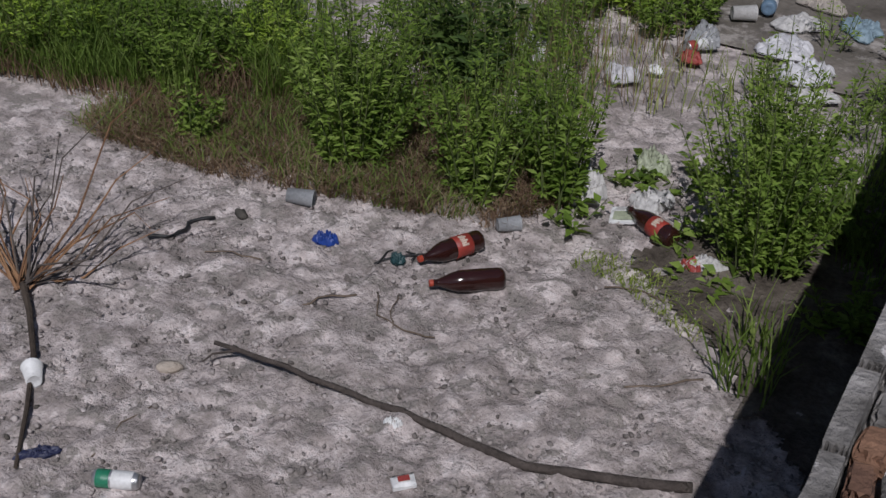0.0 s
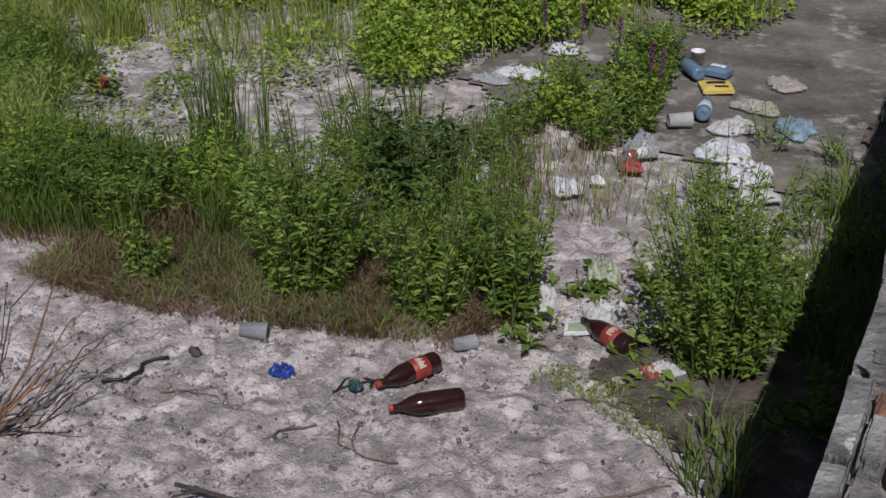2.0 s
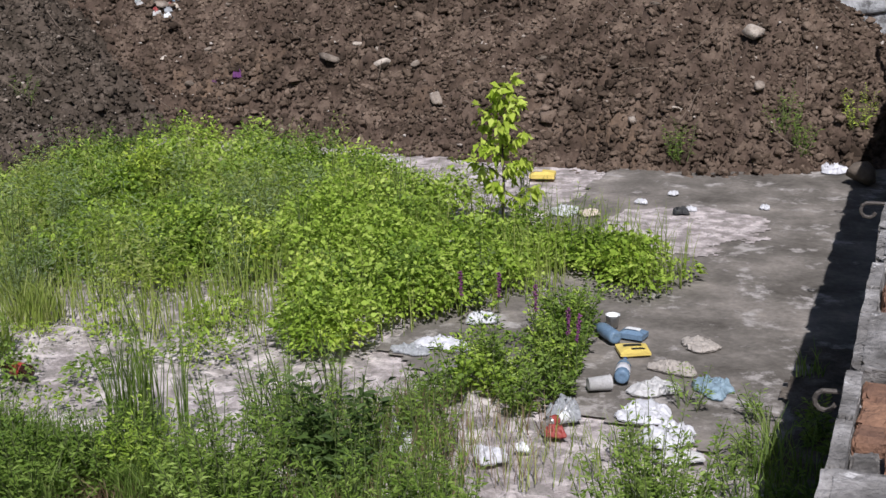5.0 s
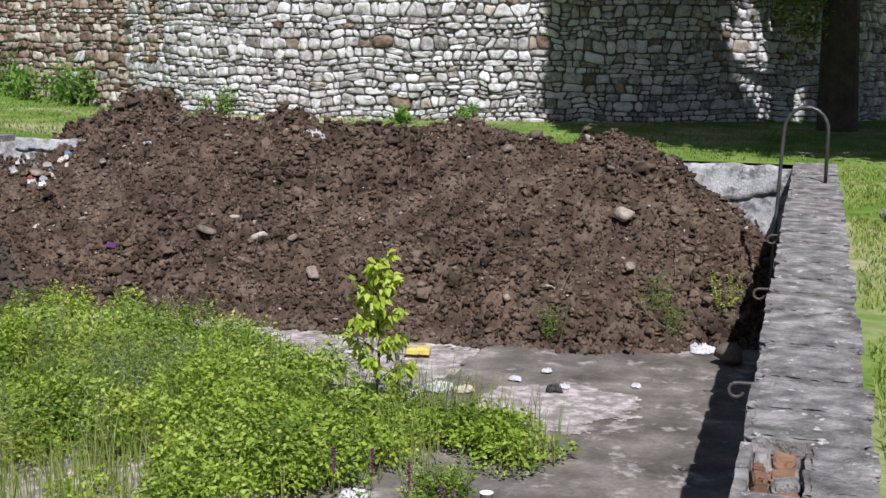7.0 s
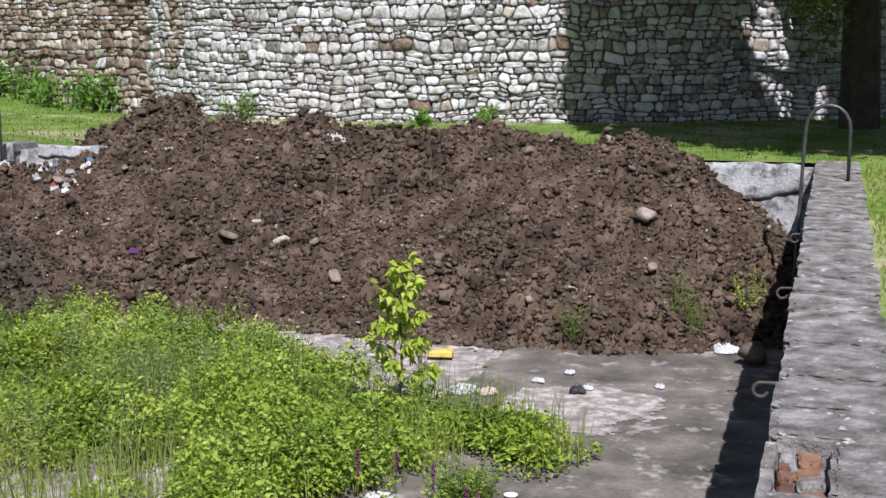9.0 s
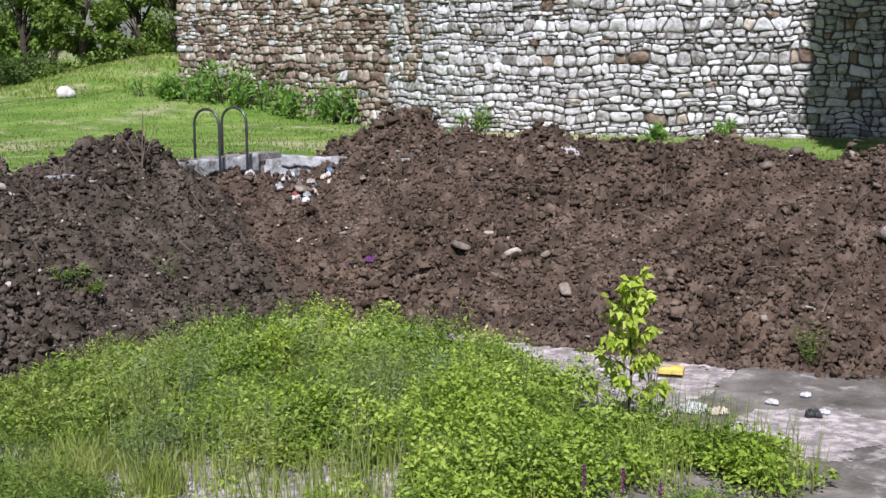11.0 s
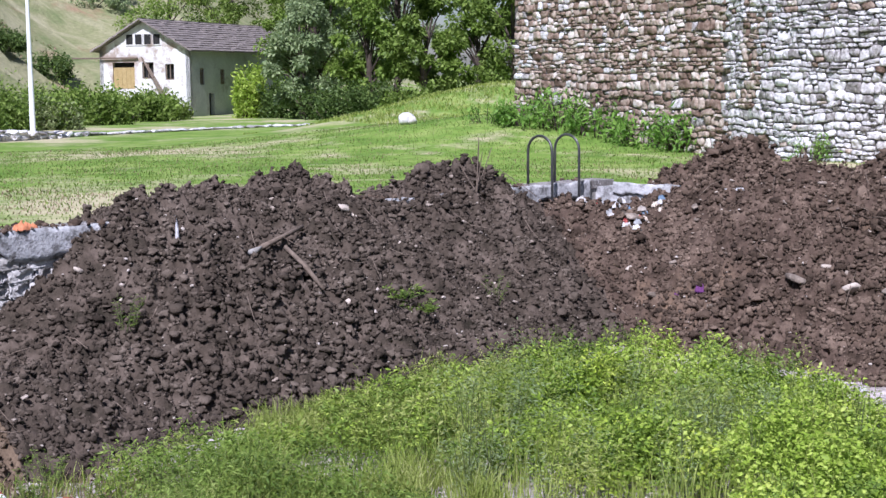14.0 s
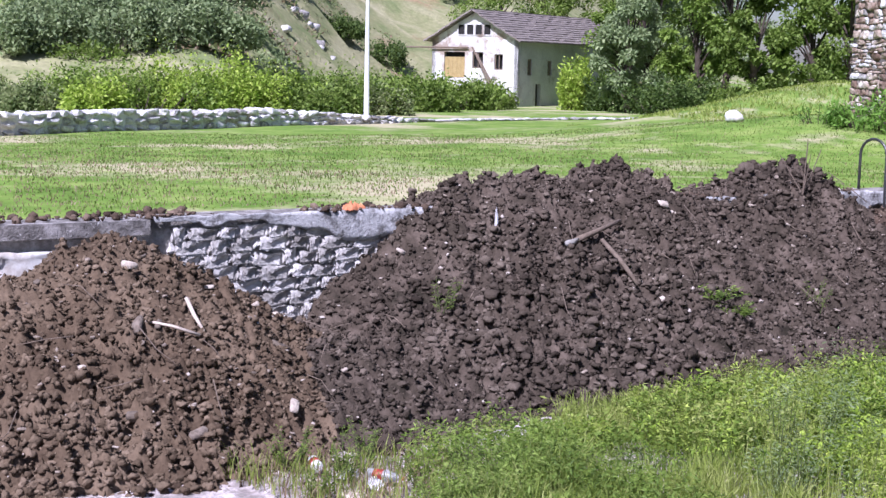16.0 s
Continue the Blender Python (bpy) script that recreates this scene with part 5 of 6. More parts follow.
thicket("weed_patch", "feathery yellow-green weeds rising over the patch", WEST_HALF, 230, ((BLADE, 0.6), (HAZY, 0.4)), 0.42, 0.85, 0.15, 0.05, 0.2, 39, 150, -0.15)
EDGE = [(-8.7, 8.0), (-9.1, 9.4), (-9.0, 11.4), (-8.6, 12.5), (-8.0, 12.4), (-7.5, 10.2), (-7.3, 8.8), (-8.1, 7.8)]
thicket("weed_patch", "yellow-green weeds at the foot of the dark soil heap", EDGE, 190, ((LEAF_LIGHT, 0.35), (BLADE, 0.35), (WEED, 0.3)), 0.14, 0.52, 0.18, 0.055, 0.36, 35, 120, -0.25)
EDGE2 = [(-9.2, 7.8), (-8.7, 7.6), (-8.6, 8.2), (-9.0, 9.4), (-8.9, 11.4), (-9.3, 11.2), (-9.5, 9.6), (-9.5, 8.7)]
thicket("weed_patch", "low yellow-green weeds against the dark soil", EDGE2, 80, ((BLADE, 0.4), (WEED, 0.6)), 0.08, 0.46, 0.17, 0.055, 0.3, 36, 100, -0.05)
FRONT = [(-6.2, 6.6), (-4.6, 6.4), (-3.3, 6.2), (-2.1, 7.0), (-2.4, 9.0), (-3.2, 8.8), (-3.9, 8.1), (-6.2, 8.3)]
thicket("low_weeds", "low green weeds scattered over bare sandy ground", FRONT, 95, ((WEED, 0.7), (LEAF_LIGHT, 0.3)), 0.06, 0.38, 0.13, 0.045, 0.45, 67, 70, 0.0)
CORNER = [(-9.5, 6.8), (-8.6, 6.4), (-8.0, 7.3), (-8.4, 8.0), (-9.0, 7.8)]
thicket("low_weeds", "soft green weeds between the two heaps", CORNER, 60, ((WEED, 0.6), (BLADE, 0.4)), 0.12, 0.5, 0.17, 0.055, 0.28, 68, 110, -0.2)
LEFT = [(-8.5, 7.2), (-8.0, 7.8), (-6.9, 8.6), (-6.1, 8.1), (-5.9, 7.0), (-5.5, 6.1), (-5.3, 5.3), (-6.2, 4.6), (-7.3, 5.0)]
thicket("weed_patch", "soft green weeds in long grass", LEFT, 240, ((WEED, 0.6), (BLADE_GREEN, 0.4)), 0.15, 0.55, 0.2, 0.055, 0.26, 37, 120, -0.2)


def grass(name, label, poly, count, mat, height, lean, seed, width=0.005, on=None, gaps=-0.35):
    p = inside(poly, count, seed)
    keep = fbm(p[:, 0], p[:, 1], 1.6, 3, seed=seed) > gaps
    p = p[keep]
    z = support(p[:, 0], p[:, 1]) if on is None else on(p[:, 0], p[:, 1])
    h = height * (0.75 + 0.5 * fbm(p[:, 0], p[:, 1], 1.1, 3, seed=seed + 1))
    return tagged(sheet(name, *blade_cloud(np.stack([p[:, 0], p[:, 1], z], 1), h, lean, width), mat), label, "grass", kind="stuff")


grass("long_grass", "long bright grass on the pool floor", LEFT, 13000, BLADE, 0.42, 0.8, 41, 0.004, None, -0.12)
grass("long_grass", "long soft green grass on the pool floor", LEFT, 8000, BLADE_GREEN, 0.46, 0.8, 61, 0.004, None, -0.12)
STAND = [(-5.7, 4.9), (-4.6, 4.95), (-3.7, 5.35), (-3.45, 5.9), (-4.3, 6.0), (-5.5, 6.1)]
grass("long_grass", "long soft green grass among tall weeds", STAND, 11000, BLADE_GREEN, 0.40, 0.7, 62, 0.0035, None, -0.3)
grass("dry_grass", "dead brown stalks under the green grass", STAND, 5000, DEAD, 0.24, 1.1, 63, 0.003, None, -0.3)
SHADE = [(-0.95, 4.3), (-0.28, 3.9), (-0.26, 8.8), (-0.75, 8.6), (-0.85, 6.0)]
grass("shade_grass", "rank green grass in the shade of the side wall", SHADE, 2200, BLADE_GREEN, 0.32, 0.8, 69, 0.005, None, -0.1)
MIDDLE = [(-3.4, 5.4), (-2.2, 5.3), (-2.15, 6.0), (-2.5, 6.9), (-3.0, 7.4), (-3.6, 6.6)]
grass("thin_grass", "thin green grass between the tall weeds", MIDDLE, 2600, BLADE_GREEN, 0.30, 0.7, 64, 0.003, None, -0.1)
grass("dry_grass", "dead brown stalks between the tall weeds", MIDDLE, 900, DEAD, 0.34, 0.8, 65, 0.003, None, -0.1)
grass("long_grass", "long grass between weeds and soil", EDGE, 5000, BLADE, 0.46, 0.8, 42, 0.004, None, -0.12)
grass("long_grass", "grass blades through the weed patch", PATCH, 4500, BLADE, 0.62, 0.4, 43, 0.004)
grass("long_grass", "loose grass against the dark soil", EDGE2, 2200, BLADE, 0.36, 0.8, 58, 0.004)
FOOT = [(-9.7, 5.0), (-8.3, 5.2), (-7.3, 5.6), (-8.0, 7.4), (-9.0, 7.3), (-9.4, 6.6)]
grass("thin_grass", "thin green grass at the foot of the red heap", FOOT, 1500, BLADE, 0.28, 0.8, 55, 0.004)
grass("dry_grass", "dry grass at the foot of the red heap", FOOT, 1800, STRAW, 0.2, 1.0, 56, 0.004)
for k, p in enumerate(inside(FOOT, 9, 57)):
    herb("thin_weed", "thin grey-green weed at the heap's foot", p[0], p[1], random.uniform(0.25, 0.5), 0.2, 9, LEAF_MID, 330 + k, 0.045, 0.3, 36, group="thin weeds")
grass("reeds", "clump of tall upright reed grass", [(-4.45, 6.15), (-4.1, 6.2), (-4.05, 6.5), (-4.4, 6.5)], 300, BLADE_GREEN, 0.95, 0.25, 44, 0.004)
DRY = [(-4.5, 4.65), (-3.6, 4.62), (-2.2, 4.88), (-1.95, 5.25), (-2.2, 5.75), (-3.0, 5.8), (-4.4, 5.35)]
grass("dry_grass", "matted dry straw-coloured grass", DRY, 13000, DEAD, 0.10, 2.2, 45, 0.0025, None, -0.16)
grass("dry_grass", "bleached straw in the dead grass", DRY, 8000, STRAW, 0.10, 2.2, 66, 0.0025, None, -0.16)
grass("dry_grass", "green blades in the dry grass", DRY, 4200, BLADE_GREEN, 0.14, 1.4, 46, 0.003, None, -0.1)
grass("moss_edge", "low dry and green growth along a floor crack", [(-2.0, 4.78), (-1.5, 4.75), (-1.05, 4.45), (-0.95, 4.6), (-1.4, 4.95), (-1.9, 4.95)], 900, BLADE, 0.05, 1.8, 47, 0.003, None, -0.05)
grass("thin_grass", "thin grass stalks on silt", [(-2.8, 6.6), (-2.2, 6.3), (-1.5, 6.5), (-1.2, 7.0), (-2.0, 7.2), (-2.9, 7.4)], 280, BLADE, 0.3, 0.7, 48, 0.003)
grass("thin_grass", "dry stalks among litter", [(-2.9, 6.6), (-2.2, 6.3), (-1.8, 6.6), (-2.0, 7.2), (-2.9, 7.4)], 260, STRAW, 0.36, 0.6, 49, 0.003)
lawn = lambda x, y: far_z(x, y)
grass("lawn_grass", "short lawn grass behind the pool", [(-38, 6), (-14.2, 3), (-13.2, 9), (-12.3, 16.8), (-11.5, 17.8), (0, 17.8), (4, 18), (4, 27), (-3, 27), (-8, 23.6), (-14, 26), (-22, 29), (-26, 34)], 60000, BLADE_GREEN, 0.05, 0.9, 50, 0.008, lawn)
grass("lawn_grass", "dry blades in the lawn", [(-38, 6), (-14.2, 3), (-13.2, 9), (-12.3, 16.8), (-11.5, 17.8), (0, 17.8), (4, 18), (4, 27), (-3, 27), (-8, 23.6), (-14, 26), (-22, 29), (-26, 34)], 14000, STRAW, 0.05, 0.9, 51, 0.006, lawn)
grass("lawn_grass", "sun-dried grass in a pale band on the lawn", [(-26, 4), (-14.6, 1), (-13.6, 8), (-14.5, 11.5), (-18, 12), (-26, 11)], 9000, STRAW, 0.045, 1.0, 54, 0.006, lawn)
grass("bank_grass", "longer grass on the bank beside the tower", [(-38, 34), (-27, 30), (-23, 29.5), (-23, 36), (-29, 48), (-40, 48)], 30000, BLADE, 0.14, 0.9, 53, 0.014, lawn)
grass("lawn_grass", "lush grass along the outside of the side wall", [(0.33, 2.5), (2.2, 3.5), (3.0, 18), (0.33, 17.5)], 26000, BLADE, 0.06, 0.9, 52, 0.006, lawn)

# purple flower spikes
PURPLE = material("purple_flower", [(0.10, 0.025, 0.08), (0.20, 0.06, 0.16)], 20, 0.7, 0.2, 60)
spike = thing("flower_spike", "purple flower spike on a green stalk", "flower", (-2.95, 8.15, FL), 0, "purple flowers")
bm = bmesh.new()
tube(bm, [(0, 0, 0), (0.01, 0, 0.3), (0.015, 0, 0.62)], [0.004, 0.003, 0.002], 5)
part("stalk", bm, STEM, spike)
pts = np.stack([rng.normal(0.012, 0.006, 90), rng.normal(0, 0.006, 90), rng.uniform(0.44, 0.62, 90)], 1)
sheet("bloom", *lumps(pts, rng.uniform(0.004, 0.008, 90), ICO1, 0.2), PURPLE, spike)
for k, (x, y) in enumerate([(-2.72, 8.2), (-2.38, 8.0), (-2.12, 7.9), (-2.06, 7.8)]):
    copy_thing(spike, pose(x, y, FL - 0.1 * (k > 1), 0, random.uniform(-6, 6), 70 * k))


# young tree
def sapling():
    ob = thing("sapling", "young sapling with drooping yellow-green leaves", "sapling", (-3.53, 10.88, FL))
    bm = bmesh.new()
    tube(bm, [(0, 0, 0), (0.02, 0, 0.5), (0.0, 0.02, 1.0), (0.05, 0.0, 1.38)], [0.014, 0.011, 0.008, 0.003], 7)
    part("trunk", bm, BARK, ob)
    r = np.random.default_rng(61)
    pts, ways = [], []
    for k in range(17):
        h = 0.35 + 1.0 * k / 17
        a = k * 2.4
        out = 0.30 * (1.05 - 0.6 * k / 17)
        tip = np.array([math.cos(a) * out, math.sin(a) * out, h + 0.16])
        bm = bmesh.new()
        tube(bm, [(0.01, 0.01, h), tuple((tip + [0.01, 0.01, h]) / 2 + [0, 0, 0.03]), tuple(tip)], [0.005, 0.004, 0.0015], 4)
        part("branch", bm, BARK, ob)
        t = r.uniform(0.15, 1.0, 34)[:, None]
        pts.append(t * tip + (1 - t) * [0.01, 0.01, h] + r.normal(0, 0.025, (34, 3)))
        ways.append(r.normal(0, 0.7, (34, 3)) + [math.cos(a) * 0.6, math.sin(a) * 0.6, -0.7])
    sheet("leaves", *leaf_cloud(np.concatenate(pts), np.concatenate(ways), 0.088, 0.6, 0.3), LEAF_YELLOW, ob).name = "foliage"
    return ob


sapling()
for k, p in enumerate([(-3.45, 10.7), (-3.65, 10.75), (-3.6, 10.5), (-2.3, 10.2), (-2.6, 10.4)]):
    herb("leafy_weed", "bright leafy weed round the sapling", p[0], p[1], 0.45, 0.26, 14, LEAF_LIGHT, 250 + k, 0.07, 0.55, 28, group="leafy weeds")


# dead shrub: a fan of bare reddish stems from one root
def dead_shrub():
    ob = thing("dead_shrub", "dead shrub with a fan of bare reddish stems", "dead shrub", (-3.68, 3.42, FL + 0.02))
    RED = material("dry_stem", [(0.16, 0.085, 0.045), (0.30, 0.17, 0.09)], 12, 0.85, 0.4, 60, piece=0.5)
    GREY = material("grey_stem", [(0.06, 0.05, 0.045), (0.14, 0.115, 0.095)], 12, 0.85, 0.4, 60, piece=0.5)
    r = np.random.default_rng(71)
    for k in range(27):
        a = radians(r.uniform(-10, 175))
        up = r.uniform(0.15, 0.9)
        L = r.uniform(0.45, 1.0)
        d = np.array([math.cos(a) * math.sqrt(1 - up * up), math.sin(a) * math.sqrt(1 - up * up), up])
        foot = np.append(r.normal(0, 0.02, 2), 0)
        bm = bmesh.new()
        tube(bm, [foot, foot + d * L * 0.35 + r.normal(0, 0.03, 3), foot + d * L * 0.7 + r.normal(0, 0.05, 3) + [0, 0, 0.02], foot + d * L + r.normal(0, 0.08, 3)], [0.006, 0.005, 0.0035, 0.0015], 5)
        part("stem", bm, RED if k % 3 else GREY, ob)
    bm = bmesh.new()
    tube(bm, [(0, 0, 0.02), (0.14, -0.12, 0.012), (0.36, -0.34, 0.012), (0.56, -0.60, 0.012), (0.74, -0.86, 0.0)], [0.016, 0.014, 0.012, 0.010, 0.008], 7)
    part("root", bm, BARK, ob, "long dark root lying on the floor")
    return ob


dead_shrub()


# ---- pool side wall: slabs, bricks, hooks, ladders ----
random.seed(31)
breaks = [-2.0, -1.1, -0.3, 0.6, 1.3, 1.72, 2.0, 2.28, 2.62, 3.1, 3.45, 3.8, 4.2, 4.75, 5.05, 5.4]
while breaks[-1] < Y1 - 0.4:
    breaks.append(breaks[-1] + random.uniform(0.45, 1.15))
breaks[-1] = Y1 + 0.43
for y, y1 in zip(breaks, breaks[1:]):
    lift = random.uniform(-0.009, 0.005)
    if 1.7 < y < 2.6 or 3.4 < y < 4.1 or 4.7 < y < 5.3:      # edge broken away, brick showing
        bm = rough_box(0.02 + random.uniform(-0.03, 0.04), X2 + random.uniform(-0.01, 0.01), y + 0.003, y1 - 0.003, -0.075, 0.0 + lift, 9, 0.014)
        part("slab", bm, CONCRETE, wall_east)
        bm = rough_box(X1 - 0.004, X1 + 0.05, y - 0.002, y1 + 0.002, -0.4, -0.014, 16, 0.006)
        part("facing", bm, CONCRETE, wall_east)
        by = y
        while by < y1 - 0.05:
            bw = random.uniform(0.10, 0.24)
            split = random.uniform(-0.12, -0.06)
            for bx0, bx1 in ((X1 + 0.058, split), (split + 0.012, random.uniform(0.0, 0.03))):
                bm = rough_box(bx0, bx1, by + 0.008, min(by + bw, y1) - 0.008, -0.12, -0.008 - random.uniform(0, 0.04), 6, 0.016)
                part("brick", bm, random.choice((BRICK, BRICK, CONCRETE)), wall_east)
            by += bw
    else:
        bm = rough_box(X1 + random.uniform(-0.012, 0.012), X2 + random.uniform(-0.02, 0.015), y + 0.003, y1 - 0.003, -0.075, lift, 13, 0.011)
        part("slab", bm, CONCRETE, wall_east)
part("plinth", rough_box(0.62, 1.2, 12.4, 13.0, -0.2, 0.03, 4, 0.02), CONCRETE, wall_east)
# rebar hooks
for hy, hz in ((11.4, -0.05), (9.0, -0.06), (6.45, -0.05), (4.35, -0.16)):
    ob = thing("rebar_hook", "bent rusty steel hook in the pool wall", "hook", (X1, hy, hz), 0, "hooks in the wall")
    bm = bmesh.new()
    pts = [(0.06, 0, 0), (-0.05, 0, 0.0)] + [(-0.075 - 0.035 * math.sin(a), 0.0, -0.035 + 0.035 * math.cos(a)) for a in np.linspace(0.3, 4.4, 8)]
    tube(bm, pts, 0.009, 7)
    part("bar", bm, METAL, ob)


def rail(ob, pts, r=0.021):
    bm = bmesh.new()
    tube(bm, pts, r, 9)
    return part("rail", bm, RAIL, ob, "", True)


RAIL = material("dark_steel_tube", [(0.06, 0.06, 0.06), (0.13, 0.13, 0.13)], 8, 0.35, 0.2, 60, metal=0.6)
ladder = thing("pool_ladder", "dark steel hoop of a pool ladder on the side wall", "ladder", (0, 15.3, 0))
arch = [(0.14, 0.0, -0.03), (0.14, 0, 0.5)] + [(-0.09 + 0.23 * math.cos(a), 0, 0.55 + 0.25 * math.sin(a)) for a in np.linspace(0, math.pi, 10)] + [(-0.335, 0, 0.3), (-0.36, -0.1, -0.5), (-0.40, -0.3, -1.7)]
rail(ladder, arch)
west = thing("pool_ladder", "pair of dark steel ladder hoops on the pool edge", "ladder", (-11.48, 16.15, 0), -8)
for dy in (-0.15, 0.42):
    rail(west, [(-0.24, dy, -0.05), (-0.24, dy, 0.45)] + [(0.24 * -math.cos(a), dy, 0.48 + 0.22 * math.sin(a)) for a in np.linspace(0, math.pi, 10)] + [(0.24, dy, 0.2), (0.26, dy, -1.2)], 0.02)
for hz in (-0.35, -0.75):
    bm = bmesh.new()
    tube(bm, [(0.25, -0.15, hz), (0.25, 0.42, hz)], 0.018, 8)
    part("rung", bm, RAIL, west)

# ---- litter ----
def plain(name, colour, rough=0.5, spec=0.5, vary=0.75, see=0.0, bump=0.15):
    return material(name, [tuple(c * vary for c in colour), colour], 14, rough, bump, 90, 0.25, spec=spec, see=see)


BROWN_PET = plain("brown_plastic", (0.032, 0.010, 0.008), 0.08, 0.8, 0.7, bump=0.03)
LABEL_RED = plain("red_label", (0.36, 0.05, 0.035), 0.45, vary=0.6)
LABEL_PALE = plain("pale_label", (0.62, 0.52, 0.42), 0.45)
CAP_RED = plain("red_cap", (0.40, 0.06, 0.03), 0.4)
WHITE = plain("white_plastic", (0.78, 0.78, 0.77), 0.45)
BAG_WHITE = plain("white_bag", (0.70, 0.69, 0.71), 0.4, 0.5, 0.78, 0.12, 0.3)
BAG_GREY = plain("grey_bag", (0.66, 0.64, 0.62), 0.45, 0.5, 0.7, 0.15, 0.3)
BAG_GREEN = plain("pale_green_bag", (0.52, 0.56, 0.40), 0.4, 0.5, 0.7, 0.25, 0.3)
BAG_BLUE = plain("pale_blue_bag", (0.36, 0.48, 0.56), 0.35, 0.5, 0.75, 0.3, 0.3)
BAG_TAN = plain("tan_bag", (0.45, 0.40, 0.35), 0.6, 0.3, 0.75, 0.1, 0.3)
CLEAR = plain("cloudy_plastic", (0.55, 0.56, 0.57), 0.2, 0.6, 0.85, 0.45)
BLUE = plain("blue_film", (0.02, 0.06, 0.30), 0.35, vary=0.5)
PET_BLUE = plain("blue_bottle", (0.20, 0.30, 0.42), 0.15, 0.6, 0.8, 0.25)
YELLOW = plain("yellow_packet", (0.74, 0.56, 0.14), 0.5)
GREEN = plain("green_print", (0.03, 0.22, 0.12), 0.4)
ALU = material("aluminium", [(0.5, 0.5, 0.5), (0.7, 0.7, 0.7)], 10, 0.3, 0.1, 60, metal=0.8)
BLACK = plain("black_rubber", (0.02, 0.02, 0.02), 0.5)
DARKBLUE = plain("dark_blue_film", (0.02, 0.025, 0.07), 0.5)
TEAL = plain("teal_plastic", (0.02, 0.06, 0.065), 0.4)
RED = plain("red_wrapper", (0.34, 0.06, 0.05), 0.5)
PURPLE_CLOTH = plain("purple_cloth", (0.12, 0.028, 0.13), 0.8)
ORANGE = plain("orange_rag", (0.58, 0.22, 0.10), 0.8)
GZ = FL + 0.005       # top of the crust


def lying(x, y, turn, r, z=None, roll=0.0, pitch=0.0):
    """Pose of a round thing on its side: its axis (local z) runs along the bearing turn."""
    return pose(x, y, (GZ if z is None else z) + r, 0, 0, turn) @ Matrix.Rotation(radians(90 - pitch), 4, "Y") @ Matrix.Rotation(radians(roll), 4, "Z")


def bottle(label, m, body, label_mat=None, cap=None, size=1.0, group="bottles on the floor"):
    """A two-litre plastic bottle, base at the origin, neck along z."""
    ob = tagged(new("plastic_bottle"), label, "bottle", group)
    ob.matrix_basis = m @ Matrix.Diagonal((size, size, size, 1))
    bm = bmesh.new()
    lathe(bm, [(0.020, 0.006), (0.036, 0.0), (0.047, 0.012), (0.0495, 0.035), (0.0480, 0.055), (0.0490, 0.06), (0.0490, 0.155), (0.0480, 0.16), (0.0490, 0.175), (0.046, 0.205),
               (0.036, 0.240), (0.024, 0.268), (0.0165, 0.288), (0.0145, 0.300), (0.0175, 0.303), (0.0175, 0.307), (0.0135, 0.309), (0.0135, 0.325)], 24)
    part("body", bm, body, ob, "", True)
    if label_mat:
        bm = bmesh.new()
        lathe(bm, [(0.0492, 0.066), (0.0502, 0.067), (0.0502, 0.150), (0.0492, 0.151)], 24)
        band = part("wrapper", bm, label_mat, ob, "printed paper wrapper", True)
        bm = bmesh.new()
        for q in range(6):
            a = -0.5 + 0.2 * q
            c = [bm.verts.new((0.0507 * math.cos(a + d), 0.0507 * math.sin(a + d), h)) for d, h in ((0, 0.09 + 0.01 * (q % 2)), (0.17, 0.09 + 0.01 * (q % 2)), (0.17, 0.125), (0, 0.125))]
            bm.faces.new(c)
        part("print", bm, LABEL_PALE, band)
    if cap:
        bm = bmesh.new()
        lathe(bm, [(0.0155, 0.311), (0.0158, 0.313), (0.0158, 0.328), (0.012, 0.330)], 16)
        part("cap", bm, cap, ob)
    return ob


# a lying bottle's outline is taken at its axis height
def along(tip, base):
    """Bearing of a bottle's neck, from its base."""
    return math.degrees(math.atan2(tip[1] - base[1], tip[0] - base[0]))


a1 = along((-2.42, 4.36), (-2.18, 4.78))
bottle("brown plastic bottle with a red wrapper lying on the floor", lying(-2.16, 4.70, a1, 0.049, roll=150), BROWN_PET, LABEL_RED, CAP_RED)
a2 = along((-2.21, 4.36), (-1.96, 4.55))
bottle("shiny brown plastic bottle without a wrapper", lying(-1.935, 4.475, a2, 0.049, roll=20), BROWN_PET, None, CAP_RED)
bottle("brown plastic bottle with an orange-red wrapper half under weeds", lying(-1.40, 5.14, along((-1.63, 5.33), (-1.40, 5.2)), 0.049, roll=160), BROWN_PET, LABEL_RED)
bottle("clear blue plastic bottle lying among bags", lying(-1.80, 7.98, along((-1.85, 8.3), (-1.80, 7.98)), 0.049, FL + 0.008), PET_BLUE, BAG_WHITE, BLUE)
bottle("crushed blue plastic bottle near weeds", lying(-2.0, 8.68, 130, 0.049, FL + 0.008), PET_BLUE, None, BLUE)
bottle("brown plastic bottle at the edge of long grass", lying(-5.55, 6.95, 170, 0.049), BROWN_PET, LABEL_RED, CAP_RED)
bottle("small red-capped bottle at the foot of the heap", lying(-8.9, 5.95, 30, 0.049, FL + 0.008), CLEAR, LABEL_RED, CAP_RED)
bottle("white and red bottle at the foot of the heap", lying(-9.25, 5.7, 160, 0.049, FL + 0.008), WHITE, LABEL_RED, CAP_RED)


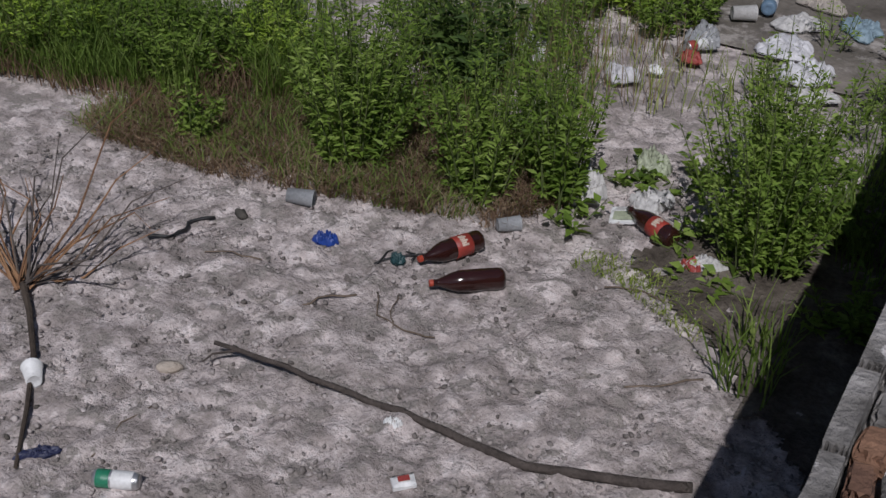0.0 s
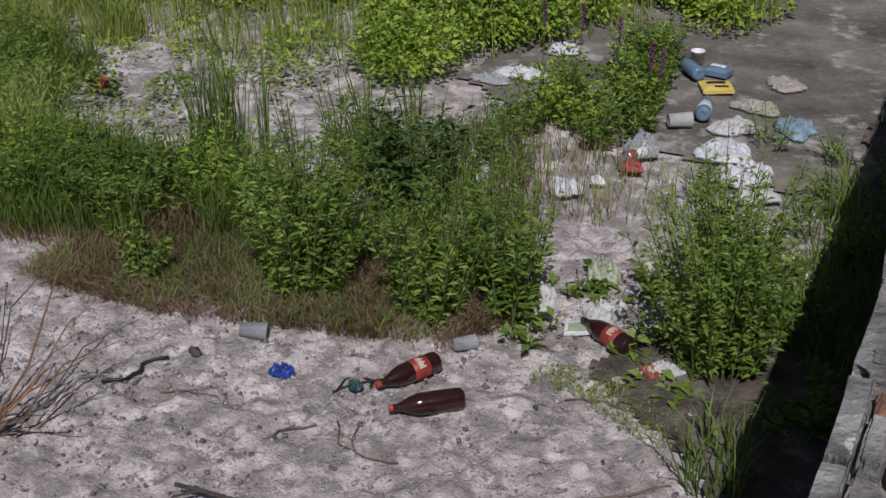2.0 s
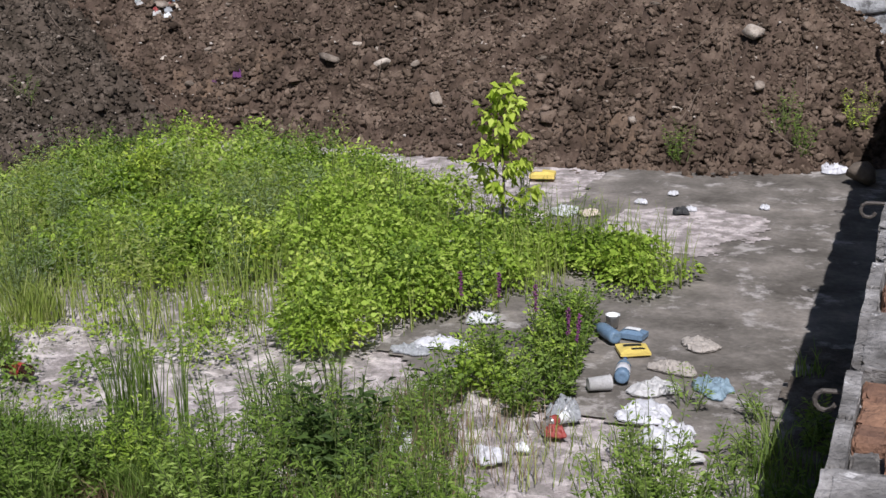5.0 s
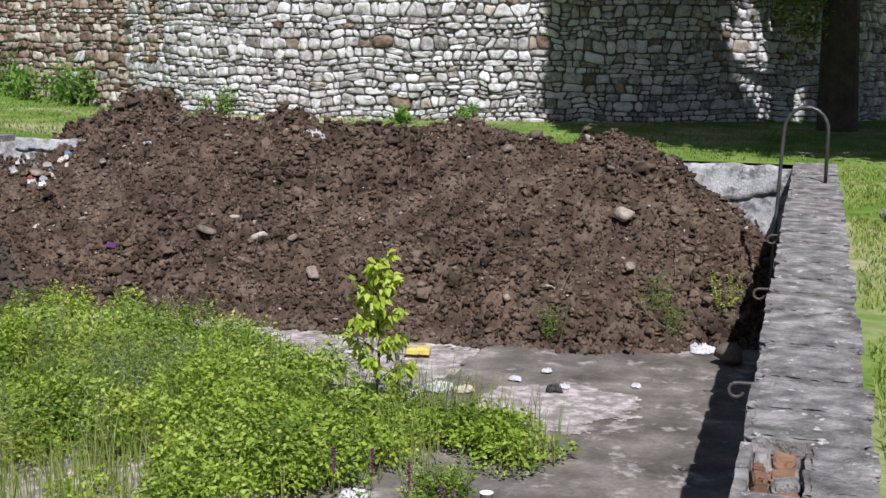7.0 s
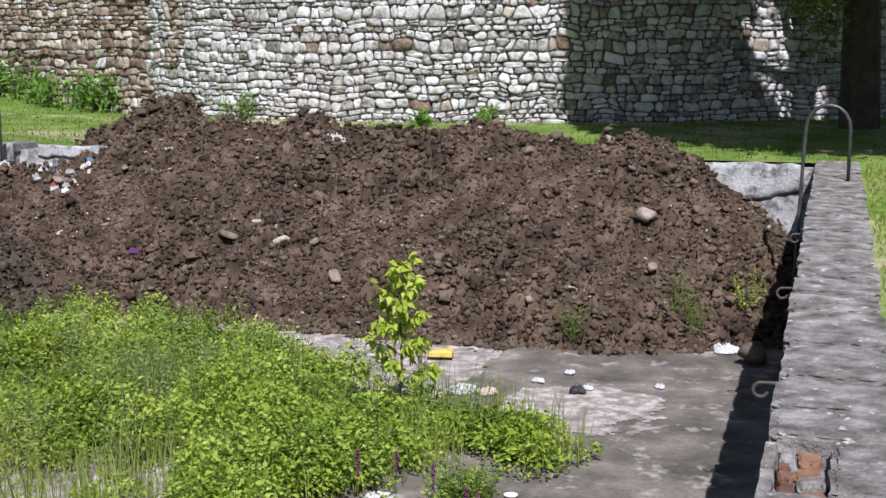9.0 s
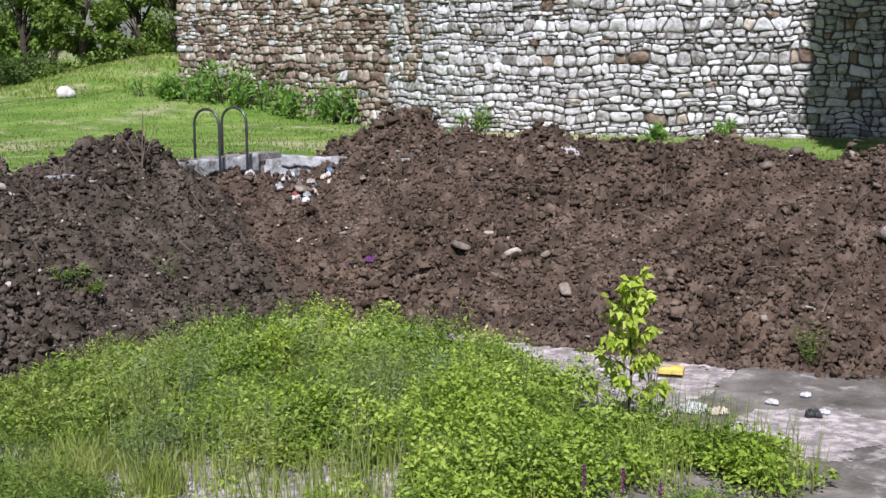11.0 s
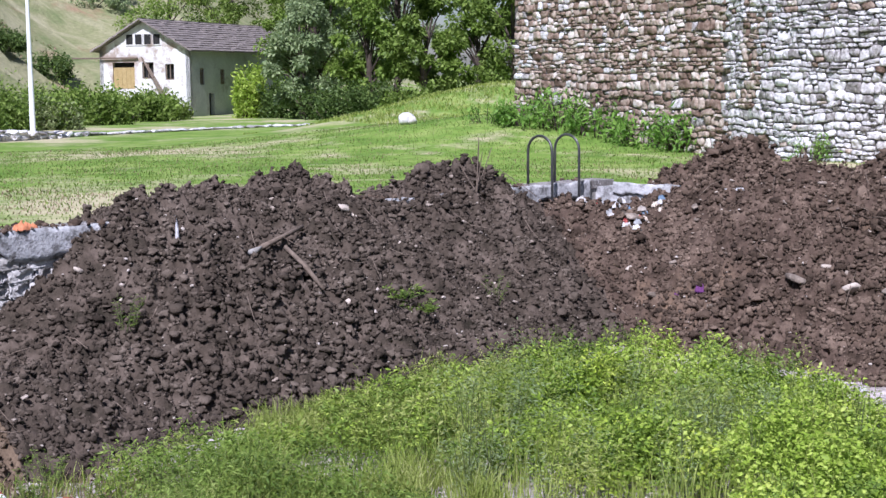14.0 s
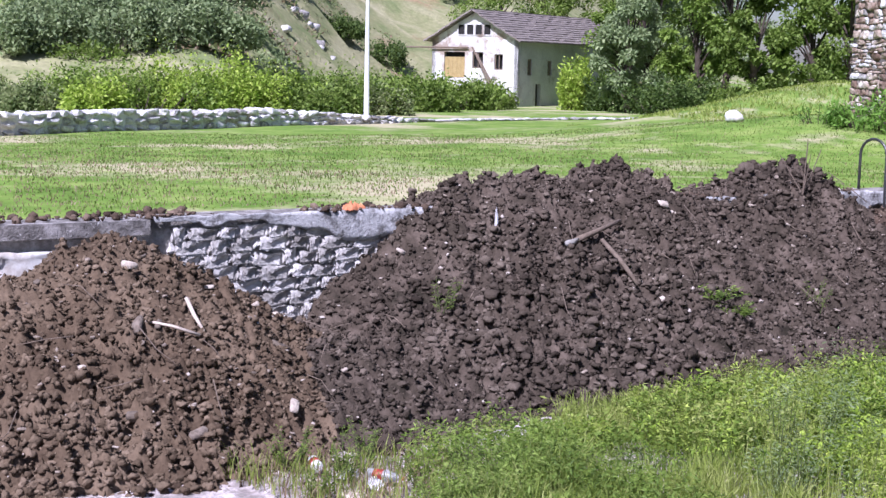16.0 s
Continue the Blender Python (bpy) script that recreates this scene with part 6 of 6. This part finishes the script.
def cup(label, m, r0, r1, h, mat, name="cup"):
    """A tapering beaker with a wall, rim and open top."""
    ob = tagged(new(name), label, "cup")
    ob.matrix_basis = m
    bm = bmesh.new()
    lathe(bm, [(r0 * 0.8, 0.004), (r0, 0.0), (r1, h - 0.004), (r1 + 0.003, h - 0.002), (r1 + 0.002, h), (r1 - 0.002, h - 0.001), (r0 - 0.002, 0.006), (r0 * 0.3, 0.006)], 20)
    part("wall", bm, mat, ob, "", True)
    return ob


cup("white foam cup lying beside a root", lying(-3.19, 2.94, 137, 0.038), 0.030, 0.041, 0.098, WHITE)
cup("cloudy plastic beaker lying on its side", lying(-3.13, 4.60, 20, 0.038, pitch=-4), 0.034, 0.043, 0.13, CLEAR)
cup("grey plastic beaker lying behind a bottle", lying(-2.16, 4.87, 40, 0.034), 0.030, 0.036, 0.11, CLEAR)
cup("dusty plastic beaker lying by the weeds", lying(-1.98, 7.82, 30, 0.045, FL + 0.008), 0.042, 0.05, 0.15, BAG_GREY)
cup("small white pot near weeds", pose(-2.11, 9.04, FL + 0.008), 0.04, 0.05, 0.09, WHITE)


def can(label, m, stripe):
    ob = tagged(new("drink_can"), label, "can")
    ob.matrix_basis = m
    bm = bmesh.new()
    lathe(bm, [(0.022, 0.004), (0.026, 0.0), (0.033, 0.012), (0.033, 0.152), (0.027, 0.163), (0.026, 0.168), (0.023, 0.164)], 22)
    part("shell", bm, ALU, ob, "", True)
    bm = bmesh.new()
    lathe(bm, [(0.0331, 0.015), (0.0336, 0.016), (0.0336, 0.062), (0.0331, 0.063)], 22)
    part("print", bm, stripe, ob, "green printed band", True)
    bm = bmesh.new()
    lathe(bm, [(0.0331, 0.07), (0.0336, 0.071), (0.0336, 0.146), (0.0331, 0.147)], 22)
    part("band", bm, WHITE, ob, "white printed band", True)
    return ob


can("silver drink can with green and white print lying down", lying(-2.655, 2.64, 22, 0.033), GREEN)
can("crushed red drink can among weeds", lying(-2.06, 7.2, 60, 0.033, FL + 0.008), RED)


def crumpled(name, label, category, x, y, w, l, h, mat, seed, z=None, turn=0.0, folds=9.0, group=""):
    """A crumpled bag or rag: a puffed sheet with creases and an uneven outline."""
    r = np.random.default_rng(seed)
    n = 26
    u, v = np.meshgrid(np.linspace(-1, 1, n), np.linspace(-1, 1, n))
    rad = np.maximum(np.abs(u), np.abs(v)) + 1e-6
    rr = np.hypot(u, v) + 1e-6
    a = np.arctan2(v, u)
    outline = 0.80 + 0.16 * np.sin(2 * a + seed) + 0.07 * np.sin(3 * a + seed * 2) + 0.22 * fbm(np.cos(a), np.sin(a), 2.2, 4, 0.6, seed=seed + 5)
    px, py = u / rr * rad * outline * w / 2, v / rr * rad * outline * l / 2
    puff = np.clip(1 - rad ** 3, 0, 1) ** 0.45
    cre = np.abs(fbm(u, v, folds / 3, 4, 0.6, seed=seed)) * 1.3 + 0.3 * np.abs(fbm(v, u, folds, 2, seed=seed + 1))
    pz = h * puff * (0.45 + 0.9 * cre) + 0.004 + 0.01 * cre
    px = px + 0.07 * w * fbm(u, v, 4, 2, seed=seed + 2)
    top = np.stack([px, py, pz], 2).reshape(-1, 3)
    ob = thing(name, label, category, (x, y, (FL + 0.008) if z is None else z), turn, group)
    low = top * [1, 1, 0] 
    i, j = np.meshgrid(np.arange(n - 1), np.arange(n - 1))
    q = (j * n + i).ravel()
    f = np.stack([q, q + 1, q + n + 1, q + n], 1)
    sheet("film" if mat not in (PURPLE_CLOTH, ORANGE) else "cloth", np.concatenate([top, low]), np.concatenate([f, f[:, ::-1] + n * n]), mat, ob)
    return ob


BAGS = [("plastic_bag", "crumpled grey-white plastic bag among weeds", -1.95, 5.40, 0.27, 0.30, 0.11, BAG_GREY), ("plastic_bag", "crumpled pale green plastic bag", -1.74, 5.80, 0.26, 0.22, 0.08, BAG_GREEN),
        ("plastic_bag", "flat white plastic bag spread on silt", -1.56, 7.55, 0.46, 0.34, 0.05, BAG_WHITE), ("plastic_bag", "crumpled white plastic bag with dark specks", -1.36, 7.24, 0.38, 0.32, 0.08, BAG_WHITE),
        ("plastic_bag", "dusty white plastic bag", -1.58, 7.95, 0.34, 0.30, 0.05, BAG_GREY), ("plastic_bag", "greyish plastic bag beside the bottle", -1.53, 8.33, 0.34, 0.26, 0.05, BAG_TAN),
        ("plastic_bag", "pale blue round plastic bag", -1.23, 8.08, 0.30, 0.38, 0.05, BAG_BLUE), ("plastic_bag", "flattened tan plastic bag", -1.45, 8.82, 0.34, 0.30, 0.03, BAG_TAN),
        ("plastic_bag", "torn white plastic bag caught in weeds", -2.80, 6.70, 0.24, 0.26, 0.12, BAG_WHITE), ("plastic_bag", "small torn white bag on the ground", -2.26, 6.68, 0.24, 0.18, 0.07, BAG_WHITE),
        ("plastic_bag", "round white bag at the edge of weeds", -3.05, 8.88, 0.24, 0.24, 0.06, BAG_WHITE), ("plastic_bag", "white torn film on bare ground", -3.15, 8.32, 0.42, 0.26, 0.05, BAG_WHITE),
        ("plastic_bag", "pale clear film beside weeds", -3.32, 8.15, 0.30, 0.18, 0.04, CLEAR), ("plastic_bag", "white plastic film at the heap's foot", -1.03, 14.3, 0.42, 0.36, 0.06, BAG_WHITE),
        ("plastic_bag", "dusty clear bag near red litter", -2.02, 7.42, 0.30, 0.28, 0.08, CLEAR), ("plastic_bag", "grey bag by the tall weed", -1.62, 5.45, 0.26, 0.22, 0.06, BAG_GREY),
        ("plastic_bag", "dusty plastic sheet under weeds", -1.25, 7.0, 0.30, 0.2, 0.04, BAG_GREY), ("plastic_bag", "small white bag at the tall weed", -1.22, 5.05, 0.2, 0.14, 0.05, BAG_GREY)]
for k, (nm, lb, x, y, w, l, h, mat) in enumerate(BAGS):
    crumpled(nm, lb, "bag", x, y, w, l, h, mat, 3 + k, turn=(37 * k) % 30 - 15, group="plastic bags")
crumpled("blue_wrapper", "crumpled bright blue wrapper", "wrapper", -2.79, 4.39, 0.12, 0.09, 0.045, BLUE, 40, GZ, 25)
crumpled("paper_tissue", "crumpled white paper tissue", "tissue", -1.90, 3.44, 0.085, 0.06, 0.025, WHITE, 41, GZ, 30)
crumpled("paper_tissue", "small crumpled white paper", "tissue", -2.12, 6.86, 0.12, 0.07, 0.03, WHITE, 42)
crumpled("torn_paper", "torn pale paper on the silt", "paper", -3.25, 11.95, 0.34, 0.26, 0.07, BAG_WHITE, 43)
crumpled("torn_paper", "small torn pale paper", "paper", -3.02, 11.95, 0.22, 0.18, 0.05, LABEL_PALE, 44)
for k, (x, y) in enumerate([(-2.65, 12.5), (-2.15, 12.35), (-2.42, 12.9), (-1.5, 12.6), (-5.6, 13.6)]):
    crumpled("torn_paper", "small torn scrap of pale paper on the silt", "paper", x, y, 0.14, 0.10, 0.03, BAG_WHITE, 90 + k, turn=30 * k, group="paper scraps")
crumpled("black_rag", "small dark rag on the silt", "rag", -2.22, 12.2, 0.16, 0.12, 0.06, BLACK, 45)
crumpled("dark_rag", "dark blue-black rag lying by the root", "rag", -2.93, 2.66, 0.17, 0.08, 0.02, DARKBLUE, 46, GZ, 50)
crumpled("red_wrapper", "small red wrapper under the tall weed", "wrapper", -1.27, 5.02, 0.12, 0.09, 0.04, RED, 47)
crumpled("red_wrapper", "torn red wrapper among weeds", "wrapper", -2.0, 7.12, 0.18, 0.12, 0.05, RED, 48)
crumpled("purple_cloth", "scrap of purple cloth on the soil heap", "cloth", -8.45, 15.25, 0.2, 0.14, 0.10, PURPLE_CLOTH, 49, float(heap_z(-8.45, 15.25)) - 0.02)
crumpled("purple_cloth", "faded purple strip on the soil heap", "cloth", -8.75, 15.2, 0.2, 0.1, 0.08, PURPLE_CLOTH, 50, float(heap_z(-8.75, 15.2)) - 0.02)
crumpled("white_bag", "pale bag caught at the heap's crest", "bag", -6.45, 17.1, 0.3, 0.2, 0.12, BAG_GREY, 51, float(heap_z(-6.45, 17.1)) - 0.02)
crumpled("orange_rag", "orange rag on the pool coping", "rag", -12.52, 8.15, 0.16, 0.42, 0.07, ORANGE, 52, -0.005)
for k, (x, y) in enumerate([(-8.7, 5.9), (-8.55, 5.6), (-9.05, 5.85), (-8.95, 5.5)]):
    crumpled("film_scrap", "pale pink and white film scrap at the heap's foot", "film", x, y, 0.3, 0.16, 0.05, LABEL_PALE if k % 2 else BAG_WHITE, 53 + k, turn=50 * k, group="film scraps")


def packet(name, label, x, y, w, l, h, mat, turn, z=None, bars=None, tilt=0.0):
    """A small box or padded packet with bars where its print stands."""
    ob = thing(name, label, "packet", (x, y, (FL + 0.012) if z is None else z), turn)
    bm = bmesh.new()
    box(bm, -w / 2, w / 2, -l / 2, l / 2, 0, h)
    bmesh.ops.subdivide_edges(bm, edges=bm.edges[:], cuts=3, use_grid_fill=True)
    for v in bm.verts:
        e = max(abs(v.co.x) / w, abs(v.co.y) / l) * 2
        v.co.z = v.co.z * (1.15 - 0.45 * e ** 3) + tilt * v.co.x + 0.006 * noise.noise(v.co * 30)
    part("box", bm, mat, ob)
    for k, (x0, x1, y0, y1, bmat) in enumerate(bars or ()):
        us, vs = np.linspace(x0, x1, 6) * w, np.linspace(y0, y1, 3) * l
        v, f = strip_grid(us, vs, lambda a, b: np.stack([a, b, h * (1.15 - 0.45 * (np.maximum(np.abs(a) / w, np.abs(b) / l) * 2) ** 3) + tilt * a + 0.006], 2))
        sheet("print", v, f, bmat, ob)
    return ob


packet("yellow_packet", "bright yellow snack packet with dark lettering", -1.86, 8.58, 0.21, 0.19, 0.03, YELLOW, 25, None, [(-0.3, 0.3, 0.02, 0.2, BLACK), (-0.1, 0.35, -0.3, -0.2, BLACK)])
packet("blue_carton", "crushed blue and white carton behind the yellow packet", -1.92, 8.86, 0.18, 0.12, 0.05, PET_BLUE, -10, None, [(-0.3, 0.3, -0.2, 0.2, WHITE)])
packet("yellow_packet", "yellow packet lying at the soil's edge", -3.86, 13.28, 0.26, 0.2, 0.06, YELLOW, 10, None, [(-0.4, 0.0, -0.3, 0.3, LABEL_PALE)])
packet("cigarette_packet", "white cigarette packet with a dark red mark", -1.71, 3.18, 0.085, 0.056, 0.022, WHITE, 40, GZ, [(-0.25, 0.25, -0.25, 0.25, RED), (-0.45, 0.45, 0.32, 0.45, BLACK)], 0.1)
packet("printed_card", "square pale card with grey print", -1.70, 5.30, 0.13, 0.15, 0.012, WHITE, 15, GZ, [(-0.38, 0.38, -0.4, 0.1, BAG_GREEN), (-0.3, 0.3, 0.2, 0.38, BAG_GREY)], 0.15)


def bent(name, label, category, pts, radii, mat, sides=6, group=""):
    ob = tagged(new(name), label, category, group)
    bm = bmesh.new()
    tube(bm, pts, radii, sides)
    part("rod", bm, mat, ob, "", True)
    return ob


def wavy(pts, z, amp=0.012, n=5):
    """Fills in a path between plan points, lying at z."""
    out = []
    for (x0, y0), (x1, y1) in zip(pts, pts[1:]):
        for k in range(n):
            t = k / n
            out.append((x0 + (x1 - x0) * t + amp * random.uniform(-1, 1), y0 + (y1 - y0) * t + amp * random.uniform(-1, 1), z + 0.25 * amp * random.random()))
    return out + [(*pts[-1], z)]


GREYWOOD = material("grey_branch", [(0.05, 0.04, 0.035), (0.12, 0.098, 0.085)], 18, 0.85, 0.9, 70)
path = wavy([(-2.70, 3.44), (-2.40, 3.48), (-2.12, 3.50), (-1.90, 3.51), (-1.72, 3.49), (-1.37, 3.47), (-1.10, 3.55), (-0.80, 3.66)], GZ + 0.014, 0.006, 3)
path = [(x, y, z + max(0, -2.05 - x) * 0.11) for x, y, z in path]
branch = bent("fallen_branch", "long grey fallen branch lying across the floor", "branch", path, list(np.linspace(0.009, 0.021, len(path))), GREYWOOD, 8)
bm = bmesh.new()
tube(bm, [path[1], (-2.69, 3.40, GZ + 0.06), (-2.72, 3.37, GZ + 0.03)], [0.006, 0.005, 0.003], 5)
part("fork", bm, GREYWOOD, branch)
for k, (pts, r) in enumerate([([(-2.38, 4.16), (-2.30, 4.02), (-2.16, 3.98), (-2.02, 4.0)], 0.004), ([(-1.22, 4.09), (-1.12, 4.15), (-0.97, 4.29)], 0.005), ([(-2.2, 3.98), (-2.27, 4.06), (-2.3, 4.2)], 0.003),
                              ([(-2.62, 3.86), (-2.58, 4.0), (-2.45, 4.1)], 0.005), ([(-1.45, 3.2), (-1.3, 3.1), (-1.1, 2.95)], 0.004), ([(-2.75, 2.75), (-2.78, 2.95), (-2.74, 3.1)], 0.003),
                              ([(-1.55, 4.7), (-1.4, 4.75), (-1.2, 4.7)], 0.004), ([(-1.02, 4.7), (-0.95, 4.78), (-0.88, 4.8)], 0.006), ([(-3.2, 4.05), (-3.1, 4.1), (-2.95, 4.12)], 0.004)]):
    bent("dry_twig", "thin dry twig on the sandy floor", "twig", wavy(pts, GZ + r, 0.008, 3), r, TWIG, 5, "twigs on the floor")
bent("black_cable", "loops of thin black cable", "cable", [(-2.50 + 0.10 * math.cos(a) * (1 + 0.5 * math.sin(1.7 * a)) + 0.02 * a, 4.38 + 0.10 * math.sin(1.3 * a) + 0.02 * a, GZ + 0.008 + 0.01 * math.sin(3 * a)) for a in np.linspace(0.4, 5.6, 30)], 0.0045, BLACK)
crumpled("teal_scrap", "dark teal plastic scrap by the cable", "scrap", -2.43, 4.42, 0.09, 0.07, 0.03, TEAL, 60, GZ)
bent("black_cable", "short bent black strip on the sand", "cable", wavy([(-3.5, 4.02), (-3.42, 4.05), (-3.38, 4.14), (-3.41, 4.22), (-3.33, 4.3)], GZ + 0.008, 0.01, 3), 0.008, BLACK)
tagged(sheet("stone", *lumps(np.array([(-2.83, 3.3, GZ + 0.005)]), [0.05], ICO2, 0.08, 0.5), STONE_PALE), "pale flat stone on the sandy floor", "stone")
tagged(sheet("stone", *lumps(np.array([(-3.24, 4.38, GZ + 0.012)]), [0.035], ICO2, 0.1, 0.7), MORTAR_DARK), "small dark stone on the sandy floor", "stone")
for k in range(14):
    x, y = random.uniform(-3.4, -1.0), random.uniform(2.4, 4.6)
    tagged(sheet("pebble", *lumps(np.array([(x, y, GZ)]), [random.uniform(0.010, 0.018)], ICO1, 0.15, 0.7), MORTAR_DARK), "small dark pebble on the floor", "pebble", group="pebbles")
tagged(sheet("boulder", *lumps(np.array([(-0.72, 13.8, FL + 0.12)]), [0.20], ICO2, 0.1, 0.9, 5), STONE_PALE), "tan boulder at the edge of the wall's shadow", "boulder")
tagged(sheet("boulder", *lumps(np.array([(-1.95, 14.3, FL + 0.12)]), [0.2], ICO2, 0.1, 0.8, 5), CLOD), "large clod at the heap's foot", "clod")

# stones, twigs and rubbish on the heaps
def shard(x, y, z, s):
    """An angular broken stone half sunk in the soil."""
    turn = np.array(Euler((random.uniform(-0.5, 0.5), random.uniform(-0.5, 0.5), random.uniform(0, 6.3))).to_matrix()).T
    v = (SHAPES[random.randrange(24)] * [s * random.uniform(1.3, 2.0), s * random.uniform(0.9, 1.4), s * random.uniform(0.5, 0.9)]) @ turn
    return v + [x, y, z + 0.5 * s], ICO2[1]


STONES = [(-7.17, 15.27, 0.17), (-2.07, 15.44, 0.17), (-1.88, 14.82, 0.12), (-3.73, 16.77, 0.12), (-3.43, 17.1, 0.14), (-10.17, 16.4, 0.15), (-9.36, 16.7, 0.10), (-5.59, 14.79, 0.14), (-9.07, 15.13, 0.13),
          (-6.44, 15.26, 0.16), (-9.91, 4.96, 0.10), (-10.09, 5.97, 0.09), (-11.69, 5.15, 0.11), (-11.02, 4.91, 0.13), (-10.78, 4.31, 0.07), (-11.44, 11.85, 0.11), (-10.93, 6.32, 0.12), (-10.31, 4.58, 0.13), (-9.91, 4.04, 0.11)]
for k in range(230):
    q = k % 3
    x, y = (random.uniform(-10, -0.8), random.uniform(13.6, 17.4)) if q == 0 else ((random.uniform(-12.3, -9.8), random.uniform(8.2, 15.8)) if q == 1 else (random.uniform(-12.2, -9.6), random.uniform(2.6, 7.0)))
    STONES.append((x, y, 0.026 + (0.085, 0.05, 0.045)[q] * random.random() ** 2.2))
for x, y, s in STONES:
    z = float(heap_z(x, y))
    if z > FL + 0.05:
        tagged(sheet("stone", *shard(x, y, z, s), STONE_PALE), "pale broken stone lying in the soil heap", "stone", group="stones in the soil")
for k in range(90):
    x, y = (random.uniform(-9.5, -1), random.uniform(14.2, 17.4)) if k % 2 else (random.uniform(-12.2, -10), random.uniform(3.0, 15.5))
    a, L = random.uniform(0, 6.28), random.uniform(0.15, 0.5)
    p = [(x + math.cos(a) * L * t, y + math.sin(a) * L * t, float(heap_z(x + math.cos(a) * L * t, y + math.sin(a) * L * t, False)) + 0.12 + 0.10 * random.random()) for t in (0, 0.5, 1)]
    bent("dry_twig", "thin dry twig sticking out of the soil heap", "twig", p, [0.006, 0.005, 0.003], TWIG, 5, "twigs in the soil")


def on_heap(x, y, up=0.08):
    return (x, y, float(heap_z(x, y, False)) + up)


bent("wooden_stick", "weathered stick with a thick grey end on the dark heap", "stick", [on_heap(-11.18, 10.24), on_heap(-11.23, 10.6), on_heap(-11.28, 11.0, 0.12)], [0.035, 0.03, 0.022], TWIG, 7)
bent("wooden_stick", "broken brown stick lying on the dark heap", "stick", [on_heap(-11.11, 10.56), on_heap(-10.8, 10.56, 0.1), on_heap(-10.5, 10.55)], [0.025, 0.03, 0.024], TWIG, 7)
tagged(sheet("stone", *shard(-11.15, 10.15, on_heap(-11.15, 10.15, 0.05)[2], 0.10), BLOCK), "white-grey stone beside the stick", "stone")
crumpled("white_scrap", "upright white plastic scrap in the dark soil", "scrap", -11.7, 9.51, 0.05, 0.05, 0.2, BAG_WHITE, 71, on_heap(-11.7, 9.51, 0.0)[2])
bent("pale_twig", "pale forked twig on the reddish heap", "twig", [on_heap(-11.21, 5.49), on_heap(-11.0, 5.46, 0.1), on_heap(-10.84, 5.48)], [0.022, 0.02, 0.014], LABEL_PALE, 6)
bent("pale_twig", "thin pale twig on the reddish heap", "twig", [on_heap(-11.03, 5.0), on_heap(-10.9, 5.2, 0.1), on_heap(-10.8, 5.42)], [0.012, 0.014, 0.016], LABEL_PALE, 6)
stalks = thing("dry_stalks", "bunch of dry stalks standing in the soil heap", "stalks", on_heap(-11.4, 14.4, 0.06))
for dx, dy, h in ((0.0, 0.05, 0.74), (0.03, 0.3, 0.6), (-0.2, -0.25, 0.52), (0.1, 0.0, 0.55), (-0.05, 0.12, 0.66)):
    bm = bmesh.new()
    tube(bm, [(0, 0, 0), (dx * 0.5, dy * 0.5, h * 0.5), (dx, dy, h)], [0.010, 0.008, 0.004], 5)
    part("stalk", bm, TWIG, stalks)
# rubbish lodged at the far corner of the pool
for k in range(40):
    x, y = random.uniform(-11.0, -9.9), random.uniform(16.1, 17.0)
    crumpled("rubbish_scrap", "coloured rubbish scrap lodged at the pool corner", "scrap", x, y, random.uniform(0.08, 0.19), random.uniform(0.07, 0.16), 0.06,
             random.choice((WHITE, BAG_GREY, PET_BLUE, RED, LABEL_PALE, BAG_GREY, CLEAR, MORTAR_DARK, BAG_TAN, BAG_GREY)), 80 + k, float(heap_z(x, y)) - 0.015, 40 * k, group="rubbish at the corner")
